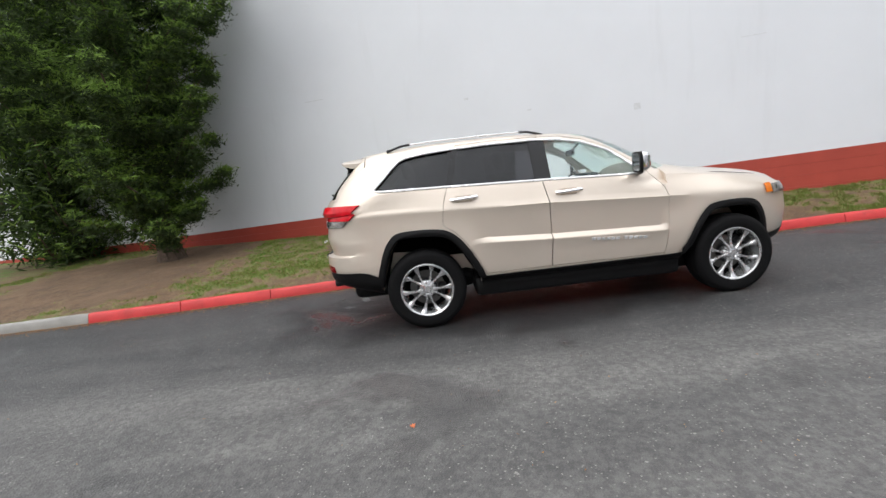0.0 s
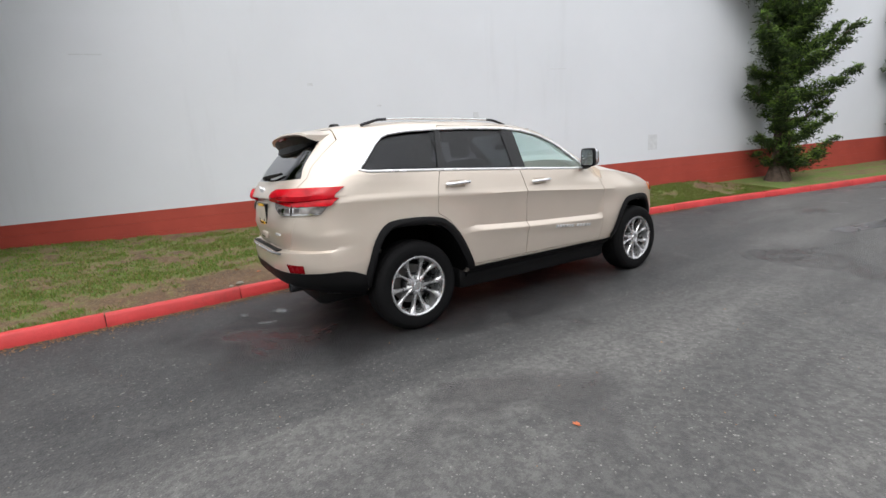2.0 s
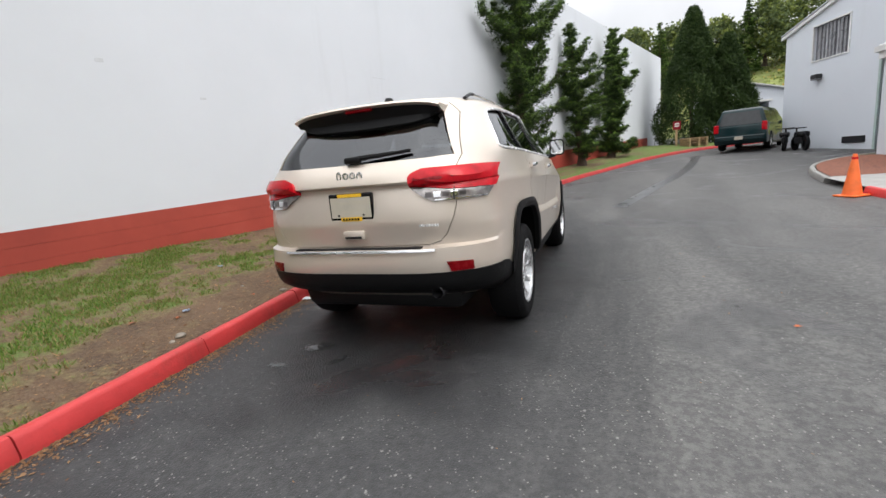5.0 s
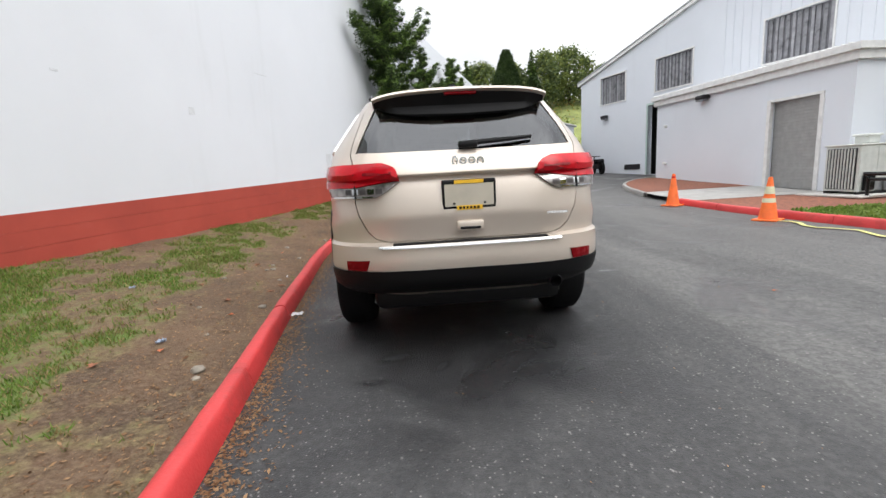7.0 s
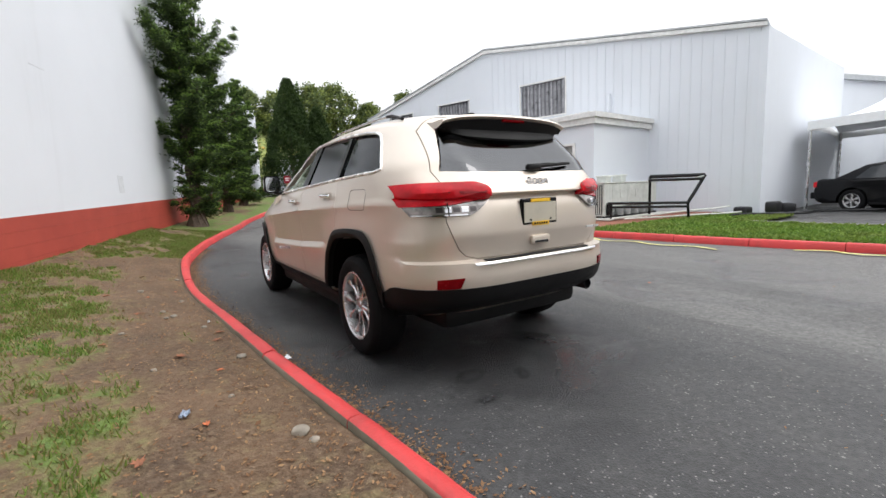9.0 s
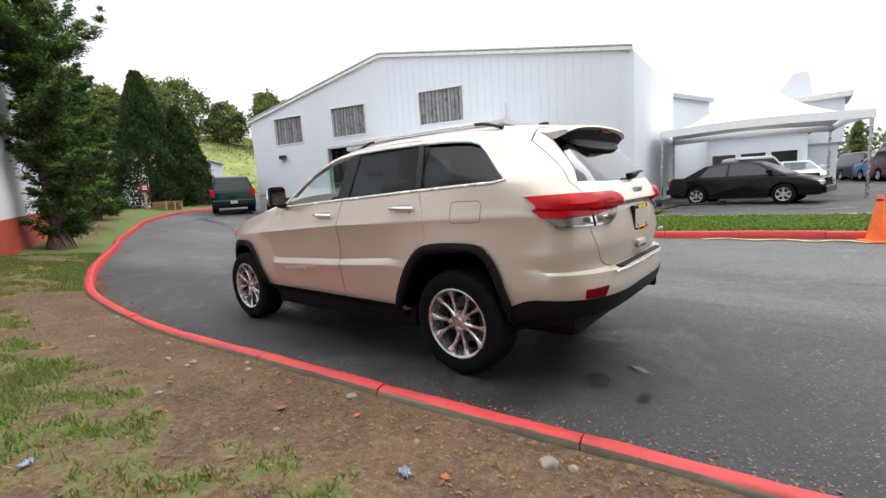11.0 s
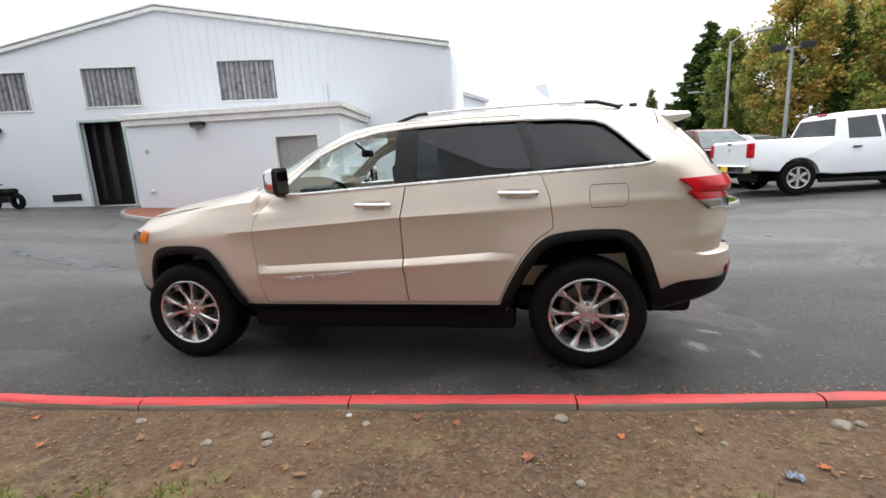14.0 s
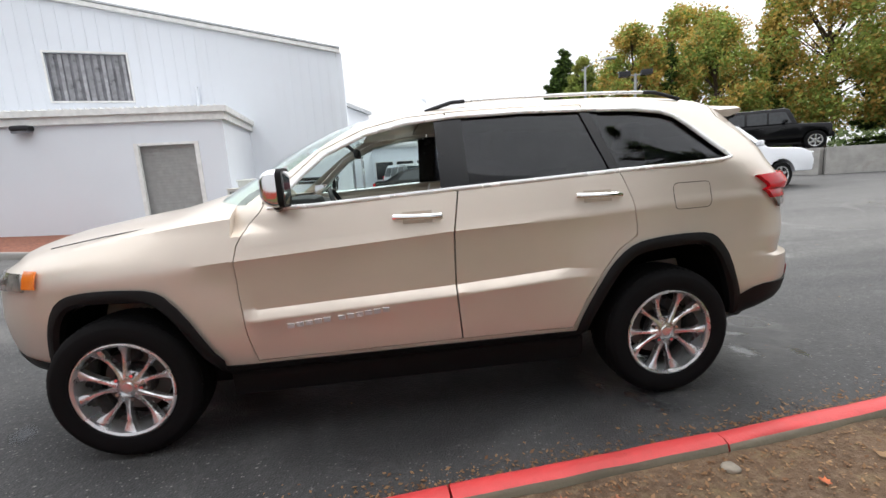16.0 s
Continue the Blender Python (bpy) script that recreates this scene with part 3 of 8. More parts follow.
DOOR = (11.5, 12.9, 0.5, 3.41)


def gable_top(s):
    return lerp_table([(0.0, 5.6), (9.77, 7.02), (17.57, 5.17)], s)


def make_warehouse():
    """Gable wall, side wall, roof and their openings. Local x runs along the gable, local y into the building."""
    house = thing("warehouse", GABLE, "white ribbed metal warehouse with a low gable and high corrugated windows", "building")
    bm = prism(bmesh.new(), [(0, -0.4), (17.57, -0.4), (17.57, 5.17), (9.77, 7.02), (0, 5.6)], "y", 0.0, 0.22)
    for a, b, lo, hi in WINS + [DOOR]:
        bm = boolean(bm, boxed(a, -0.5, lo, b, 0.6, hi), "DIFFERENCE")
    part("wall", bm, M["siding"], house, flat=True)
    # ribs of the metal siding
    rib = bmesh.new()
    s = 0.28
    while s < 9.6:
        lo = 0.2 if not 0.9 < s < 6.9 else 0.2
        spans = [(lo, gable_top(s) - 0.12)]
        for a, b, zl, zh in WINS:
            if a - 0.06 < s < b + 0.06:
                spans = [(lo, zl - 0.06), (zh + 0.06, gable_top(s) - 0.12)]
        for z0, z1 in spans:
            box(rib, s - 0.018, -0.016, z0, s + 0.018, 0.01, z1)
        s += 0.305
    part("siding_rib", rib, M["siding"], house, flat=True)["kind"] = "stuff"
    # far side wall and its ribs, running back from the corner
    side = Vector((22.2, 3.75)) - GC
    ln = side.length
    loc = Matrix.Rotation(math.atan2(GD.y, GD.x) - math.atan2(side.y, side.x), 4, "Z")
    part("side_wall", boxed(0.0, 0.0, -0.4, ln, 0.2, 5.5), M["siding"], house, m=loc, flat=True)
    s = 0.3
    while s < ln:
        part("side_rib", boxed(s - 0.018, -0.016, 0.2, s + 0.018, 0.002, 5.36), M["siding"], house, m=loc, flat=True)
        s += 0.61
    # roof planes and their edge trim
    bm = bmesh.new()
    ridge = [(-0.15, 5.6 - 0.02), (9.77, 7.02), (17.75, 5.13)]
    for (a, za), (b, zb) in zip(ridge, ridge[1:]):
        q = [bm.verts.new(p) for p in ((a, -0.12, za + 0.06), (b, -0.12, zb + 0.06), (b, 14, zb + 0.06), (a, 10.0 if a < 0 else 14, za + 0.06))]
        bm.faces.new(q)
    r = bmesh.ops.extrude_face_region(bm, geom=bm.faces[:])
    for v in [v for v in r["geom"] if isinstance(v, bmesh.types.BMVert)]:
        v.co.z += 0.05
    bmesh.ops.recalc_face_normals(bm, faces=bm.faces[:])
    part("roof", bm, M["gutter"], house, "pale grey metal roof", flat=True)
    for (a, za), (b, zb) in zip(ridge, ridge[1:]):
        bm = bmesh.new()
        n = Vector((b - a, 0, zb - za)).normalized()
        prism(bm, [(a, za - 0.08), (b, zb - 0.08), (b, zb + 0.04), (a, za + 0.04)], "y", -0.1, 0.0)
        part("fascia", bm, M["trim_white"], house, flat=True)
    bm = boxed(0, -0.14, 5.38, ln, 0.02, 5.58)
    part("gutter", bm, M["gutter"], house, m=loc, flat=True)
    # windows of upright corrugated sheet
    for a, b, lo, hi in WINS:
        w = part("window", boxed(a, 0.10, lo, b, 0.13, hi), M["window_old"], house, "dusty corrugated window sheet", flat=True)
        t = 0.05
        fr = bmesh.new()
        box(fr, a - t, -0.03, lo - t, b + t, 0.03, lo)
        box(fr, a - t, -0.03, hi, b + t, 0.03, hi + t)
        box(fr, a - t, -0.03, lo, a, 0.03, hi)
        box(fr, b, -0.03, lo, b + t, 0.03, hi)
        part("window_frame", fr, M["trim_white"], w, flat=True)
        k, x = 0, a + 0.06
        while x < b - 0.1:
            part("slat", boxed(x, 0.055 + 0.012 * (k % 2), lo + 0.01, x + 0.085 + 0.02 * ((k * 7) % 3), 0.098, hi - 0.01, bevel=0.006), M["slat_a"] if (k * 5) % 3 else M["slat_b"], w, flat=True)
            x += 0.17 + 0.03 * ((k * 3) % 3)
            k += 1
    # open doorway with a hall behind, its walls near-black to paint the shade
    a, b, lo, hi = DOOR
    fr = bmesh.new()
    box(fr, a - 0.08, -0.03, lo, a, 0.10, hi + 0.08)
    box(fr, b, -0.03, lo, b + 0.08, 0.10, hi + 0.08)
    box(fr, a, -0.03, hi, b, 0.10, hi + 0.08)
    part("door_frame", fr, M["door_trim"], house, flat=True)
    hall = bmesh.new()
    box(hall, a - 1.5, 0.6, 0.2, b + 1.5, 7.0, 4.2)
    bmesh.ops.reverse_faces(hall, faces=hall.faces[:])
    part("hall", hall, M["inside_shade"], house, "workshop inside, its shade painted near black", flat=True)
    for x, w in ((a + 0.12, 0.16), (a + 0.62, 0.2), (b - 0.3, 0.12)):
        part("door_leaf", boxed(x, 0.3, lo + 0.2, x + w, 0.38, hi - 0.05), M["dark_metal"], house, flat=True)
    for k in range(2):
        part("strip_light", boxed(a + 0.25 + 0.7 * k, 2.0, 3.1, a + 0.5 + 0.7 * k, 2.15, 3.16), M["tube_light"], house, "lit fluorescent tube", flat=True)
    # wall pack lamps, pipe, low vent
    for s, z in ((15.6, 3.25),):
        lamp = part("wall_lamp", boxed(s - 0.18, -0.22, z - 0.05, s + 0.18, 0, z + 0.1, bevel=0.03), M["dark_metal"], house)
        part("lens", boxed(s - 0.15, -0.2, z - 0.1, s + 0.15, -0.04, z - 0.05), M["window_old"], lamp)
    part("vent_pipe", cone(bmesh.new(), 0.05, 0.05, (4.35, -0.12, 3.3), (4.35, -0.12, 4.35), 12), M["siding"], house)
    part("low_vent", boxed(13.3, -0.05, 0.75, 14.25, 0.02, 0.98, bevel=0.01), M["dark_metal"], house)
    return house


M["slat_a"] = plain("slat_grey", (0.21, 0.21, 0.225), 0.3, vary=0.3)
M["slat_b"] = plain("slat_pale", (0.30, 0.30, 0.32), 0.4, vary=0.3)
M["door_trim"] = plain("door_trim_green", (0.40, 0.50, 0.47), 0.6)
n_ = Nodes("fluorescent")
M["tube_light"] = n_.done(Base_Color=(0.9, 0.9, 0.9), Emission_Color=(1.0, 0.97, 0.9), Emission_Strength=4.0)
make_warehouse()


def make_annex():
    """Low flat-roofed front building with a grey roller door."""
    A, B = Vector((8.46, 12.31)), Vector((9.04, 5.63))
    C, D = Vector((12.38, 5.95)), Vector((10.55, 12.75))
    an = thing("annex", Matrix.Identity(4), "low white annex with a grey roller door and trimmed parapet", "building")
    d = (B - A).normalized()
    n = Vector((d.y, -d.x))
    if n.x > 0:
        n = -n
    wall = prism(bmesh.new(), [tuple(A), tuple(B), tuple(C), tuple(D)], "z", -0.3, 3.08)
    y0, y1 = 6.31, 7.69
    wall = boolean(wall, boxed(8.0, y0, -0.1, 9.25, y1, 2.41), "DIFFERENCE")
    part("wall", wall, M["siding"], an, flat=True)
    # parapet trim in two steps, and the corrugated roof edge
    for off, z0, z1, nm in ((0.09, 2.98, 3.16, "fascia"), (0.16, 3.16, 3.30, "cap")):
        pts = [A + n * off - d * off, B + n * off + d * off, C + d * off, D - d * off]
        part(nm, prism(bmesh.new(), [tuple(p) for p in pts], "z", z0, z1), M["trim_white"], an, flat=True)
    bm = bmesh.new()
    L = (B - A).length
    k = 0.0
    while k < L:
        p = A + d * k + n * 0.14
        cone(bm, 0.022, 0.022, (p.x, p.y, 3.315), (p.x + 0.6, p.y + 0.05, 3.33), 6)
        k += 0.15
    part("roof_edge", bm, M["trim_white"], an, "corrugated roof edge", flat=True)["kind"] = "stuff"
    # roller door with its slats and frame
    ang = math.atan2(d.y, d.x)
    door = part("roller_door", boxed(9.02, y0, 0.2, 9.06, y1, 2.41), M["grey_door"], an, "closed grey roller door", flat=True)
    z = 0.26
    while z < 2.38:
        part("door_slat", boxed(9.005, y0, z, 9.03, y1, z + 0.072, bevel=0.006), M["grey_door"], door, flat=True)
        z += 0.077
    for yy, x in ((y0, 8.99), (y1, 8.87)):
        part("door_jamb", boxed(x - 0.035, yy - 0.05, 0.2, x + 0.05, yy + 0.05, 2.47), M["trim_white"], an, flat=True)
    bm = prism(bmesh.new(), [(8.84, y1 + 0.05), (8.955, y0 - 0.05), (9.05, y0 - 0.05), (8.93, y1 + 0.05)], "z", 2.41, 2.47)
    part("door_head", bm, M["trim_white"], an, flat=True)
    p = A + d * 2.37
    lamp = part("wall_lamp", boxed(p.x - 0.24, p.y - 0.2, 2.86, p.x + 0.02, p.y + 0.2, 2.98, bevel=0.03), M["dark_metal"], an)
    part("lens", boxed(p.x - 0.22, p.y - 0.17, 2.81, p.x - 0.04, p.y + 0.17, 2.86), M["window_old"], lamp)
    p = A + d * 0.55
    part("sensor", boxed(p.x - 0.1, p.y - 0.05, 2.2, p.x + 0.01, p.y + 0.05, 2.3, bevel=0.02), M["trim_white"], an)
    part("sensor", boxed(p.x - 0.1, p.y - 0.05, 0.95, p.x + 0.01, p.y + 0.07, 1.04, bevel=0.02), M["trim_white"], an)
    return an


make_annex()


# ---- island, path and planter ----
def slab(name, rows, mat, label, category):
    bm = bmesh.new()
    vr = [[bm.verts.new(p) for p in r] for r in rows]
    grid_faces(bm, vr)
    bmesh.ops.recalc_face_normals(bm, faces=bm.faces[:])
    if sum(f.normal.z for f in bm.faces) < 0:
        bmesh.ops.reverse_faces(bm, faces=bm.faces[:])
    return tagged(part(name, bm, mat), label, category, kind="structure")


FRONT_EDGE = sorted((p.y, p.x) for p in spline(ISLAND) if p.x < 8.2)


def island_front(y):
    return lerp_table(FRONT_EDGE, y)


def island_back(y):
    if y > 5.63:
        return 8.46 + (12.31 - y) * 0.0868 + 0.02
    if y > 1.6:
        return 12.9
    return lerp_table([(-4.6, 8.5), (-4.4, 9.0), (-3.9, 9.36), (-2.8, 9.42), (1.6, 9.46)], y)


def strip_rows(y0, y1, front, back, lift, n=40, m=14, rough=0.01):
    rows = []
    for i in range(n + 1):
        y = y0 + (y1 - y0) * i / n
        a, b = front(y) + 0.14, back(y)
        rows.append([(a + (b - a) * k / m, y, ground_z(front(y), y) + lift + rough * noise.noise((a + k, y * 2, 5))) for k in range(m + 1)])
    return rows


M["island_turf"] = plain("island_turf", (0.085, 0.135, 0.035), 0.95, vary=0.55, scale=5, bump=0.8, bscale=60)
slab("island_lawn", strip_rows(-4.5, 3.6, island_front, island_back, 0.11), M["island_turf"], "mown green grass island behind the kerb", "lawn")
slab("planter_bed", strip_rows(3.6, 5.9, island_front, island_back, 0.11, 14), M["bark_mulch"], "reddish bark mulch bed", "ground")


def planter_front(y):
    pts = spline(PLANTER)
    for a, b in zip(pts, pts[1:]):
        if a.y <= y <= b.y:
            return a.x + (b.x - a.x) * (y - a.y) / max(1e-6, b.y - a.y)
    return pts[-1].x


slab("planter_bed_2", strip_rows(8.05, 12.3, planter_front, island_back, 0.12, 20), M["bark_mulch"], "reddish bark mulch bed beside the annex", "ground")
slab("path", strip_rows(5.9, 8.05, lambda y: 5.58, island_back, 0.118, 10, 8, 0.0), M["concrete"], "pale concrete path to the roller door", "path")

# ---- the champagne SUV ----
REAR = [(0.36, -0.70), (0.42, -0.80), (0.47, -0.93), (0.52, -0.968), (0.62, -0.99), (0.70, -1.0), (0.738, -1.0), (0.752, -0.99), (0.766, -0.936), (0.80, -0.938), (0.88, -0.957), (0.93, -0.970), (0.95, -0.966), (1.08, -0.946), (1.146, -0.914), (1.16, -0.970), (1.20, -0.952), (1.25, -0.918), (1.29, -0.885), (1.62, -0.60), (1.70, -0.50), (1.76, -0.40)]
FRONT = [(0.32, 3.50), (0.38, 3.56), (0.45, 3.66), (0.55, 3.715), (0.72, 3.735), (0.90, 3.715), (0.97, 3.67), (1.02, 3.61), (1.07, 3.51), (1.14, 3.36)]
SCREEN = [(1.0, 2.72), (1.22, 2.57), (1.37, 2.31), (1.53, 2.04), (1.62, 1.85), (1.68, 1.66), (1.72, 1.45), (1.76, 1.10)]


def belt(y):
    return lerp_table([(-0.9, 1.33), (-0.36, 1.325), (0.28, 1.29), (1.2, 1.25), (2.2, 1.20), (2.5, 1.17), (3.0, 1.105), (3.4, 1.042), (3.7, 0.995), (3.9, 0.96)], y)


def low_line(y):
    """Height of the lower crease on the doors."""
    return lerp_table([(-0.6, 0.62), (0.0, 0.70), (0.6, 0.748), (1.2, 0.711), (2.3, 0.668), (3.8, 0.66)], y)


def shoulder(y):
    return lerp_table([(-1.0, 1.12), (0.0, 1.10), (0.5, 1.078), (1.2, 1.054), (2.4, 0.98), (3.0, 0.95), (3.8, 0.92)], y)


def roof_z(y):
    z = 1.742
    if y < 0.3:
        z -= 0.055 * ((0.3 - y) / 0.9) ** 2
    if y > 0.7:
        z -= 0.045 * ((y - 0.7) / 0.9) ** 2
    return z


def half_width(y, z):
    """Half the body's width at a height, before the corners round off."""
    b, sh = belt(y), shoulder(y)
    low = low_line(y)
    a = smooth(y, 0.5, 0.66) * (1 - smooth(y, 2.22, 2.303))
    q = 1 - smooth(y, 2.9, 3.6)
    c = smooth(y, 0.30, 0.85) * (1 - smooth(y, 2.25, 2.6))
    zs = [(0.38, 0.86), (0.41, 0.905), (0.46, 0.926), (low - 0.05, 0.944), (low, 0.948 + 0.014 * a), (low + 0.018, 0.948 + 0.012 * a), (low + 0.055, 0.946 - 0.021 * a), (max(low + 0.09, sh - 0.10), 0.946 - 0.008 * c), (sh - 0.012, 0.951 + 0.003 * c), (sh, 0.9535 + 0.006 * c), (sh + 0.018, 0.950 + 0.002 * c), (sh + 0.05, 0.940), (b - 0.03, 0.905), (b, 0.893), (b + 0.02, 0.884), (1.64, 0.70), (1.70, 0.665), (1.76, 0.62)]
    w = lerp_table(zs, z)
    # fenders swell a little over the wheels
    for hub in (0.0, 2.915):
        r = math.hypot(y - hub, (z - 0.45) * 1.1)
        w += 0.014 * (1 - smooth(r, 0.45, 0.75)) * (1 - smooth(z, b - 0.12, b)) * smooth(z, 0.35, 0.5)
    # the rear bumper's corners stand proud under a sloping ledge
    w += 0.024 * smooth(-y, 0.42, 0.72) * (1 - smooth(z, 0.86, 0.925))
    return w


def tail_y(z):
    return lerp_table(REAR, z)


SPLIT = 2.306


def nose_y(z, cabin):
    return lerp_table(SCREEN if cabin else FRONT, z)


def corner(s, power=2.0):
    s = clamp(s)
    return (1 - (1 - s) ** power) ** (1 / power)


def side_x(y, z, cabin=False):
    """Half width with rounded corners at both ends."""
    w = half_width(y, z)
    up = smooth(z, 1.16, 1.42)
    s = (y - tail_y(z)) / (0.50 + 0.40 * up)
    f = (nose_y(z, cabin) - y) / (0.70 if cabin else 1.35)
    er = 0.24 + 0.32 * up
    w *= 1 - 0.085 * smooth(-y, -0.3, 0.75) * (1 - up)
    ef = 0.50 if cabin else 0.42
    return w * min(er + (1 - er) * corner(s, 2.6 - 0.5 * up), ef + (1 - ef) * corner(f, 2.0))


def ring(zf, mode, n=64, inset=0.0, scale=1.0):
    """One level of the car: points round it, right side from back to front, then back on the left.
    mode: main (tail to cowl, with the cabin), front (wings and bonnet), whole."""
    def ends(z):
        t = SPLIT if mode == "front" else tail_y(z)
        if mode == "main":
            f = SPLIT + (nose_y(z, True) - SPLIT) * smooth(z, 1.10, 1.20)
        else:
            f = nose_y(z, False)
        return t + (0 if mode == "front" else inset), f - inset
    right = []
    za, zb = ends(zf(-0.9))[0], ends(zf(2.3 if mode == "main" else 3.7))[1]
    for i in range(n + 1):
        u = 0.5 - 0.5 * math.cos(math.pi * i / n)
        z = zf(za + (zb - za) * u)
        y0, y1 = ends(z)
        y = y0 + (y1 - y0) * u
        z = zf(y)
        y0, y1 = ends(z)
        y = clamp(y, y0, y1)
        cab = mode == "main" and z >= 1.13
        yy = clamp(y, tail_y(z) + 1e-4, nose_y(z, cab) - 1e-4)
        right.append((max(0.02, side_x(yy, z, cab) * scale - inset), y, z))
    rear, front = right[0], right[-1]
    pts = [(rear[0] * k / 6, rear[1], rear[2]) for k in range(-5, 6)] + right
    pts += [(front[0] * k / 6, front[1], front[2]) for k in range(5, -6, -1)] + [(-x, y, z) for x, y, z in reversed(right)]
    return pts


def stack(levels):
    """A closed solid from rings, bottom to top."""
    bm = bmesh.new()
    rows = [[bm.verts.new(p) for p in r] for r in levels]
    grid_faces(bm, rows, closed=True)
    bm.faces.new(rows[0][::-1])
    bm.faces.new(rows[-1])
    bmesh.ops.recalc_face_normals(bm, faces=bm.faces[:])
    return bm


def body_level(k):
    """Level k of the lower body, following the creases."""
    def zf(y):
        b, sh, low = belt(y), shoulder(y), low_line(y)
        rise = sh - 0.866
        marks = [0.39, 0.41, 0.45, 0.50, 0.55, low - 0.05, low, low + 0.018, low + 0.055, 0.752, 0.766, 0.80, 0.766 + 0.37 * rise, 0.766 + 0.50 * rise, 0.766 + 0.65 * rise, sh - 0.10, sh - 0.05, sh - 0.012, sh, sh + 0.018, sh + 0.026, sh + 0.04, sh + 0.055, (sh + 0.055 + b - 0.03) / 2, b - 0.03, b]
        for i in range(1, len(marks)):
            marks[i] = max(marks[i], marks[i - 1] + 0.004)
        return marks[k]
    return zf


def cabin_level(h):
    def zf(y):
        b = belt(min(y, 2.6))
        return b + (roof_z(y) - b) * h
    return zf


def main_body():
    levels = [ring(body_level(k), "main") for k in range(26)]
    for h in (0.06, 0.14, 0.3, 0.45, 0.6, 0.72, 0.8, 0.86):
        levels.append(ring(cabin_level(h), "main"))
    for h, sc in ((0.90, 0.985), (0.935, 0.95), (0.965, 0.87), (0.983, 0.74), (0.994, 0.52), (1.0, 0.25)):
        levels.append([(x * sc, y, z) for x, y, z in ring(cabin_level(h), "main", inset=0.01)])
    return stack(levels)


def hollow_cabin():
    levels = []
    for h in (0.02, 0.14, 0.3, 0.45, 0.6, 0.72, 0.8, 0.86):
        levels.append(ring(cabin_level(h), "main", inset=0.05))
    for h, sc in ((0.90, 0.985), (0.935, 0.95), (0.965, 0.87), (0.983, 0.74), (0.994, 0.52)):
        levels.append([(x * sc, y, z) for x, y, z in ring(cabin_level(h), "main", inset=0.06)])
    return stack([[(x, y, z - 0.035) for x, y, z in r] for r in levels])


def front_body():
    levels = []
    for k in range(19):
        def zf(y, k=k):
            b, sh = belt(y), shoulder(y)
            return 0.39 + (b - 0.39) * [0, 0.06, 0.15, 0.24, 0.34, 0.42, 0.48, 0.54, 0.60, 0.66, 0.71, 0.75, 0.79, 0.83, 0.87, 0.91, 0.945, 0.975, 1.0][k]
        levels.append(ring(zf, "front", 40))
    for sc, up, ins in ((0.97, 0.016, 0.02), (0.92, 0.034, 0.045), (0.84, 0.052, 0.08), (0.68, 0.074, 0.13), (0.45, 0.090, 0.18), (0.2, 0.096, 0.24)):
        levels.append([(x * sc, y, z + up * (1 + 0.45 * (1 - smooth(y, 2.35, 2.85)))) for x, y, z in ring(belt, "front", 40, inset=ins)])
    return stack(levels)


# outlines in the side view (y, z)
WINDOW_LINE = [(2.12, 1.225), (1.97, 1.37), (1.85, 1.475), (1.62, 1.575), (1.40, 1.62), (1.15, 1.642), (0.75, 1.65), (0.40, 1.645), (0.10, 1.632), (-0.06, 1.612), (-0.13, 1.588), (-0.20, 1.53), (-0.355, 1.375), (-0.39, 1.338), (-0.33, 1.324), (0.28, 1.302), (1.2, 1.262), (1.9, 1.228)]
ARCH = [(0.575, 0.28), (0.558, 0.455), (0.474, 0.64), (0.385, 0.785), (0.298, 0.876), (0.21, 0.92), (0.035, 0.94), (-0.185, 0.936), (-0.265, 0.904), (-0.345, 0.80), (-0.40, 0.66), (-0.45, 0.50), (-0.46, 0.28)]
ARCH_F = [(0.41, 0.28), (0.385, 0.50), (0.33, 0.72), (0.275, 0.82), (0.19, 0.868), (0.04, 0.887), (-0.20, 0.88), (-0.285, 0.84), (-0.385, 0.71), (-0.48, 0.53), (-0.545, 0.44), (-0.575, 0.28)]
FRONT_HUB = 2.915


def shrink(pts, d, cy, cz):
    out = []
    for y, z in pts:
        v = Vector((y - cy, z - cz))
        k = max(0.0, 1 - d / v.length) if z > 0.35 else 1 - d / 0.5
        out.append((cy + v.x * k, cz + v.y * (k if z > 0.35 else 1.0)))
    return out


def arches(d):
    rear = shrink(ARCH, d, 0.03, 0.42)
    front = [(y + FRONT_HUB, z) for y, z in shrink(ARCH_F, d, -0.05, 0.42)]
    return tuple([tuple(p) for p in spline(pts, 0.055)] for pts in (rear, front))


def cut_arches(bm, d, x0=0.50):
    lo, hi = min(v.co.y for v in bm.verts), max(v.co.y for v in bm.verts)
    for pts in arches(d):
        if pts[-1][0] > hi or pts[0][0] < lo:
            continue
        for s in (1, -1):
            bm = boolean(bm, prism(bmesh.new(), pts, "x", s * x0, s * 1.3), "DIFFERENCE")
    return bm


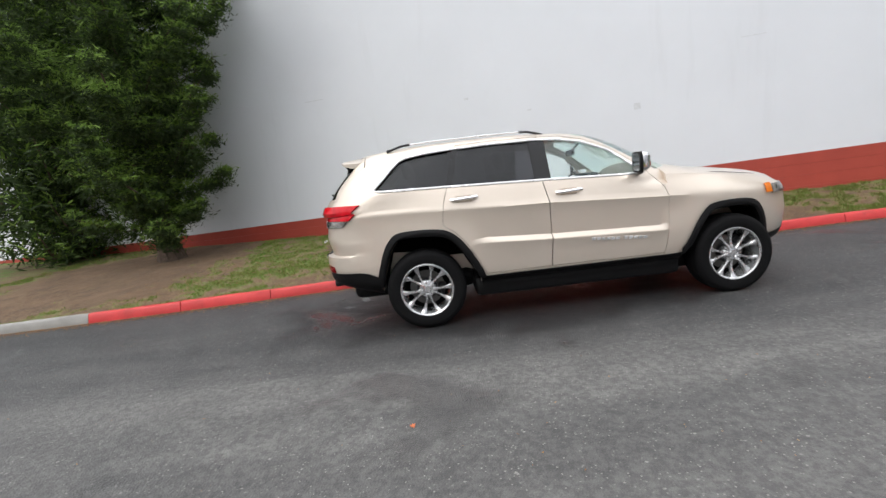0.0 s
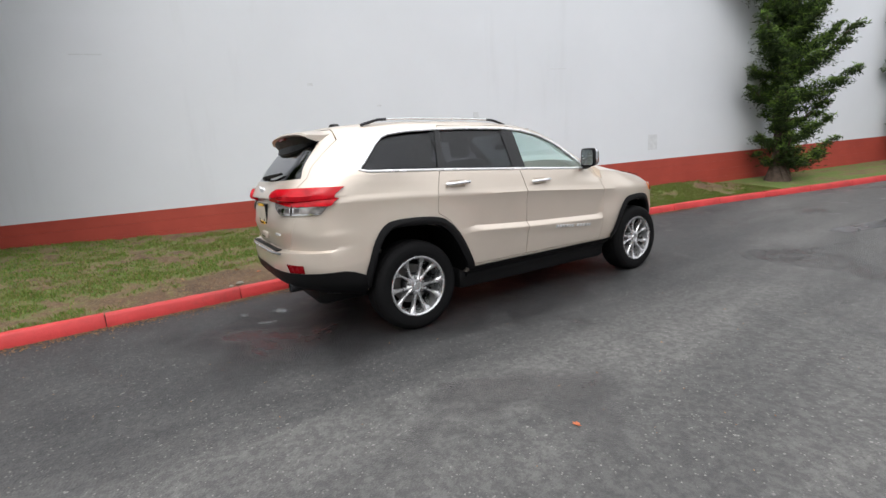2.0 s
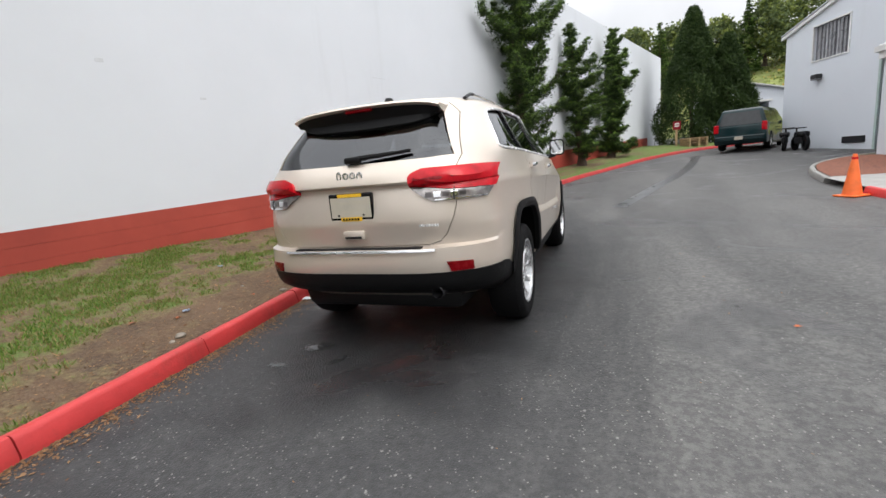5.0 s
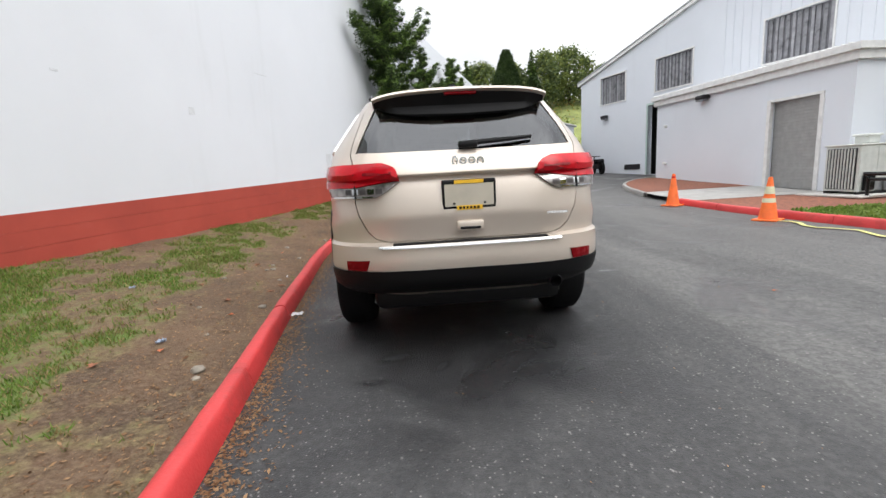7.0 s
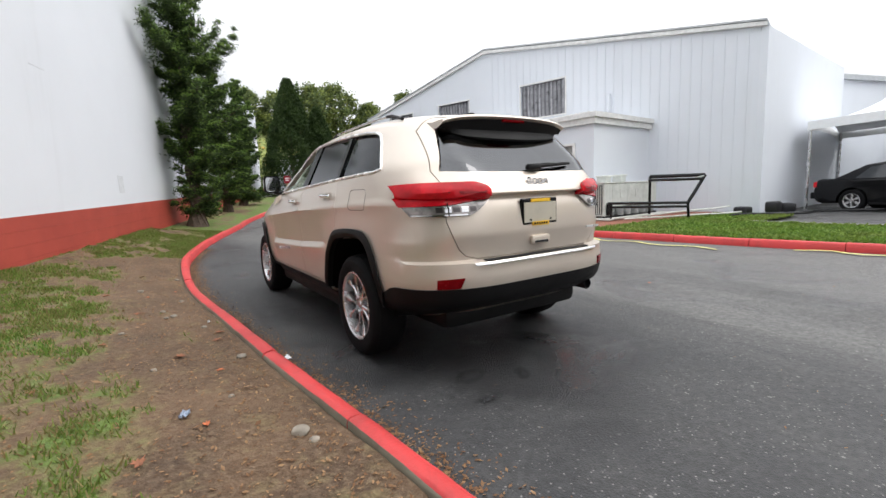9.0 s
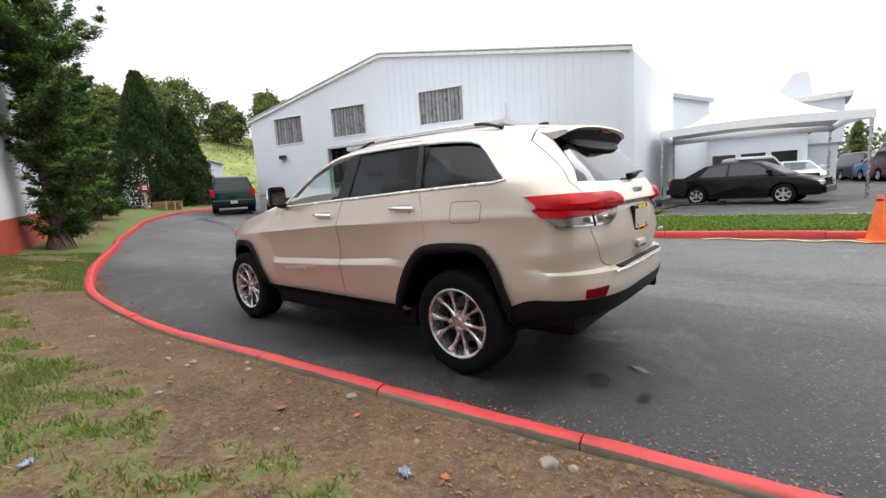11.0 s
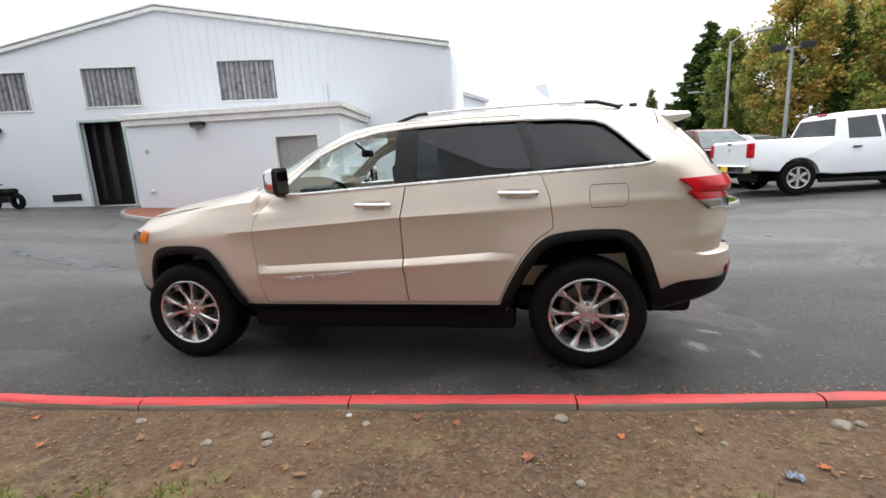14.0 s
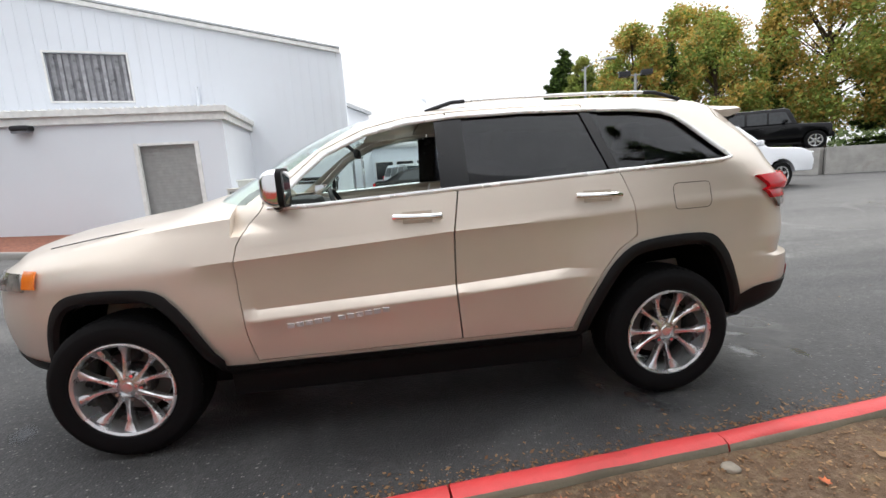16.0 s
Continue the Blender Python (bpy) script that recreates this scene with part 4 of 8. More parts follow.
def door_poly(front):
    if front:
        return [(2.135, 1.27), (2.17, 1.205), (2.225, 1.15), (2.275, 1.06), (2.293, 0.975), (2.293, 0.83), (2.275, 0.60), (2.245, 0.462), (1.19, 0.468), (1.21, 0.72), (1.207, 1.05), (1.17, 1.25), (1.16, 1.40), (1.19, 1.665), (1.40, 1.655), (1.63, 1.605), (1.87, 1.50), (2.02, 1.37)]
    return [(1.182, 0.468), (1.202, 0.72), (1.199, 1.05), (1.162, 1.25), (1.152, 1.40), (1.182, 1.668), (0.75, 1.678), (0.42, 1.675), (0.35, 1.50), (0.29, 1.292), (0.24, 1.15), (0.22, 1.0), (0.222, 0.955), (0.325, 0.885), (0.42, 0.765), (0.505, 0.62), (0.575, 0.468)]


GATE = [(-0.672, 1.235), (-0.69, 1.30), (-0.585, 1.665), (0.585, 1.665), (0.69, 1.30), (0.672, 1.235), (0.668, 1.0), (0.65, 0.93), (0.605, 0.835), (0.56, 0.79), (0.49, 0.771), (-0.49, 0.771), (-0.56, 0.79), (-0.605, 0.835), (-0.65, 0.93), (-0.668, 1.0)]
REAR_GLASS = [(-0.655, 1.30), (-0.645, 1.325), (-0.53, 1.60), (-0.49, 1.63), (0.49, 1.63), (0.53, 1.60), (0.645, 1.325), (0.655, 1.30), (0.5, 1.292), (0.0, 1.288), (-0.5, 1.292)]


def grow(pts, d):
    """A polygon moved outwards by d."""
    P = [Vector(p) for p in pts]
    area = sum(a.x * b.y - b.x * a.y for a, b in zip(P, P[1:] + P[:1]))
    sgn = 1 if area > 0 else -1
    out = []
    for i in range(len(P)):
        e1, e2 = (P[i] - P[i - 1]).normalized(), (P[(i + 1) % len(P)] - P[i]).normalized()
        n = (Vector((e1.y, -e1.x)) + Vector((e2.y, -e2.x)))
        n = n / max(0.4, n.length_squared / 2)
        out.append(tuple(P[i] + n * d * sgn * 1.0))
    return out


def skin(y, z, off=0.0, s=1):
    """A point on the car's side, moved outwards by off."""
    cab = z > belt(y) and y > 1.2
    x = side_x(y, z, cab)
    return Vector((s * (x + off), y, z))


def skin_line(pts, off, s=1, step=0.03, closed=False):
    """Points on the side along a line drawn in the side view."""
    out = []
    P = [Vector(p) for p in pts]
    if closed:
        P.append(P[0])
    for a, b in zip(P, P[1:]):
        n = max(1, int((b - a).length / step))
        for k in range(n):
            q = a + (b - a) * (k / n)
            out.append(skin(q.x, q.y, off, s))
    if not closed:
        out.append(skin(P[-1].x, P[-1].y, off, s))
    return out


def tail_point(q, z, off=0.0, s=1):
    """A point on the tail at arc length q from the middle, wrapping round the corner, moved outwards by off."""
    y = tail_y(z)
    x0 = side_x(y + 1e-4, z)
    if q <= x0:
        return Vector((s * q, y - off, z))
    prev = Vector((x0, y))
    acc = x0
    yy = y
    while True:
        yy += 0.006
        p = Vector((side_x(yy, z), yy))
        d = (p - prev).length
        if acc + d >= q or yy > 0.5:
            t = (p - prev).normalized()
            n = Vector((t.y, -t.x))
            w = prev + (p - prev) * ((q - acc) / max(1e-6, d)) + n * off
            return Vector((s * w.x, w.y, z))
        acc += d
        prev = p


def q_at(y, z):
    """Arc length on the tail from the middle to where the corner has reached y."""
    a, acc = Vector((side_x(tail_y(z) + 1e-4, z), tail_y(z))), side_x(tail_y(z) + 1e-4, z)
    while a.y < y:
        b = Vector((side_x(a.y + 0.006, z), a.y + 0.006))
        acc += (b - a).length
        a = b
    return acc


def tail_sheet(q0, q1, z0, z1, off, thick, s=1, nq=24, nz=8):
    """A plate on the tail between two arc lengths and heights, each a number or a function of the other share."""
    rows = []
    for i in range(nz + 1):
        v = i / nz
        row = []
        for j in range(nq + 1):
            u = j / nq
            za, zb = z0(u) if callable(z0) else z0, z1(u) if callable(z1) else z1
            qa, qb = q0(v) if callable(q0) else q0, q1(v) if callable(q1) else q1
            row.append(tail_point(qa + (qb - qa) * u, za + (zb - za) * v, off, s))
        rows.append(row)
    bm = sheet(rows, thick, flip=(s < 0))
    return bm


def column_sheet(y0, y1, lo, hi, off, thick, s=1, ny=24, nz=10):
    """A pane on the car's side between two lines of the side view."""
    rows = []
    for i in range(nz + 1):
        v = i / nz
        row = []
        for j in range(ny + 1):
            y = y0 + (y1 - y0) * j / ny
            row.append(skin(y, lo(y) + (hi(y) - lo(y)) * v, off, s))
        rows.append(row)
    return sheet(rows, thick, flip=(s < 0))


def window_hi(y):
    return lerp_table([(-0.39, 1.342), (-0.355, 1.375), (-0.20, 1.53), (-0.13, 1.588), (-0.06, 1.612), (0.10, 1.632), (0.40, 1.645), (0.75, 1.65), (1.15, 1.642), (1.40, 1.62), (1.62, 1.575), (1.85, 1.475), (1.97, 1.37), (2.12, 1.23)], y)


def window_lo(y):
    return lerp_table([(-0.39, 1.334), (-0.33, 1.324), (0.28, 1.302), (1.2, 1.262), (1.9, 1.228), (2.12, 1.222)], y)


def make_wheel(parent, y, s):
    """Tyre, ten-spoke rim, hub cap, nuts and brake disc, facing out on side s."""
    hub = part("wheel", lathe(bmesh.new(), [(0.0, -0.06), (0.10, -0.06), (0.10, 0.02), (0.0, 0.02)], 20), M["dark_metal"], parent)
    hub.matrix_basis = Matrix.Translation((s * 0.805, y, 0.372)) @ Matrix.Rotation(s * math.pi / 2, 4, "Y") @ Matrix.Rotation(0.31 * (y + 1) + s, 4, "Z")
    prof = [(0.242, -0.108), (0.258, -0.124), (0.30, -0.130), (0.338, -0.125), (0.360, -0.108), (0.3715, -0.078), (0.3745, -0.04), (0.375, 0.0), (0.3745, 0.04), (0.3715, 0.078), (0.360, 0.108), (0.345, 0.120), (0.338, 0.1235), (0.334, 0.127), (0.326, 0.1285), (0.30, 0.131), (0.274, 0.128), (0.262, 0.124), (0.258, 0.126), (0.252, 0.120), (0.246, 0.105)]
    tyre = lathe(bmesh.new(), prof, 72)
    part("tyre", tyre, M["rubber"], hub, "black treaded tyre")
    tread = bmesh.new()
    for k in range(64):
        a = 2 * math.pi * k / 64
        for zz, sh, r in ((-0.078, 0.0, 0.3665), (-0.03, 0.03, 0.3722), (0.03, 0.0, 0.3722), (0.078, 0.03, 0.3665)):
            m = Matrix.Rotation(a + sh, 4, "Z") @ Matrix.Translation((r, 0, zz)) @ Matrix.Rotation(0.35 if zz > 0 else -0.35, 4, "X")
            bmesh.ops.create_cube(tread, size=1.0, matrix=m @ Matrix.Diagonal((0.006, 0.022, 0.034, 1)))
    part("tread", tread, M["rubber"], hub, flat=True)["kind"] = "stuff"
    part("barrel", lathe(bmesh.new(), [(0.243, 0.100), (0.2495, 0.110), (0.246, 0.116), (0.236, 0.112), (0.226, 0.05), (0.216, -0.10), (0.235, -0.115)], 64), M["alloy"], hub)
    part("rim_lip", lathe(bmesh.new(), [(0.243, 0.100), (0.2525, 0.114), (0.250, 0.122), (0.243, 0.124), (0.232, 0.117), (0.230, 0.105)], 64), M["rim_chrome"], hub, "polished rim lip")
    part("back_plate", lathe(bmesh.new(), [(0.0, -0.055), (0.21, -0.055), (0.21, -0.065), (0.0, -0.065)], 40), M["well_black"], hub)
    part("brake_disc", lathe(bmesh.new(), [(0.06, -0.02), (0.165, -0.02), (0.165, -0.04), (0.06, -0.04)], 40), M["disc"], hub)
    caliper = boxed(0.10, -0.07, -0.05, 0.175, 0.07, 0.005, bevel=0.012)
    part("caliper", caliper, M["dark_metal"], hub)
    for o in (-1, 1):
        spoke = bmesh.new()
        rows = []
        for i in range(13):
            v = i / 12
            r = 0.050 + 0.190 * v
            h = 0.092 - 0.016 * math.sin(v * 2.6) + 0.020 * v ** 2
            wd = 0.0175 - 0.0075 * math.sin(min(1.0, v * 1.15) * math.pi) + 0.012 * max(0.0, v - 0.72) / 0.28
            a = o * (0.175 + 0.135 * v)
            ca, sa = math.cos(a), math.sin(a)
            rows.append([spoke.verts.new((r * ca - q * sa, r * sa + q * ca, z)) for q, z in ((-wd, h - 0.04), (-wd, h - 0.007), (-wd * 0.55, h), (wd * 0.55, h), (wd, h - 0.007), (wd, h - 0.04))])
        grid_faces(spoke, rows, closed=True)
        spoke.faces.new(rows[0][::-1])
        spoke.faces.new(rows[-1])
        bmesh.ops.recalc_face_normals(spoke, faces=spoke.faces[:])
        me = mesh_from("spoke", spoke, M["rim_chrome"])
        for k in range(5):
            part("spoke", me, None, hub, m=Matrix.Rotation(2 * math.pi * k / 5, 4, "Z"))
    part("hub_cap", lathe(bmesh.new(), [(0.0, 0.092), (0.026, 0.091), (0.031, 0.084), (0.050, 0.080), (0.058, 0.066), (0.078, 0.056), (0.082, 0.0)], 32), M["alloy"], hub)
    nut = mesh_from("nut", cone(bmesh.new(), 0.012, 0.009, (0, 0, 0.05), (0, 0, 0.088), 6), M["chrome"])
    for k in range(5):
        a = 2 * math.pi * (k + 0.5) / 5
        part("nut", nut, None, hub, m=Matrix.Translation((0.066 * math.cos(a), 0.066 * math.sin(a), 0)))
    return hub


M["rim_chrome"] = plain("polished_rim", (0.66, 0.66, 0.67), 0.25, 0.85, vary=0.05)
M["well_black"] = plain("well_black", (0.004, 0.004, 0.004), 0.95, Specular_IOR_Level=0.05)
M["disc"] = plain("brake_disc", (0.12, 0.115, 0.11), 0.5, 0.6)
M["plate"] = plain("blank_plate", (0.47, 0.43, 0.35), 0.5)
M["yellow"] = plain("yellow_band", (0.80, 0.47, 0.02), 0.5)
M["gloss_black"] = plain("gloss_black", (0.007, 0.007, 0.008), 0.22, Specular_IOR_Level=0.3)
M["lens_dark"] = plain("lens_dark", (0.10, 0.09, 0.09), 0.2, 0.5, vary=0.4)
M["badge"] = plain("badge_silver", (0.88, 0.88, 0.89), 0.25, 0.3, Coat_Weight=0.5)


def even(ob):
    """Let the large faces rule the shading of a cut panel."""
    mod = ob.modifiers.new("even", "WEIGHTED_NORMAL")
    mod.keep_sharp = True
    mod.weight = 80
    return ob


def make_suv():
    car = thing("suv", Matrix.Identity(4), "champagne metallic SUV with black arch trims parked beside the kerb", "car")
    shell = boolean(main_body(), hollow_cabin(), "DIFFERENCE")
    tub = prism(bmesh.new(), [(2.18, 0.55), (2.20, 1.10), (2.15, 1.30), (-0.10, 1.35), (-0.12, 0.62)], "x", -0.82, 0.82)
    shell = boolean(shell, tub, "DIFFERENCE")
    boot = prism(bmesh.new(), [(-0.05, 0.68), (-0.05, 1.345), (-0.60, 1.34), (-0.74, 1.1), (-0.72, 0.72)], "x", -0.60, 0.60)
    shell = boolean(shell, boot, "DIFFERENCE")
    shell = cut_arches(shell, 0.05)
    nose = cut_arches(front_body(), 0.05)
    wl = grow(WINDOW_LINE, 0.0)
    for s in (1, -1):
        shell = boolean(shell, prism(bmesh.new(), wl, "x", s * 0.3, s * 1.2), "DIFFERENCE")
    shell = boolean(shell, prism(bmesh.new(), REAR_GLASS, "y", -1.3, -0.40), "DIFFERENCE")
    screen = [(-0.78, 1.245), (-0.575, 1.62), (-0.47, 1.655), (0.47, 1.655), (0.575, 1.62), (0.78, 1.245), (0.5, 1.235), (-0.5, 1.235)]
    shell = boolean(shell, prism(bmesh.new(), screen, "y", 1.45, 3.0), "DIFFERENCE")
    # doors and tailgate lifted out of the shell with a shut line all round
    doors = []
    for s in (1, -1):
        for front in (True, False):
            poly = door_poly(front)
            pr = prism(bmesh.new(), poly, "x", s * 0.56, s * 1.2)
            d = boolean(shell.copy(), pr, "INTERSECT")
            shell = boolean(shell, prism(bmesh.new(), grow(poly, 0.0045), "x", s * 0.55, s * 1.21), "DIFFERENCE")
            doors.append((d, s, front))
    gate = boolean(shell.copy(), prism(bmesh.new(), GATE, "y", -1.3, -0.47), "INTERSECT")
    shell = boolean(shell, prism(bmesh.new(), grow(GATE, 0.005), "y", -1.31, -0.46), "DIFFERENCE")
    for panel in [shell, nose, gate] + [d[0] for d in doors]:
        bmesh.ops.dissolve_degenerate(panel, edges=panel.edges[:], dist=0.0006)
    even(part("body", shell, M["paint"], car, angle=46))
    even(part("front_body", nose, M["paint"], car, "champagne wings and bonnet", angle=24))
    even(part("tailgate", gate, M["paint"], car, "champagne tailgate", angle=24))
    for d, s, front in doors:
        ob = even(part("front_door" if front else "rear_door", d, M["paint"], car, angle=46))
        # chrome pull over a flat plate, the recess shade painted as darker beige
        y0, z0 = (1.385, 1.14) if front else (0.43, 1.182)
        pts = [skin(y0 - 0.12 + 0.24 * k / 10, z0 + 0.0008 * (k - 5), 0.012 + 0.026 * math.sin(math.pi * clamp(k / 10, 0.02, 0.98)) ** 0.5, s) for k in range(11)]
        part("door_handle", tube(pts, 0.0165, 10, squash=0.9), M["chrome"], ob, "chrome door handle")
        rec = [[skin(y0 - 0.075 + 0.15 * j / 8, z0 - 0.035 + 0.06 * i / 5, 0.001 + 0.0, s) for j in range(9)] for i in range(6)]
        part("handle_cup_shade", sheet(rec, 0.002, flip=(s < 0)), M["cup_shade"], ob)
        if front:
            # badge bars low on the door
            for k, wd in enumerate((0.05, 0.045, 0.035, 0.04, 0.05, 0.04, 0.05, 0.045, 0.045, 0.04, 0.05)):
                yb = 2.06 - k * 0.045 - (0.03 if k > 4 else 0)
                r = [[skin(yb + 0.034 * (j - 0.5), 0.625 + 0.004 * k + 0.026 * i, 0.003, s) for j in range(2)] for i in range(2)]
                part("badge_bar", sheet(r, 0.005, flip=(s < 0)), M["badge"], ob)
    for s in (1, -1):
        # side panes: clear in front, privacy glass behind
        # the driver's own pane is wound down, so only the far front pane is glazed
        gl = [("rear_door_glass", 0.325, 1.12, M["glass_dark"]), ("quarter_glass", -0.38, 0.40, M["glass_dark"])]
        if s > 0:
            gl.append(("front_door_glass", 1.25, 2.11, M["glass_clear"]))
        for nm, a, b, mt in gl:
            p = part(nm, column_sheet(a, b, lambda y: window_lo(y) - 0.02, lambda y: window_hi(y) + 0.015, -0.018 if a > 0 else -0.026, 0.004, s), mt, car)
        # pillars between them
        for a, b, lean in ((1.10, 1.25, 0.0), (0.30, 0.355, 0.10)):
            rows = []
            for i in range(11):
                v = i / 10
                rows.append([skin(a + (b - a) * j / 6 + lean * (v - 0.2), window_lo(a) + (window_hi(a) - window_lo(a)) * v, -0.010, s) for j in range(7)])
            part("pillar_trim", sheet(rows, 0.006, flip=(s < 0)), M["gloss_black"], car, "gloss black pillar trim")
        part("window_moulding", tube(skin_line(WINDOW_LINE, 0.002, s, 0.04, closed=True), 0.011, 8, closed=True), M["badge"], car, "bright window surround")
        # arch trims
        for (inner, outer) in zip(arches(0.055), arches(0.0)):
            rows = []
            for (a, b), (c, d) in zip(outer, inner):
                line = []
                for k in range(4):
                    t = k / 3
                    yy, zz = a + (c - a) * t, b + (d - b) * t
                    line.append(skin(yy, max(zz, 0.44), 0.006 + 0.016 * math.sin(math.pi * min(1, t * 0.7 + 0.15)), s))
                line.append(skin(c, max(d, 0.44), -0.05, s))
                rows.append(line)
            part("arch_trim", sheet(rows, 0.008, flip=(s > 0)), M["black_plastic"], car, "black plastic wheel arch trim")
        # wheel wells, lined from the trim inwards
        for pts in arches(0.074):
            bm = bmesh.new()
            rows = [[bm.verts.new((s * 0.48, yy, max(zz, 0.40))), bm.verts.new((s * 0.80, yy, max(zz, 0.40))), bm.verts.new(skin(yy, max(zz, 0.42), -0.02, s))] for yy, zz in pts]
            grid_faces(bm, rows)
            hubc = bm.verts.new((s * 0.48, sum(p[0] for p in pts) / len(pts), 0.30))
            for a, b in zip(rows, rows[1:]):
                bm.faces.new((a[0], b[0], hubc))
            bmesh.ops.recalc_face_normals(bm, faces=bm.faces[:])
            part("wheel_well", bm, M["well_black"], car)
    # lower cladding all round
    clad_levels = []
    for k in range(6):
        def zf(y, k=k):
            top = lerp_table([(-1.1, 0.60), (-0.55, 0.60), (-0.35, 0.50), (0.5, 0.442), (2.3, 0.442), (3.3, 0.50), (3.9, 0.53)], y)
            low = lerp_table([(-1.1, 0.44), (-0.6, 0.40), (-0.35, 0.34), (0.5, 0.345), (2.4, 0.345), (3.2, 0.345), (3.9, 0.34)], y)
            return low + (top - low) * k / 5
        clad_levels.append([(x * 1.006 + (0.004 if x > 0 else -0.004), y * 1.0 + (-0.006 if y < -0.5 else 0.006 if y > 3.4 else 0), z) for x, y, z in ring(zf, "whole")])
    clad = cut_arches(stack(clad_levels), 0.045)
    part("lower_cladding", clad, M["black_plastic"], car, "black plastic sills and lower bumpers", angle=30)
    # tail lamps
    for s in (1, -1):
        lamp = part("tail_lamp", tail_sheet(lambda v: 0.398 + 0.016 * v + 0.022 * v ** 6, lambda v: q_at(-0.665 + 0.085 * v, 1.16), lambda u: 1.120 - 0.028 * smooth(u, 0.0, 0.55), lambda u: 1.205 + 0.017 * smooth(u, 0.0, 0.10), 0.002, 0.022, s, nz=10), M["lamp_red"], car, "red tail lamp wrapping the corner")
        part("reverse_lens", tail_sheet(lambda v: 0.545 - 0.145 * v ** 0.8, lambda v: q_at(-0.715 + 0.05 * v, 1.06), lambda u: 1.032 + 0.004 * u, lambda u: 1.118 - 0.028 * smooth(u, 0.0, 0.55), 0.002, 0.015, s), M["lamp_clear"], lamp, "clear lower lens")
        part("lens_band", tail_sheet(0.555, q_at(-0.72, 1.04), 1.036, 1.044, 0.013, 0.006, s), M["chrome"], lamp)
        for k in range(5):
            part("lens_cell", tail_sheet(0.50 + 0.05 * k, 0.54 + 0.05 * k, 1.056, 1.086, 0.012, 0.006, s), M["chrome"] if k in (1, 3) else M["lens_dark"], lamp)
        part("lens_line", tail_sheet(0.42, q_at(-0.66, 1.13), lambda u: 1.150, lambda u: 1.155, 0.021, 0.003, s), M["lamp_deep"], lamp)
        part("lens_core", tail_sheet(0.44, 0.61, lambda u: 1.165, lambda u: 1.200, 0.021, 0.003, s), M["lamp_deep"], lamp)
        part("lens_joint", tail_sheet(0.664, 0.671, 1.033, 1.221, 0.0205, 0.005, s, nq=2), M["gloss_black"], lamp)
        part("reflector", tail_sheet(lambda v: 0.632 - 0.022 * v, 0.775, lambda u: 0.606, lambda u: 0.668 - 0.006 * u, 0.0, 0.008, s), M["lamp_deep"], car, "dark red bumper reflector")
    # bright strip on the bumper and its dark step pad
    for s in (1, -1):
        part("bumper_strip", tail_sheet(0.0, 0.545, lambda u: 0.736, lambda u: 0.747, 0.002, 0.008, s), M["alloy"], car, "chrome bumper strip")
    part("step_pad", boxed(-0.46, -0.985, 0.754, 0.46, -0.936, 0.7635, bevel=0.003), M["black_plastic"], car)
    # number plate holder with a blank plate and yellow bands
    hold = part("plate_frame", boxed(-0.158, -0.985, 0.935, 0.158, -0.958, 1.115, bevel=0.006), M["gloss_black"], car, "black dealer plate frame", m=pose(0, 0.018, 0))
    part("plate", boxed(-0.143, -0.989, 0.962, 0.143, -0.984, 1.09), M["plate"], hold, "blank cream plate")
    part("band", boxed(-0.085, -0.992, 1.092, 0.085, -0.984, 1.112), M["yellow"], hold)
    part("band", boxed(-0.075, -0.992, 0.940, 0.075, -0.984, 0.966), M["yellow"], hold)
    for k in range(6):
        part("band_bar", boxed(-0.062 + 0.021 * k, -0.994, 0.946, -0.048 + 0.021 * k, -0.991, 0.960), M["gloss_black"], hold)
    for x in (-0.09, 0.09):
        part("screw", cone(bmesh.new(), 0.008, 0.008, (x, -0.992, 0.978), (x, -0.986, 0.978), 8), M["dark_metal"], hold)
    # badge and lettering stand-ins on the gate
    for x, w, h in ((-0.072, 0.036, 0.062), (-0.024, 0.046, 0.044), (0.026, 0.046, 0.044), (0.076, 0.044, 0.058)):
        bm = lathe(bmesh.new(), [(0.5, 0), (0.5, 0.3), (0.28, 0.3), (0.28, 0)], 16, Matrix.Translation((x, -0.938, 1.222 - (0.008 if x > 0.05 else 0))) @ Matrix.Rotation(math.pi / 2, 4, "X") @ Matrix.Diagonal((w, h, 0.03, 1)))
        part("gate_badge", bm, M["chrome"], car, "chrome badge shape")
    for k in range(7):
        part("gate_bar", boxed(0.46 + 0.018 * k, -0.975, 0.888, 0.472 + 0.018 * k, -0.96, 0.902), M["badge"], car)
    part("gate_pull", boxed(-0.08, -0.978, 0.818, 0.08, -0.945, 0.876, bevel=0.012, seg=2), M["paint"], car)
    part("pull_slot", boxed(-0.062, -0.981, 0.826, 0.062, -0.955, 0.843, bevel=0.004), M["gloss_black"], car)
    # rear screen, wiper, spoiler
    rows = []
    for i in range(13):
        v = i / 12
        z = 1.285 + 0.35 * v
        hw = 0.675 - 0.16 * v
        rows.append([tail_point(abs(hw * (2 * j / 24 - 1)), z, -0.012, 1 if j >= 12 else -1) for j in range(25)])
    part("rear_screen", sheet(rows, 0.004), M["glass_rear"], car, "dark rear screen")
    wip = part("rear_wiper", tube([(0.0, tail_y(1.315) - 0.03, 1.315), (0.06, tail_y(1.325) - 0.035, 1.325), (0.40, tail_y(1.345) - 0.02, 1.345)], lambda u: 0.022 - 0.012 * u, 8), M["black_plastic"], car, "black rear wiper")
    part("wiper_boss", boxed(-0.045, tail_y(1.31) - 0.05, 1.295, 0.07, tail_y(1.31) - 0.005, 1.335, bevel=0.014, seg=2), M["black_plastic"], wip)
    bm = bmesh.new()
    rows = []
    for j in range(33):
        x = -0.545 + 1.09 * j / 32
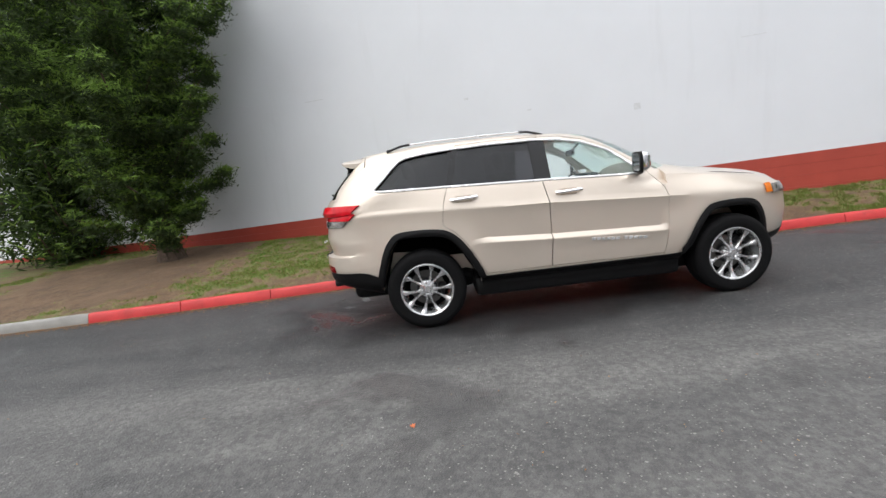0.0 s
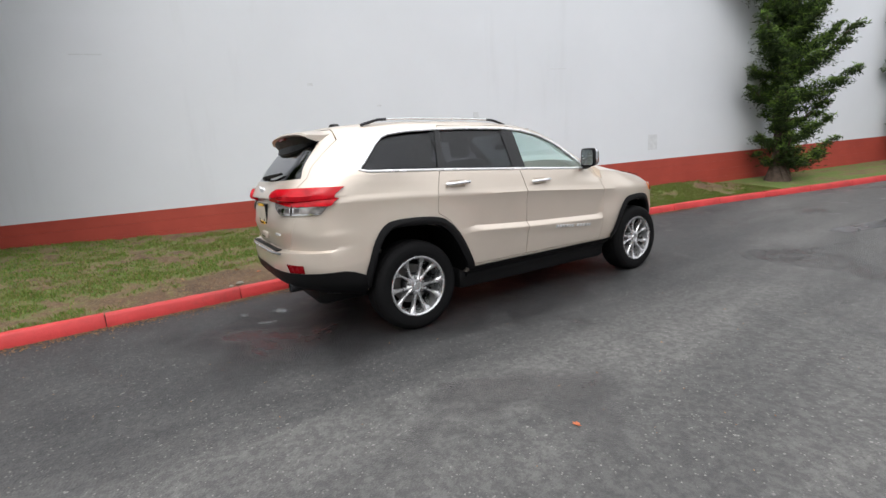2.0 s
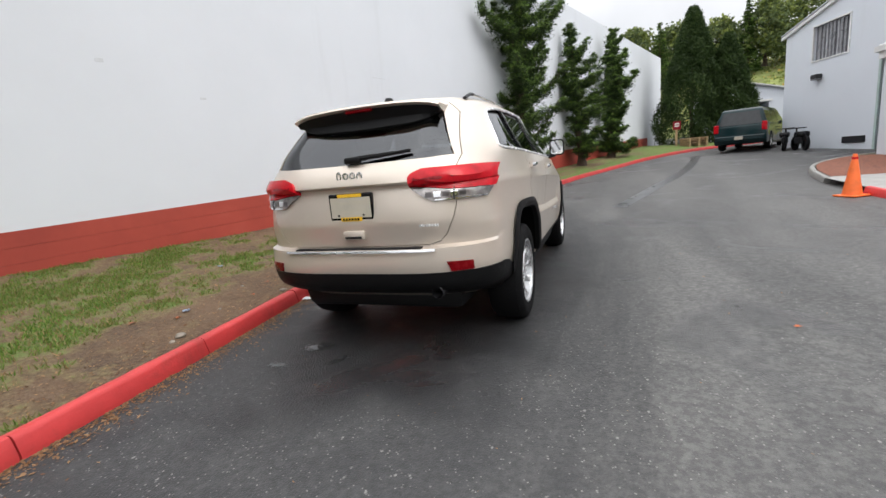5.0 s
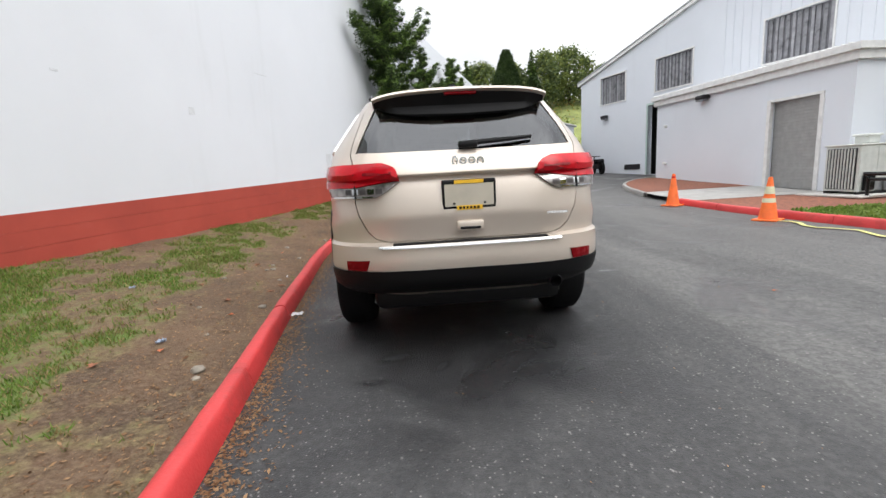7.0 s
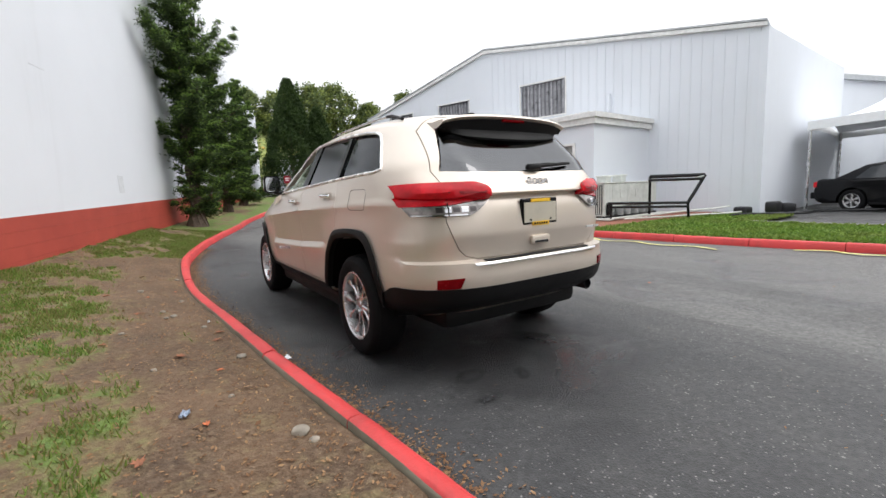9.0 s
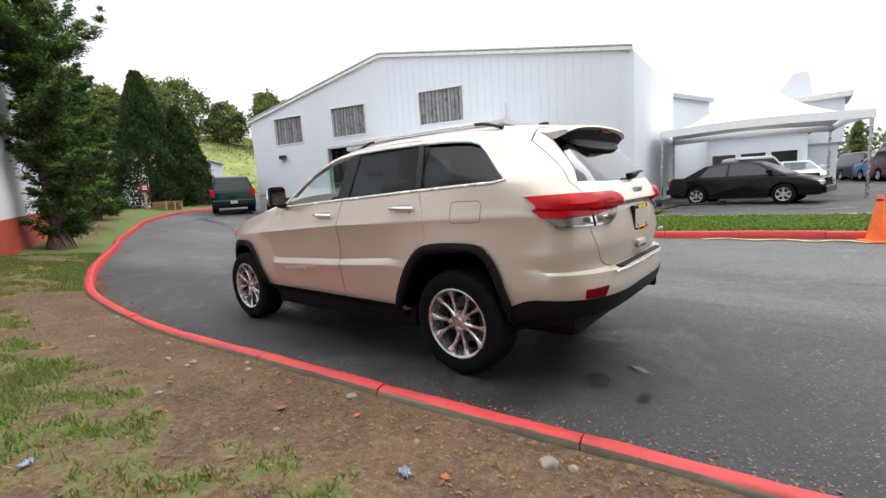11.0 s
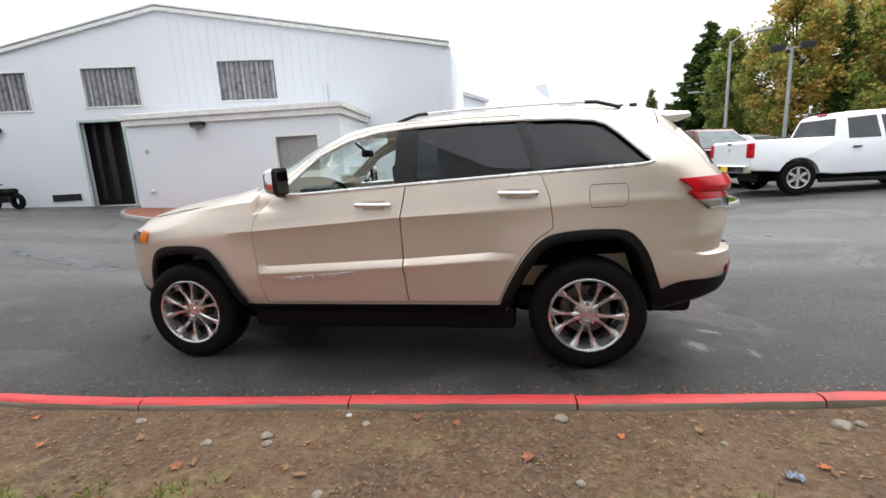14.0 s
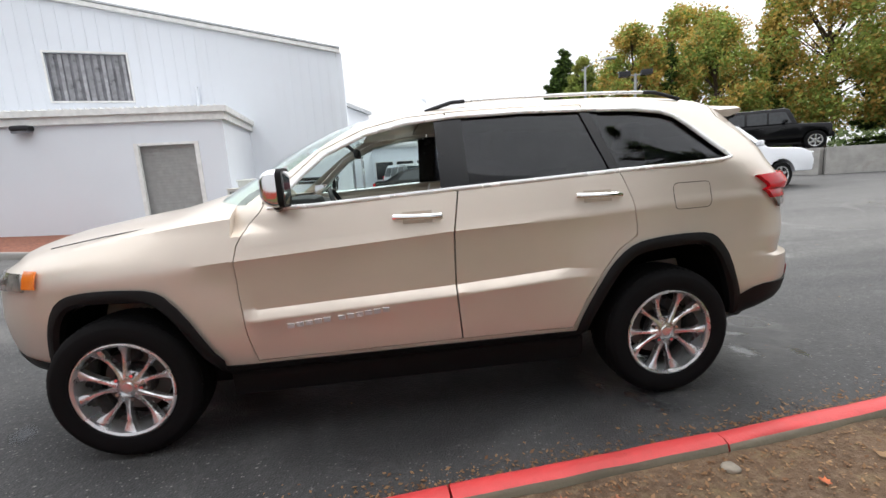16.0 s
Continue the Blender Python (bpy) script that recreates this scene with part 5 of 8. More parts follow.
        e = abs(x) / 0.545
        yt = -0.735 + 0.06 * e ** 3
        zt = 1.668 - 0.020 * e ** 2 - 0.02 * e ** 8
        y0 = -0.40
        rows.append([bm.verts.new(p) for p in ((x, y0, roof_z(y0) - 0.008 - 0.05 * e ** 2), (x, (y0 + yt) / 2, zt + 0.024 - 0.03 * e ** 3), (x, yt, zt), (x, yt - 0.012, zt - 0.014), (x, yt + 0.01, zt - 0.028), (x, -0.60, zt - 0.05), (x, y0, zt - 0.035))])
    grid_faces(bm, rows, closed=True)
    bm.faces.new(rows[0])
    bm.faces.new(rows[-1][::-1])
    bmesh.ops.recalc_face_normals(bm, faces=bm.faces[:])
    part("spoiler", bm, M["paint"], car, "champagne roof spoiler", angle=40)
    # black band below the spoiler: dark glass overlay plus painted underside shade
    under = bmesh.new()
    rows = []
    for j in range(33):
        x = -0.535 + 1.07 * j / 32
        e = abs(x) / 0.535
        yt = -0.728 + 0.06 * e ** 3
        zb = 1.508 + 0.075 * e ** 8 - 0.006 * math.cos(x * 6)
        wrap = 0.045 * e ** 3
        rows.append([under.verts.new(p) for p in ((x, yt, 1.646 - 0.022 * e ** 2 - 0.02 * e ** 8), (x, tail_y(1.57) - 0.045 + wrap, 1.572), (x, tail_y(zb) - 0.016 + wrap, zb + 0.012), (x, tail_y(zb) + 0.004 + wrap, zb), (x, -0.50, 1.60))])
    grid_faces(under, rows, closed=True)
    under.faces.new(rows[0])
    under.faces.new(rows[-1][::-1])
    bmesh.ops.recalc_face_normals(under, faces=under.faces[:])
    part("spoiler_base", under, M["black_plastic"], car, "black glass overlay and spoiler underside, its shade painted black", angle=40)
    part("brake_light", boxed(-0.10, -0.737, 1.622, 0.10, -0.70, 1.642, bevel=0.006), M["lamp_deep"], car, "dark red high brake light")
    # windscreen
    rows = []
    for i in range(11):
        z = 1.21 + 0.45 * i / 10
        hw = 0.81 - 0.25 * i / 10
        line = []
        for j in range(25):
            x = hw * (2 * j / 24 - 1)
            y = nose_y(z, True)
            # follow the rounded front corner
            for _ in range(40):
                if side_x(y, z, True) >= abs(x):
                    break
                y -= 0.008
            line.append((x, y - 0.012, z))
        rows.append(line)
    part("windscreen", sheet(rows, 0.004, flip=True), M["glass_clear"], car, "clear windscreen")
    # roof rails with dark end feet
    for s in (1, -1):
        pts = [Vector((s * (0.585 - 0.03 * (k / 20) ** 3), -0.24 + 1.52 * k / 20, roof_z(-0.24 + 1.52 * k / 20) - 0.030 + 0.034 * min(1, math.sin(math.pi * k / 20) * 3.2))) for k in range(21)]
        rail = part("roof_rail", tube(pts[3:18], 0.012, 8, squash=0.8), M["alloy"], car, "satin silver roof rail")
        for sec in (pts[:4], pts[17:]):
            part("rail_foot", tube(sec, 0.014, 8, squash=0.8), M["dark_metal"], rail)
    part("roof_antenna", lathe(bmesh.new(), [(0.0, 0.05), (0.03, 0.045), (0.055, 0.0), (0.0, 0.0)], 16, Matrix.Translation((0, -0.25, roof_z(-0.25) - 0.005)) @ Matrix.Diagonal((0.7, 1.3, 1, 1))), M["black_plastic"], car)
    # mirrors with chrome caps
    for s in (1, -1):
        bm = boxed(-0.085, -0.05, -0.092, 0.085, 0.06, 0.092, bevel=0.045, seg=4)
        for v in bm.verts:
            k = clamp((v.co.y + 0.05) / 0.11)
            v.co.x *= 1 - 0.28 * k * k
            v.co.z *= 1 - 0.25 * k * k
        bmesh.ops.translate(bm, vec=(s * 0.985, 2.05, 1.325), verts=bm.verts[:])
        mir = part("door_mirror", bm, M["chrome"], car, "chrome capped door mirror")
        part("mirror_foot", tube([(s * 0.86, 2.07, 1.235), (s * 0.91, 2.06, 1.232), (s * 0.96, 2.05, 1.245)], 0.024, 10), M["gloss_black"], mir)

        def disc(hx, hz, y0, y1, cut):
            pts = roundpoly([(-hx, -hz), (hx, -hz), (hx, hz), (-hx, hz)], cut)
            return prism(bmesh.new(), [(s * 0.985 + px, 1.325 + pz) for px, pz in pts], "y", y0, y1)
        part("mirror_rim", disc(0.082, 0.09, 1.994, 2.02, 0.04), M["black_plastic"], mir)
        part("mirror_glass", disc(0.068, 0.076, 1.990, 1.994, 0.034), M["mirror"], mir)
        # fuel flap line on the left flank
    ring_pts = roundpoly([(-0.005, 1.215), (-0.235, 1.215), (-0.235, 1.075), (-0.005, 1.075)], 0.035)
    part("fuel_flap", tube(skin_line(ring_pts, -0.0005, -1, 0.02, closed=True), 0.0026, 6, closed=True), M["flap_line"], car)
    # bonnet seam, cowl, wipers
    for s in (1, -1):
        pts = [Vector((s * (0.735 - 0.06 * (k / 12) ** 2), 2.42 + 0.86 * k / 12, belt(2.42 + 0.86 * k / 12) + 0.024)) for k in range(13)]
        part("bonnet_seam", tube(pts, 0.003, 6), M["seam"], car)
    part("cowl", prism(bmesh.new(), [(2.30, 1.15), (2.52, 1.15), (2.52, 1.192), (2.36, 1.215)], "x", -0.66, 0.66), M["black_plastic"], car)
    # head lamps, side lamps, grille at the nose
    for s in (1, -1):
        rows = []
        for i in range(7):
            z = 0.885 + 0.085 * i / 6
            line = []
            for j in range(17):
                y = 3.385 + 0.02 * i / 6 + 0.32 * j / 16
                y = min(y, nose_y(z, False) - 0.004)
                line.append(Vector((s * (side_x(y, z) + 0.004), y, z)))
            rows.append(line)
        hl = part("head_lamp", sheet(rows, 0.01, flip=(s < 0)), M["lamp_clear"], car, "clear head lamp")
        rows = [[Vector((s * (side_x(3.30 + 0.08 * j / 6, 0.90 + 0.085 * i / 4) + 0.012), 3.30 + 0.08 * j / 6, 0.90 + 0.085 * i / 4)) for j in range(7)] for i in range(5)]
        part("side_marker", sheet(rows, 0.008, flip=(s < 0)), M["lamp_amber"], hl, "amber side marker")
    for k in range(7):
        part("grille_slot", boxed(-0.42 + 0.13 * k, 3.70, 0.80, -0.335 + 0.13 * k, 3.742, 0.93, bevel=0.015), M["gloss_black"], car)
    # tail pipes
    for s in (1,):
        part("tail_pipe", lathe(bmesh.new(), [(0.036, 0.0), (0.04, 0.005), (0.04, 0.2), (0.033, 0.2), (0.033, 0.02)], 20, Matrix.Translation((s * 0.52, -0.93, 0.465)) @ Matrix.Rotation(-math.pi / 2, 4, "X")), M["dark_metal"], car, "dull steel tail pipe")
    # underside
    part("underbody", boxed(-0.84, 0.46, 0.225, 0.84, 2.44, 0.42, bevel=0.05, seg=2), M["black_plastic"], car)
    part("engine_tray", boxed(-0.64, 2.43, 0.225, 0.64, 3.48, 0.42, bevel=0.05, seg=2), M["black_plastic"], car)
    part("spare_well", boxed(-0.62, -0.74, 0.285, 0.62, 0.48, 0.46, bevel=0.06, seg=2), M["black_plastic"], car)
    part("silencer", boxed(0.10, -0.66, 0.27, 0.56, -0.36, 0.40, bevel=0.06, seg=2), M["dark_metal"], car)
    part("differential", boxed(-0.16, -0.18, 0.24, 0.16, 0.18, 0.46, bevel=0.08, seg=2), M["dark_metal"], car)
    part("axle", cone(bmesh.new(), 0.06, 0.06, (-0.8, 0, 0.38), (0.8, 0, 0.38), 12), M["dark_metal"], car)
    part("axle", cone(bmesh.new(), 0.05, 0.05, (-0.8, FRONT_HUB, 0.38), (0.8, FRONT_HUB, 0.38), 12), M["dark_metal"], car)
    for y in (0.0, FRONT_HUB):
        for s in (1, -1):
            make_wheel(car, y, s)
    # cabin fittings
    part("cabin_floor", boxed(-0.78, 0.64, 0.56, 0.78, 2.25, 0.62), M["interior"], car)
    part("boot_floor", boxed(-0.46, -0.60, 0.60, 0.46, 0.64, 0.66), M["interior"], car)
    part("headliner", boxed(-0.52, -0.35, 1.655, 0.52, 1.30, 1.665), M["headliner"], car)
    dash = prism(bmesh.new(), roundpoly([(2.30, 0.75), (2.34, 1.18), (2.05, 1.20), (1.92, 1.14), (1.95, 0.95), (2.05, 0.72)], 0.04), "x", -0.74, 0.74)
    dash = part("dashboard", dash, M["interior"], car)
    part("dash_trim", boxed(-0.70, 1.905, 1.05, 0.70, 1.93, 1.09, bevel=0.005), M["badge"], dash)
    part("binnacle", boxed(-0.56, 1.93, 1.14, -0.22, 2.12, 1.26, bevel=0.04, seg=2), M["interior"], dash)
    wheel = lathe(bmesh.new(), [(0.17, -0.014), (0.184, 0.0), (0.17, 0.014), (0.156, 0.0), (0.17, -0.014)], 36)
    st = part("steering_wheel", wheel, M["interior"], car, m=Matrix.Translation((-0.38, 1.80, 1.13)) @ Matrix.Rotation(radians(65), 4, "X"))
    part("wheel_boss", boxed(-0.165, -0.035, -0.02, 0.165, 0.035, 0.012, bevel=0.012), M["interior"], st)
    part("inside_mirror", boxed(-0.12, 1.70, 1.475, 0.12, 1.735, 1.535, bevel=0.015, seg=2), M["interior"], car)
    part("mirror_stalk", cone(bmesh.new(), 0.012, 0.012, (0, 1.73, 1.52), (0, 1.82, 1.60), 8), M["interior"], car)

    def seat(x, y, w, row):
        st = part("seat", boxed(x - w / 2, y, 0.70, x + w / 2, y + 0.50, 0.86, bevel=0.05, seg=3), M["leather"], car, "beige leather seat")
        bk = boxed(-w / 2, -0.08, 0.0, w / 2, 0.08, 0.60, bevel=0.06, seg=3)
        bmesh.ops.transform(bk, matrix=Matrix.Translation((x, y + 0.02, 0.80)) @ Matrix.Rotation(radians(18), 4, "X"), verts=bk.verts[:])
        part("backrest", bk, M["leather"], st)
        hr = [x] if w < 0.7 else [x - 0.30, x + 0.30]
        for hx in hr:
            b = boxed(-0.13, -0.05, 0.0, 0.13, 0.05, 0.19, bevel=0.045, seg=3)
            bmesh.ops.transform(b, matrix=Matrix.Translation((hx, y - 0.18, 1.40)) @ Matrix.Rotation(radians(10), 4, "X"), verts=b.verts[:])
            part("headrest", b, M["leather"] if row == 0 else M["interior"], st)
    seat(-0.38, 1.05, 0.52, 0)
    seat(0.38, 1.05, 0.52, 0)
    seat(0.0, 0.12, 0.92, 1)
    return car


M["cup_shade"] = plain("handle_cup_shade", (0.40, 0.33, 0.26), 0.4)
M["flap_line"] = plain("flap_joint", (0.12, 0.10, 0.08), 0.7)
M["seam"] = plain("seam_black", (0.01, 0.01, 0.01), 0.8)
M["mirror"] = plain("mirror_glass", (0.9, 0.9, 0.9), 0.02, 1.0, vary=0.01)
suv = make_suv()

# ---- plants ----
def leaf_mat(name, dark, light, far=None, through=0.35):
    n = Nodes(name)
    rnd = n.nt.nodes.new("ShaderNodeNewGeometry").outputs["Random Per Island"]
    at = n.place(world=True)
    col = n.mix(rnd, dark, light)
    col = n.mix(n.ramp(n.noise(0.9, 3, at=at), [(0.4, 0.0), (0.7, 0.5)]), col, far or tuple(c * 0.85 for c in dark))
    n.done(Base_Color=col, Roughness=0.6, Specular_IOR_Level=0.25)
    tr = n.add("BsdfTranslucent", Color=col)
    mx = n.nt.nodes.new("ShaderNodeMixShader")
    mx.inputs[0].default_value = through
    n.nt.links.new(n.bsdf.outputs[0], mx.inputs[1])
    n.nt.links.new(tr.outputs[0], mx.inputs[2])
    n.nt.links.new(mx.outputs[0], n.nt.nodes["Material Output"].inputs["Surface"])
    return n.mat


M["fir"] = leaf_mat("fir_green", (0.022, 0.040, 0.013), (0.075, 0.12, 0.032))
# paler copy of the fir green, for tufts with top light painted in
M["fir_lit"] = leaf_mat("fir_lit_green", (0.09, 0.17, 0.028), (0.26, 0.40, 0.075))
M["cypress"] = leaf_mat("cypress_green", (0.018, 0.038, 0.010), (0.065, 0.105, 0.026))
M["maple_green"] = leaf_mat("maple_green", (0.14, 0.22, 0.045), (0.42, 0.52, 0.13), (0.30, 0.20, 0.05))
M["maple_gold"] = leaf_mat("maple_gold", (0.34, 0.28, 0.06), (0.66, 0.46, 0.12), (0.42, 0.16, 0.06))
M["hill_green"] = leaf_mat("hill_scrub", (0.12, 0.16, 0.04), (0.34, 0.39, 0.11))
M["far_green"] = leaf_mat("far_wood", (0.075, 0.105, 0.045), (0.20, 0.25, 0.10))
M["grass"] = leaf_mat("grass_blades", (0.075, 0.145, 0.02), (0.19, 0.30, 0.05), (0.20, 0.20, 0.06))
M["straw"] = leaf_mat("dead_grass", (0.20, 0.15, 0.06), (0.42, 0.33, 0.16))
M["bark"] = plain("bark", (0.085, 0.06, 0.045), 0.95, vary=0.5, scale=14, bump=0.9, bscale=30)
M["litter"] = leaf_mat("dry_leaves", (0.15, 0.07, 0.032), (0.40, 0.25, 0.13), (0.26, 0.13, 0.065))
M["stone"] = plain("pebble", (0.27, 0.235, 0.19), 0.85, vary=0.4, scale=9, bump=0.4, bscale=60)

rng = np.random.default_rng(7)


def leaves(centers, spread, size, up=0.3, squash=0.5, long=1.8, wide=0.45):
    """Folded leaf blades, one at each centre moved by spread, as vertex and face arrays."""
    n = len(centers)
    c = centers + rng.normal(0, 1, (n, 3)) * spread
    d = rng.normal(0, 1, (n, 3))
    d[:, 2] = d[:, 2] * squash + up
    d /= np.linalg.norm(d, axis=1)[:, None]
    o = rng.normal(0, 1, (n, 3))
    s = np.cross(d, o)
    s /= np.linalg.norm(s, axis=1)[:, None] + 1e-9
    w = np.cross(s, d)
    L = (size * (0.6 + 0.8 * rng.random(n)))[:, None]
    v = np.empty((n, 4, 3))
    v[:, 0] = c - d * L * 0.5 * long
    v[:, 1] = c + s * L * wide + w * L * 0.12
    v[:, 2] = c + d * L * 0.5 * long
    v[:, 3] = c - s * L * wide + w * L * 0.12
    return v.reshape(-1, 3)


def leaf_mesh(name, verts, mat, share=None, mat2=None, lit=None):
    """Leaf blades as one mesh; a share of them, or those marked in lit, take the second material."""
    n = len(verts) // 4
    me = bpy.data.meshes.new(name)
    me.vertices.add(n * 4)
    me.vertices.foreach_set("co", np.ascontiguousarray(verts, dtype=np.float32).ravel())
    me.loops.add(n * 4)
    me.loops.foreach_set("vertex_index", np.arange(n * 4, dtype=np.int32))
    me.polygons.add(n)
    me.polygons.foreach_set("loop_start", np.arange(0, n * 4, 4, dtype=np.int32))
    me.materials.append(mat)
    if mat2 is not None:
        me.materials.append(mat2)
        mark = lit if lit is not None else rng.random(n) < share
        me.polygons.foreach_set("material_index", np.asarray(mark).astype(np.int32))
    me.update(calc_edges=True)
    me.validate()
    return me


def trunk_mesh(h, r, lean=(0, 0), wob=0.05):
    pts = [Vector((lean[0] * k / 10 + wob * math.sin(k * 1.7), lean[1] * k / 10 + wob * math.cos(k * 1.3), h * k / 10)) for k in range(11)]
    return tube(pts, lambda u: r * (1 - 0.85 * u) * (1 + 0.5 * max(0, 0.12 - u) / 0.12), 10)


def wall_fir(x, y, z, h, r, seed, label, count=15000, low=0.25, lean=(0, 0), size=0.05, side=0.55, foot=0.35, arms=7.0, puff=0.10, belly=0.35, ragged=0.62, tufts=22, loose=1.3, lit_at=0.62, lift=0.28, crisp=0.40, hug=1.0):
    """A shaggy conifer squeezed against the wall: separate upturned boughs, each a plume of needles."""
    rs = np.random.default_rng(seed)
    tree = thing("fir_tree", pose(x, y, z), label, "tree", "firs along the wall")
    part("trunk", trunk_mesh(h * 0.97, 0.05 + h * 0.018, lean), M["bark"], tree)
    cs, limb = [], bmesh.new()
    n_b = int(h * arms)
    for k in range(n_b):
        u = (k + rs.random()) / n_b
        zz = low + (h - low) * u ** 0.95
        prof = (foot + (1 - foot) * u / belly) if u < belly else ((1 - u) / (1 - belly)) ** 0.85
        prof *= 1.0 - 0.75 * ragged + ragged * rs.random()
        a = k * 2.4 + rs.random() * 0.9
        ln = r * prof + 0.10
        dx, dy = math.cos(a), math.sin(a)
        nx, ny = 0.953, -0.304
        dot = dx * nx + dy * ny
        if dot < 0:
            ln *= 1 + side * dot
        base = Vector((lean[0] * u, lean[1] * u, zz))
        bend, twist = 0.10 + 0.40 * rs.random(), rs.normal(0, 0.18)
        pts = []
        for q in range(7):
            t = q / 6
            pts.append(base + Vector((dx * ln * t - dy * twist * ln * t * t, dy * ln * t + dx * twist * ln * t * t, ln * (-0.16 * t + (lift + bend) * t ** 2.2))))
        if k % 2 == 0:
            for p0, p1, w0 in ((pts[0], pts[3], 1.0), (pts[3], pts[6], 0.5)):
                cone(limb, (0.014 + 0.006 * h * (1 - u)) * w0, 0.006 + 0.004 * w0, p0, p1, 5)
        m = max(4, int(ln * tufts))
        for j in range(m):
            t = ((j + rs.random()) / m) ** hug
            q = min(5, int(t * 6))
            p = pts[q].lerp(pts[q + 1], t * 6 - q)
            sp = puff * (0.55 + 0.75 * math.sin(math.pi * min(1, 0.25 + t * 0.8))) * (0.6 + 0.5 * ln / max(0.3, r)) * (0.7 + 0.6 * rs.random())
            off = sp * loose
            cs.append((p.x + rs.normal(0, off), p.y + rs.normal(0, off), p.z + rs.normal(0, off * 0.6), sp))
    part("limb", limb, M["bark"], tree)["kind"] = "stuff"
    cs = np.array(cs)
    wgt = cs[:, 3] / cs[:, 3].sum()
    idx = rs.choice(len(cs), count, p=wgt)
    off = rs.normal(0, 1, (count, 3)) * np.array([1, 1, 0.6])
    C = cs[idx, :3] + off * cs[idx, 3:4]
    v = leaves(C, 0.008, size, up=0.35, squash=0.6, long=2.4, wide=0.24)
    # needles high in a tuft take the paler green: light from above as colour
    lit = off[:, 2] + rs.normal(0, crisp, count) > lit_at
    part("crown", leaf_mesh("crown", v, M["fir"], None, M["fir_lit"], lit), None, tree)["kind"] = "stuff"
    return tree


def vz(x, y):
    return verge_z(x, y) - 0.03


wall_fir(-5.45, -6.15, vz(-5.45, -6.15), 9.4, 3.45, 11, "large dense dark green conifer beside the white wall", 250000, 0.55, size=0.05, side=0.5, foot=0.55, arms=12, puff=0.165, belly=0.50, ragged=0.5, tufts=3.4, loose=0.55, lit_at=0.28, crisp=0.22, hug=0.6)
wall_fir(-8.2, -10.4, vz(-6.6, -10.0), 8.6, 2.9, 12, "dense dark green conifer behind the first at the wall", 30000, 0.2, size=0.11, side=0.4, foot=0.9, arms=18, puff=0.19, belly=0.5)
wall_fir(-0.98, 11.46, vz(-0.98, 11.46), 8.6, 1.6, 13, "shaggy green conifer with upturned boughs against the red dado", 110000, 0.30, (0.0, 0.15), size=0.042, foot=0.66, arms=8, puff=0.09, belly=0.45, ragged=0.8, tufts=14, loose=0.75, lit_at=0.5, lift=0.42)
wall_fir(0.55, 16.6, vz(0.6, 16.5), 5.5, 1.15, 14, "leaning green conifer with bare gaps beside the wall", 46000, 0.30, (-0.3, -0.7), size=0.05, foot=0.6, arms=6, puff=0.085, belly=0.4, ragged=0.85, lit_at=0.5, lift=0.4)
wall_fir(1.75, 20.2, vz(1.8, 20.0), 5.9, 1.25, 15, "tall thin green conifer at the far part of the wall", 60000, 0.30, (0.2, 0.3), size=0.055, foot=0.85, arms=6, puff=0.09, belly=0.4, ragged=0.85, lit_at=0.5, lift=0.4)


def cypress(x, y, h, r, seed, count):
    """A smooth dark cone of close sprays down to the ground."""
    rs = np.random.default_rng(seed)
    tree = thing("cypress", pose(x, y, ground_z(x, y)), "tall dense cone-shaped dark green cypress beside the drive", "tree", "cypresses")
    part("trunk", trunk_mesh(h * 0.9, 0.16), M["bark"], tree)
    u = rs.random(count) ** 0.75
    a = rs.random(count) * 2 * math.pi
    rad = r * np.clip(1.03 - u, 0.02, 1) ** 0.8 * np.minimum(1, 0.75 + u * 2.2) * (0.82 + 0.25 * rs.random(count)) * (1 + 0.10 * np.sin(a * 5 + u * 22))
    C = np.stack([np.cos(a) * rad, np.sin(a) * rad, 0.15 + u * h], 1)
    v = leaves(C, 0.06, 0.09, up=0.9, squash=0.7, long=2.4, wide=0.26)
    part("crown", leaf_mesh("crown", v, M["cypress"], 0.2, M["fir"]), None, tree)["kind"] = "stuff"
    return tree


cypress(6.5, 28.4, 7.8, 2.25, 21, 46000)
cypress(8.3, 28.2, 6.0, 1.9, 22, 38000)


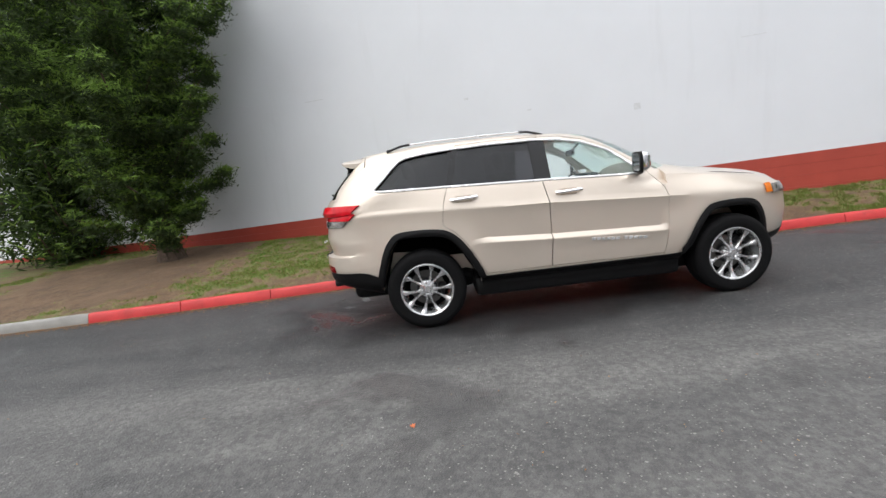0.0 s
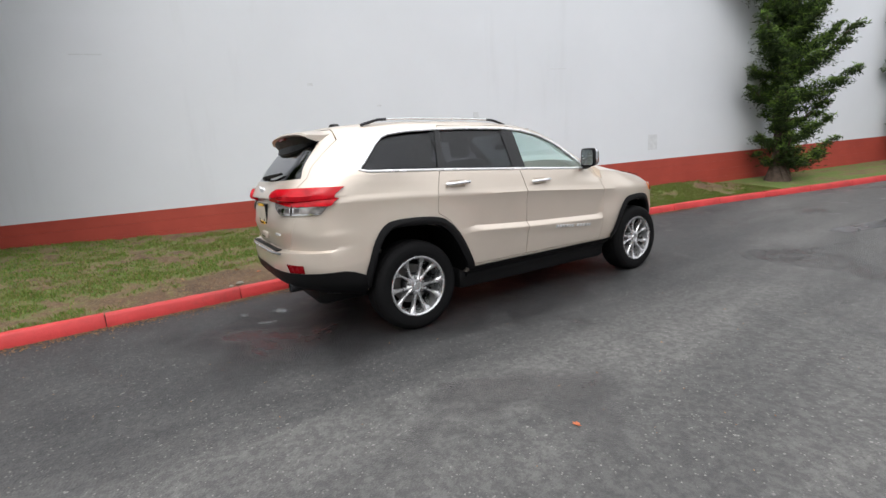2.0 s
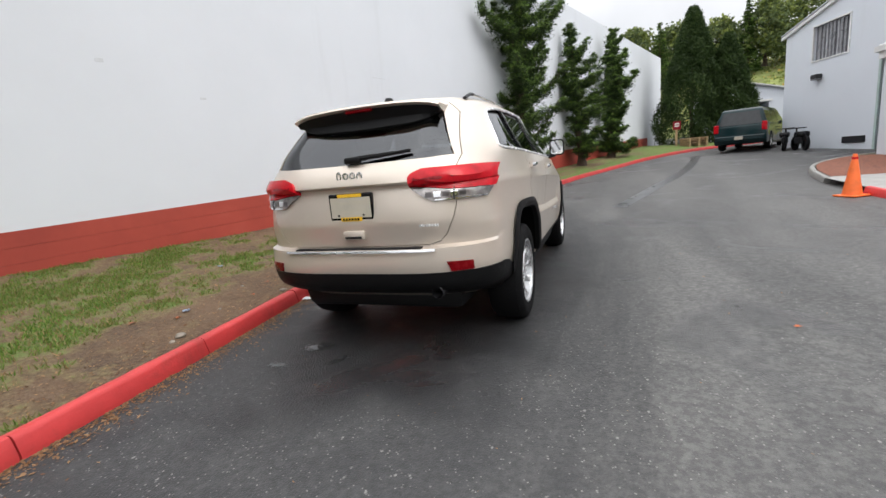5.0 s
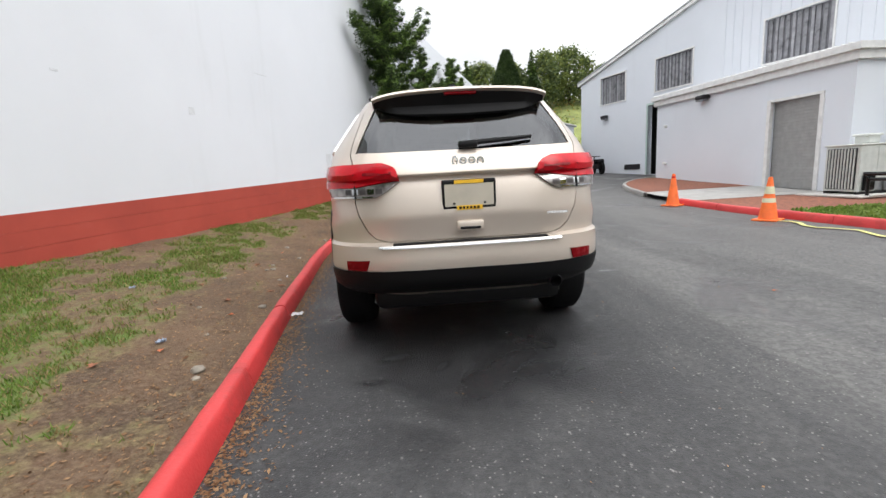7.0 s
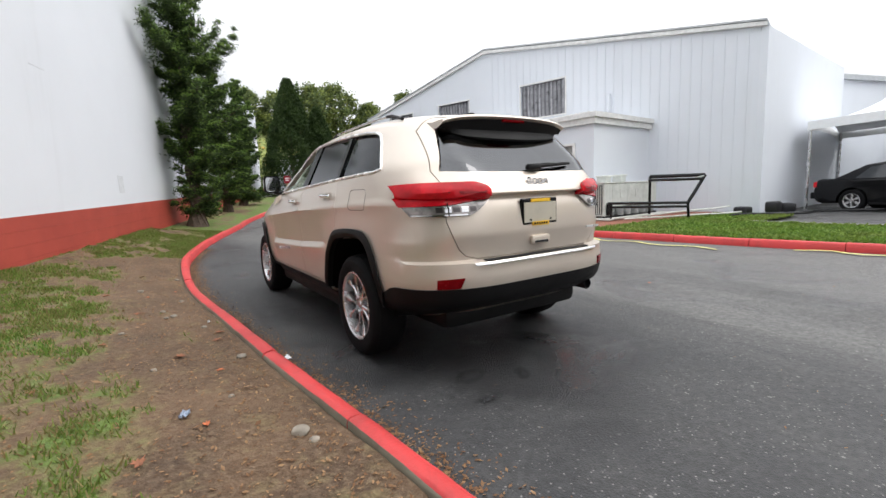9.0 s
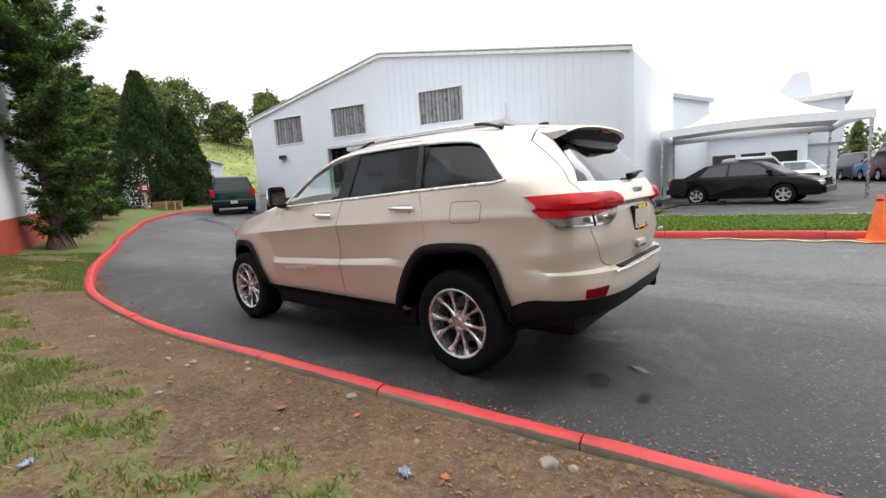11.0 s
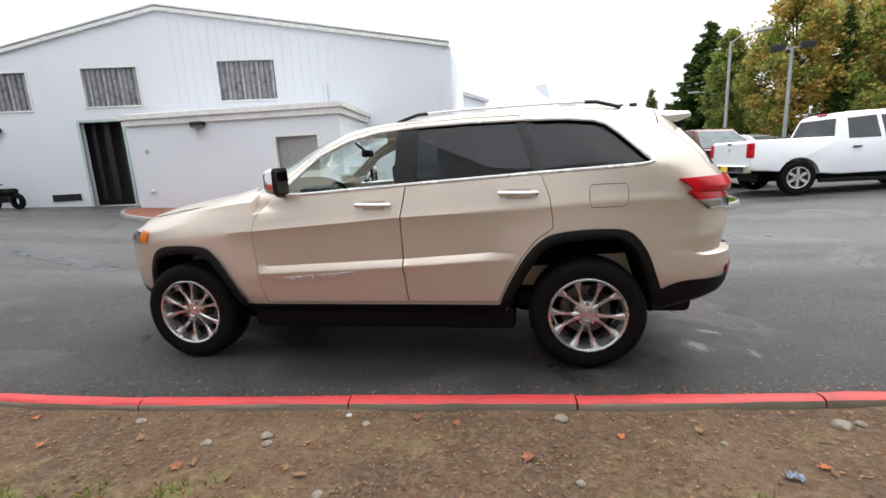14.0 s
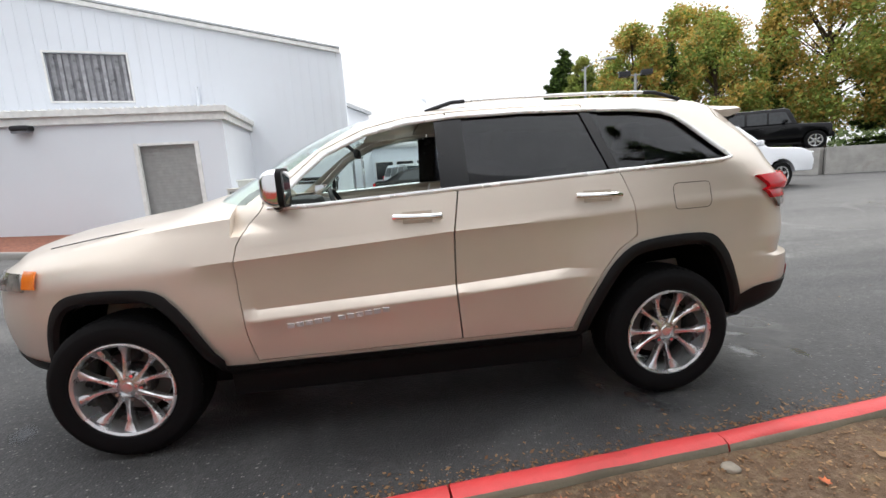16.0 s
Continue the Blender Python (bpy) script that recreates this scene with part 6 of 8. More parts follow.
def broadleaf(name, x, y, z, h, r, seed, mat, mat2, share, label, count=9000, size=0.28, tall=1.0, group="trees beyond the lot"):
    rs = np.random.default_rng(seed)
    tree = thing(name, pose(x, y, z), label, "tree", group)
    part("trunk", trunk_mesh(h * 0.75, 0.10 + h * 0.02), M["bark"], tree)
    limb = bmesh.new()
    blobs = []
    for k in range(150):
        u = rs.random()
        zz = h * (0.16 + 0.80 * u)
        rr = r * math.sin(math.pi * min(0.98, 0.22 + 0.74 * u)) ** 0.7
        a = rs.random() * 6.283
        d = rr * (0.30 + 0.72 * rs.random() ** 0.6)
        p = Vector((math.cos(a) * d, math.sin(a) * d, zz))
        blobs.append((p, r * (0.14 + 0.17 * rs.random())))
        if k % 3 == 0:
            cone(limb, 0.05, 0.015, (0, 0, zz * 0.7), p, 5)
    part("limb", limb, M["bark"], tree)["kind"] = "stuff"
    i = rs.integers(0, len(blobs), count)
    C = np.array([blobs[k][0] for k in i])
    S = np.array([blobs[k][1] for k in i])[:, None]
    dirs = rs.normal(0, 1, (count, 3))
    dirs /= np.linalg.norm(dirs, axis=1)[:, None]
    hue = np.array([rs.random() < share for _ in blobs])[i] ^ (rs.random(count) < 0.18)
    C = C + dirs * S * (0.25 + 0.95 * rs.random((count, 1)) ** 0.7) * np.array([1.0, 1.0, 0.95 * tall])
    part("crown", leaf_mesh("crown", leaves(C, 0.05, size, up=-0.1, squash=0.7, long=1.3), mat, share, mat2, hue), None, tree)["kind"] = "stuff"
    return tree


def narrow_fir(x, y, z, h, r, seed, label, count=9000, size=0.26, arms=11, droop=0.28, group="trees beyond the lot"):
    """A pointed conifer of drooping boughs with a ragged outline."""
    rs = np.random.default_rng(seed)
    tree = thing("spruce", pose(x, y, z), label, "tree", group)
    part("trunk", trunk_mesh(h, 0.14 + h * 0.01), M["bark"], tree)
    n_b = int(h * arms)
    u = (np.arange(n_b) + rs.random(n_b)) / n_b
    a = rs.random(n_b) * 6.283
    ln = r * (1.02 - u) ** 0.85 * (0.62 + 0.55 * rs.random(n_b)) + 0.12
    w = ln ** 1.3
    k = rs.choice(n_b, count, p=w / w.sum())
    t = rs.random(count) ** 0.65
    side = rs.normal(0, 0.13, count) * ln[k] * (1.1 - t) + rs.normal(0, 0.05, count)
    C = np.stack([np.cos(a[k]) * ln[k] * t - np.sin(a[k]) * side, np.sin(a[k]) * ln[k] * t + np.cos(a[k]) * side, h * (0.05 + 0.95 * u[k]) - droop * ln[k] * t + 0.16 * ln[k] * t ** 3 - np.abs(rs.normal(0, 0.05, count)) * ln[k]], 1)
    part("crown", leaf_mesh("crown", leaves(C, 0.03, size, up=-0.1, squash=0.45, long=2.3, wide=0.26), M["fir"], 0.35, M["fir_lit"]), None, tree)["kind"] = "stuff"
    return tree


# beyond the upper lot
narrow_fir(36, -14.2, 0.6, 10.4, 4.4, 31, "very tall dark spruce behind the car lot", 80000, 0.18, 22)
broadleaf("maple", 31.0, -13.6, 0.9, 8.2, 1.5, 32, M["maple_green"], M["hill_green"], 0.4, "light green leafed tree beside the dark spruce", 15000, 0.14)
narrow_fir(25.2, -17.1, 0.9, 7.6, 0.8, 33, "narrow dark green conifer between the maples", 18000, 0.10, 16)
broadleaf("maple", 27.5, -15.8, 0.9, 9.3, 2.6, 34, M["maple_gold"], M["maple_green"], 0.45, "maple turning gold and orange in autumn", 34000, 0.14)
broadleaf("maple", 24.0, -19.3, 0.9, 8.7, 2.6, 35, M["maple_green"], M["maple_gold"], 0.2, "light green leafy maple beyond the upper lot", 32000, 0.13)
narrow_fir(24.6, -23.7, 0.9, 12.0, 1.3, 36, "tall narrow dark conifer behind the maples", 30000, 0.10, 18)
broadleaf("maple", 23.0, -26.0, 0.9, 12.5, 4.0, 37, M["maple_green"], M["maple_gold"], 0.4, "broad maple with green and rusty leaves", 36000, 0.16)
narrow_fir(20.5, -28.5, 0.9, 12.5, 2.4, 38, "dark conifer at the edge of the maples", 28000, 0.13)
broadleaf("maple", 17.5, -29.0, 0.9, 11.0, 4.0, 39, M["maple_green"], M["maple_gold"], 0.35, "spreading green and rust maple", 26000, 0.16)
broadleaf("maple", 31.5, -22.5, 0.9, 12.0, 3.8, 40, M["maple_gold"], M["maple_green"], 0.5, "large golden maple at the back", 22000, 0.18)
for k, (x, y, h) in enumerate(((41, -7.9, 5.6), (47, -4.9, 4.3), (38, -10.6, 6.4), (56, -8, 6))):
    broadleaf("young_tree", x, y, 0.3, h, 0.55, 50 + k, M["far_green"], M["maple_green"], 0.4, "slender young street tree in the car lot", 5000, 0.11, 1.6)


def make_hill():
    """Scrub-covered slope behind the warehouse."""
    bm = bmesh.new()
    rows = []
    for i in range(26):
        yv = 44 + i * 2.6
        rows.append([bm.verts.new((xv, yv, 0.9 + 12.0 * smooth(yv, 44, 84) * (0.35 + 0.65 * smooth(xv, -26, 10)) + 0.8 * noise.noise((xv * 0.09, yv * 0.09, 4)))) for xv in range(-40, 96, 3)])
    grid_faces(bm, rows)
    tagged(part("hill", bm, M["hill_ground"]), "grassy scrub hillside behind the warehouse", "hill", kind="structure")
    rs = np.random.default_rng(61)
    n = 42000
    yv = 44 + 40 * rs.random(n)
    xv = -30 + 110 * rs.random(n)
    zv = np.array([0.9 + 12.0 * smooth(b, 44, 84) * (0.35 + 0.65 * smooth(a, -26, 10)) for a, b in zip(xv, yv)])
    hump = np.array([max(0.0, noise.noise((a * 0.25, b * 0.25, 9))) for a, b in zip(xv, yv)])
    C = np.stack([xv, yv, zv + hump * 2.6 * rs.random(n)], 1)
    tagged(part("scrub", leaf_mesh("scrub", leaves(C, 0.22, 0.24, up=0.4, squash=0.8, long=1.4), M["hill_green"], 0.25, M["maple_gold"]), None), "yellow-green bushes and scrub on the hillside", "bushes", kind="stuff")


M["hill_ground"] = plain("hill_ground", (0.22, 0.25, 0.08), 0.95, vary=0.4, scale=0.5, bump=0.6, bscale=6)
make_hill()
for k, (x, y, h, r) in enumerate(((22, 72, 8.5, 3.6), (27, 74, 9.5, 4.2), (17, 74, 7.5, 3.0), (33, 73, 6.5, 3.2), (38, 68, 8, 3.0), (12, 76, 8, 4.0), (6, 74, 8, 3.6), (45, 74, 8, 4), (0, 72, 8.5, 3.8), (53, 76, 9, 4))):
    broadleaf("hill_tree", x, y, 10.6, h, r, 70 + k, M["far_green"], M["hill_green"], 0.35, "rounded grey-green tree on the hill crest", 6500, 0.32, group="trees on the hill")
narrow_fir(19.5, 70, 9.8, 9.5, 1.5, 90, "thin ragged fir on the hill crest", 9000, 0.18, group="trees on the hill")
narrow_fir(8.5, 66, 8.6, 8.5, 2.0, 91, "pointed fir on the hillside", 10000, 0.18, group="trees on the hill")


def far_woods():
    """A low line of woods closing the view all round."""
    rs = np.random.default_rng(95)
    n = 42000
    a = rs.random(n) * 2 * math.pi
    d = 120 + 40 * rs.random(n)
    top = np.array([7 + 5 * noise.noise((math.cos(t) * 9, math.sin(t) * 9, 1)) + 3 * noise.noise((math.cos(t) * 31, math.sin(t) * 31, 2)) for t in a])
    C = np.stack([np.cos(a) * d, np.sin(a) * d, rs.random(n) * top], 1)
    tagged(part("far_woods", leaf_mesh("far_woods", leaves(C, 0.5, 0.9, up=0.2, squash=0.8, long=1.2), M["far_green"], 0.3, M["fir"]), None), "distant grey-green line of woods", "woods", kind="stuff")


far_woods()


def verge_grass():
    """Blades on the turf of the verge, close and short, and on the island."""
    rs = np.random.default_rng(101)
    C, n = [], 0
    for _ in range(430000):
        y = -9.5 + 20 * rs.random()
        x = kerb_x(y) - 0.14 - rs.random() ** 1.1 * (kerb_x(y) - 0.14 - wall_x(y))
        if turf_amount(x, y) > 0.29 + 0.58 * rs.random():
            C.append((x, y, verge_z(x, y)))
        if len(C) > 130000:
            break
    C = np.array(C)
    n = len(C)
    d = np.stack([rs.normal(0, 0.55, n), rs.normal(0, 0.55, n), np.ones(n)], 1)
    d /= np.linalg.norm(d, axis=1)[:, None]
    L = (0.015 + 0.030 * rs.random(n))[:, None]
    s = np.stack([rs.normal(0, 1, n), rs.normal(0, 1, n), np.zeros(n)], 1)
    s /= np.linalg.norm(s, axis=1)[:, None]
    v = np.empty((n, 4, 3))
    v[:, 0] = C - s * 0.0045
    v[:, 1] = C + s * 0.0045
    v[:, 2] = C + d * L + s * 0.0015
    v[:, 3] = C + d * L - s * 0.0015
    tagged(part("grass", leaf_mesh("grass", v.reshape(-1, 3), M["grass"], 0.27, M["straw"]), None), "short patchy green grass on the verge", "grass", kind="stuff")
    C = []
    for _ in range(26000):
        y = -4.4 + 8.0 * rs.random()
        a, b = island_front(y) + 0.16, min(island_back(y), 12.0)
        if y < -3.6 and a > 8:
            continue
        x = a + (b - a) * rs.random()
        C.append((x, y, ground_z(island_front(y), y) + 0.11))
    C = np.array(C)
    n = len(C)
    v = leaves(C + np.array([0, 0, 0.02]), 0.01, 0.05, up=1.2, squash=0.4, long=1.5)
    tagged(part("island_grass", leaf_mesh("island_grass", v, M["grass"]), None), "green mown grass on the island", "grass", kind="stuff")


verge_grass()


def scatter_litter():
    """Dry leaves and needles: drifts along the gutter, specks over the soil."""
    rs = np.random.default_rng(111)
    C, S = [], []
    for _ in range(11000):
        y = -6 + 14 * rs.random()
        off = abs(rs.normal(0, 0.05 + 0.09 * rs.random()))
        x = kerb_x(y) + 0.015 + off
        C.append((x, y, ground_z(x, y) + 0.006))
        S.append(0.005 + 0.011 * rs.random())
    for _ in range(26000):
        y = -5 + 12 * rs.random()
        x = kerb_x(y) - 0.16 - rs.random() ** 1.4 * min(2.6, kerb_x(y) - wall_x(y) - 0.3)
        C.append((x, y, verge_z(x, y) + 0.008))
        S.append(0.003 + 0.012 * rs.random() ** 2)
    for _ in range(70):
        y = -4 + 10 * rs.random()
        x = kerb_x(y) - 0.16 - rs.random() * 2.2
        C.append((x, y, verge_z(x, y) + 0.014))
        S.append(0.018 + 0.02 * rs.random())
    for _ in range(260):
        x, y = -1.0 + 6 * rs.random(), -4.5 + 7 * rs.random()
        if x < kerb_x(y) + 0.1:
            continue
        C.append((x, y, ground_z(x, y) + 0.006))
        S.append(0.004 + 0.006 * rs.random())
    C, S = np.array(C), np.array(S)
    n = len(C)
    a = rs.random(n) * 6.283
    d = np.stack([np.cos(a), np.sin(a), 0.25 * rs.normal(0, 1, n)], 1)
    s = np.stack([-np.sin(a), np.cos(a), 0.25 * rs.normal(0, 1, n)], 1)
    v = np.empty((n, 4, 3))
    v[:, 0] = C - d * S[:, None]
    v[:, 1] = C + s * S[:, None] * 0.5
    v[:, 2] = C + d * S[:, None]
    v[:, 3] = C - s * S[:, None] * 0.5
    tagged(part("leaf_litter", leaf_mesh("leaf_litter", v.reshape(-1, 3), M["litter"]), None), "dry brown and orange leaf litter along the kerb", "leaves", kind="stuff")


scatter_litter()


def fallen_leaf(x, y, z, size, turn, mat, label):
    """A single curled lobed leaf."""
    bm = bmesh.new()
    c = bm.verts.new((0, 0, 0.0))
    ringv = []
    for k in range(14):
        a = 2 * math.pi * k / 14
        r = size * (1.0 if k % 2 == 0 else 0.55) * (1 + 0.15 * math.sin(k * 2.3))
        ringv.append(bm.verts.new((r * math.cos(a), r * math.sin(a) * 0.75, 0.35 * r * abs(math.sin(a)))))
    for k in range(14):
        bm.faces.new((c, ringv[k], ringv[(k + 1) % 14]))
    ext = bmesh.ops.extrude_face_region(bm, geom=bm.faces[:])
    for v in [g for g in ext["geom"] if isinstance(g, bmesh.types.BMVert)]:
        v.co.z += 0.0015
    return tagged(part("fallen_leaf", bm, mat, m=pose(x, y, z, 0, 0, turn)), label, "leaf", "fallen leaves")


M["leaf_orange"] = plain("leaf_orange", (0.52, 0.14, 0.05), 0.7, vary=0.3, scale=40)
M["leaf_brown"] = plain("leaf_brown", (0.26, 0.10, 0.05), 0.8, vary=0.3, scale=40)
fallen_leaf(2.655, -0.107, ground_z(2.65, -0.1) + 0.004, 0.025, 20, M["leaf_orange"], "bright orange curled leaf on the asphalt")
for k, (x, y) in enumerate(((-1.85, -0.02), (-1.78, 0.75), (-2.26, -0.97), (-2.23, 2.7), (-1.74, 0.96), (-2.3, 1.9), (-2.0, -0.75), (-2.5, 0.9), (-2.6, 2.9), (-1.95, 3.1), (-2.75, 0.1), (-2.05, 0.4))):
    fallen_leaf(x, y, verge_z(x, y) + 0.008, 0.026 + 0.008 * (k % 3), 47 * k, M["leaf_orange"] if k % 3 == 0 else M["leaf_brown"], "curled brown fallen leaf on the soil")


def pebble(x, y, r, seed):
    bm = bmesh.new()
    r *= 0.75
    bmesh.ops.create_icosphere(bm, subdivisions=3, radius=r)
    for v in bm.verts:
        v.co *= 1 + 0.25 * noise.noise(v.co / r * 1.1 + Vector((seed, 0, 0)))
        v.co.z *= 0.55
    return tagged(part("stone", bm, M["stone"], m=pose(x, y, verge_z(x, y) + r * 0.2, 0, 0, seed * 50)), "rounded pale stone lying on the soil", "stone", "stones on the verge")


for k, (x, y, r) in enumerate(((-1.93, 2.44, 0.035), (-2.03, 1.64, 0.04), (-2.09, 1.60, 0.03), (-1.69, 0.23, 0.045), (-1.64, -1.03, 0.055), (-1.83, 1.21, 0.03), (-2.11, 1.9, 0.035), (-1.61, -1.13, 0.03), (-2.2, 0.2, 0.025), (-2.4, 1.2, 0.03), (-2.3, 3.2, 0.045), (-1.9, 4.0, 0.04), (-1.85, -0.45, 0.022))):
    pebble(x, y, r, k + 1)

# ---- vehicles and other things across the drive ----
def flank_solid(poly, wide, bevel=0.05):
    """A solid whose side view is poly and whose half width at height z is wide(z)."""
    bm = bmesh.new()
    a = [bm.verts.new((wide(z), y, z)) for y, z in poly]
    b = [bm.verts.new((-wide(z), y, z)) for y, z in poly]
    n = len(poly)
    bm.faces.new(a)
    bm.faces.new(b[::-1])
    for k in range(n):
        bm.faces.new((a[k], a[(k + 1) % n], b[(k + 1) % n], b[k]))
    bmesh.ops.recalc_face_normals(bm, faces=bm.faces[:])
    bmesh.ops.bevel(bm, geom=bm.edges[:], offset=bevel, segments=3, affect="EDGES", profile=0.5, clamp_overlap=True)
    return bm


def side_plate(poly, wide, s, off, thick=0.012):
    bm = bmesh.new()
    a = [bm.verts.new((s * (wide(z) + off), y, z)) for y, z in poly]
    b = [bm.verts.new((s * (wide(z) + off - thick), y, z)) for y, z in poly]
    n = len(poly)
    bm.faces.new(a)
    bm.faces.new(b[::-1])
    for k in range(n):
        bm.faces.new((a[k], a[(k + 1) % n], b[(k + 1) % n], b[k]))
    bmesh.ops.recalc_face_normals(bm, faces=bm.faces[:])
    return bm


def cross_plate(p, q, wide, shrink, off, side):
    """A screen between two points of the cabin's outline, moved outwards."""
    d = Vector((q[0] - p[0], q[1] - p[1])).normalized()
    n = Vector((-d.y, d.x)) * side
    bm = bmesh.new()
    rows = []
    for (y, z), t in ((p, 0.10), (q, 0.90)):
        yy, zz = p[0] + (q[0] - p[0]) * t + n.x * off, p[1] + (q[1] - p[1]) * t + n.y * off
        rows.append([(x, yy, zz) for x in (-wide(zz) * shrink, wide(zz) * shrink)])
    v = [bm.verts.new(rows[0][0]), bm.verts.new(rows[0][1]), bm.verts.new(rows[1][1]), bm.verts.new(rows[1][0])]
    bm.faces.new(v)
    r = bmesh.ops.extrude_face_region(bm, geom=bm.faces[:])
    for g in r["geom"]:
        if isinstance(g, bmesh.types.BMVert):
            g.co += Vector((0, n.x, n.y)) * 0.012
    bmesh.ops.recalc_face_normals(bm, faces=bm.faces[:])
    return bm


SIMPLE = {}


def simple_wheel(parent, x, y, r, s, rim_mat):
    key = (round(r, 3), rim_mat.name)
    if key not in SIMPLE:
        t = mesh_from("tyre", lathe(bmesh.new(), [(r * 0.62, -0.10), (r * 0.9, -0.115), (r, -0.08), (r, 0.08), (r * 0.9, 0.115), (r * 0.66, 0.108), (r * 0.62, 0.07)], 32), M["rubber"])
        w = mesh_from("rim", lathe(bmesh.new(), [(r * 0.62, 0.07), (r * 0.66, 0.10), (r * 0.60, 0.10), (r * 0.56, 0.03), (0.0, 0.02)], 32), M["dark_metal"])
        sp = bmesh.new()
        for k in range(6):
            m = Matrix.Rotation(2 * math.pi * k / 6, 4, "Z") @ Matrix.Translation((r * 0.34, 0, 0.06))
            bmesh.ops.create_cube(sp, size=1.0, matrix=m @ Matrix.Diagonal((r * 0.56, r * 0.17, 0.05, 1)))
        cone(sp, r * 0.16, r * 0.13, (0, 0, 0.03), (0, 0, 0.095), 12)
        lathe(sp, [(r * 0.655, 0.098), (r * 0.66, 0.104), (r * 0.58, 0.10), (r * 0.57, 0.09)], 32)
        SIMPLE[key] = (t, w, mesh_from("spokes", sp, rim_mat))
    t, w, sp = SIMPLE[key]
    m = Matrix.Translation((s * x, y, r)) @ Matrix.Rotation(s * math.pi / 2, 4, "Y")
    hub = part("wheel", w, None, parent, m=m)
    part("tyre", t, None, hub)
    part("spokes", sp, None, hub)
    return hub


def vehicle(name, m, label, spec, paint, group="parked cars"):
    """A parked vehicle facing local +y, built from its outlines."""
    car = thing(name, m, label, "car", group)
    hw = spec["w"] / 2
    belt_z = spec["belt"]

    def wide(z):
        if z < belt_z:
            return hw * (1 - 0.05 * ((belt_z - z) / belt_z) ** 2 - 0.03 * clamp((z - belt_z * 0.75) / (belt_z * 0.25)))
        return hw * (0.965 - spec.get("tumble", 0.30) * (z - belt_z) / 0.6)
    r = spec["r"]
    key = repr(spec["body"])
    if key not in SIMPLE:
        body = flank_solid(spec["body"], wide, 0.06)
        for y in spec["hubs"]:
            for s in (1, -1):
                cut = cone(bmesh.new(), r * 1.17, r * 1.17, (s * hw * 0.62, y, r * 1.02), (s * (hw + 0.3), y, r * 1.02), 28)
                body = boolean(body, cut, "DIFFERENCE")
        SIMPLE[key] = mesh_from("body", body, [])
    shell = SIMPLE[key].copy()
    shell.materials.append(paint)
    part("body", shell, None, car)
    part("cabin", flank_solid(spec["cab"], wide, 0.05), paint, car)
    for poly in spec["panes"]:
        for s in (1, -1):
            part("side_window", side_plate(poly, wide, s, 0.004), M["glass_block"], car)
    c = spec["cab"]
    part("rear_window", cross_plate(c[0], c[1], wide, 0.84, -0.002, -1 if spec.get("flip") else 1), M["glass_block"], car)
    part("windscreen", cross_plate(c[-2], c[-1], wide, 0.86, -0.002, 1), M["glass_screen"], car)
    y0, y1 = min(p[0] for p in spec["body"]), max(p[0] for p in spec["body"])
    for s in (1, -1):
        a, b, lo, hi = spec["tail"]
        part("tail_lamp", boxed(s * hw * a, y0 - 0.012, lo, s * hw * b, y0 + 0.10, hi, bevel=0.02), M["lamp_red"], car)
        a, b, lo, hi = spec["head"]
        part("head_lamp", boxed(s * hw * a, y1 - 0.16, lo, s * hw * b, y1 + 0.012, hi, bevel=0.03), M["lamp_bright"], car)
        zb = belt_z + 0.06
        part("door_mirror", boxed(s * hw * 0.97, c[-1][0] - 0.55, zb, s * (hw * 0.97 + 0.2), c[-1][0] - 0.42, zb + 0.16, bevel=0.03), paint, car)
        for hy in spec["handles"]:
            part("door_handle", boxed(s * (wide(belt_z - 0.14) - 0.01), hy - 0.09, belt_z - 0.15, s * (wide(belt_z - 0.14) + 0.03), hy + 0.09, belt_z - 0.12, bevel=0.008), M["dark_metal"], car)
        part("sill", boxed(s * hw * 0.86, spec["hubs"][0] + r * 1.25, 0.22 * r / 0.34, s * hw * 0.965, spec["hubs"][1] - r * 1.25, 0.30 * r / 0.34, bevel=0.01), M["black_plastic"], car)
    bz = spec["bumper"]
    part("rear_bumper", boxed(-hw * 0.93, y0 - 0.10, bz, hw * 0.93, y0 + 0.1, bz + 0.2, bevel=0.03), spec.get("bump_mat", paint), car)
    part("front_bumper", boxed(-hw * 0.93, y1 - 0.1, bz - 0.05, hw * 0.93, y1 + 0.08, bz + 0.17, bevel=0.03), spec.get("bump_mat", paint), car)
    part("grille", boxed(-hw * 0.5, y1 - 0.04, bz + 0.2, hw * 0.5, y1 + 0.015, bz + 0.42, bevel=0.02), M["gloss_black"], car)
    pl = part("plate", boxed(-0.15, y0 - 0.115, bz + 0.03, 0.15, y0 - 0.09, bz + 0.17), spec.get("plate", M["plate"]), car)
    part("underside", boxed(-hw * 0.45, y0 + 0.5, r * 0.75, hw * 0.45, y1 - 0.5, r * 1.25), M["black_plastic"], car)
    for y in spec["hubs"]:
        for s in (1, -1):
            simple_wheel(car, hw - 0.13, y, r, s, M["rim_bright"])
    for nm, mt, dims in spec.get("extra", []):
        part(nm, boxed(*dims, bevel=0.015), mt if mt else paint, car)
    return car


M["glass_block"] = plain("dark_car_glass", (0.02, 0.023, 0.026), 0.06, vary=0.2)
M["glass_screen"] = plain("pale_car_glass", (0.10, 0.13, 0.135), 0.05, vary=0.3)
M["lamp_bright"] = plain("head_lamp_glass", (0.6, 0.6, 0.6), 0.12, 0.3)
M["rim_bright"] = plain("bright_rim", (0.62, 0.62, 0.63), 0.25, 0.85)
M["white_paint"] = car_paint("white_paint", (0.78, 0.80, 0.84), 0.0, 0.35, 0.6, 0.03)
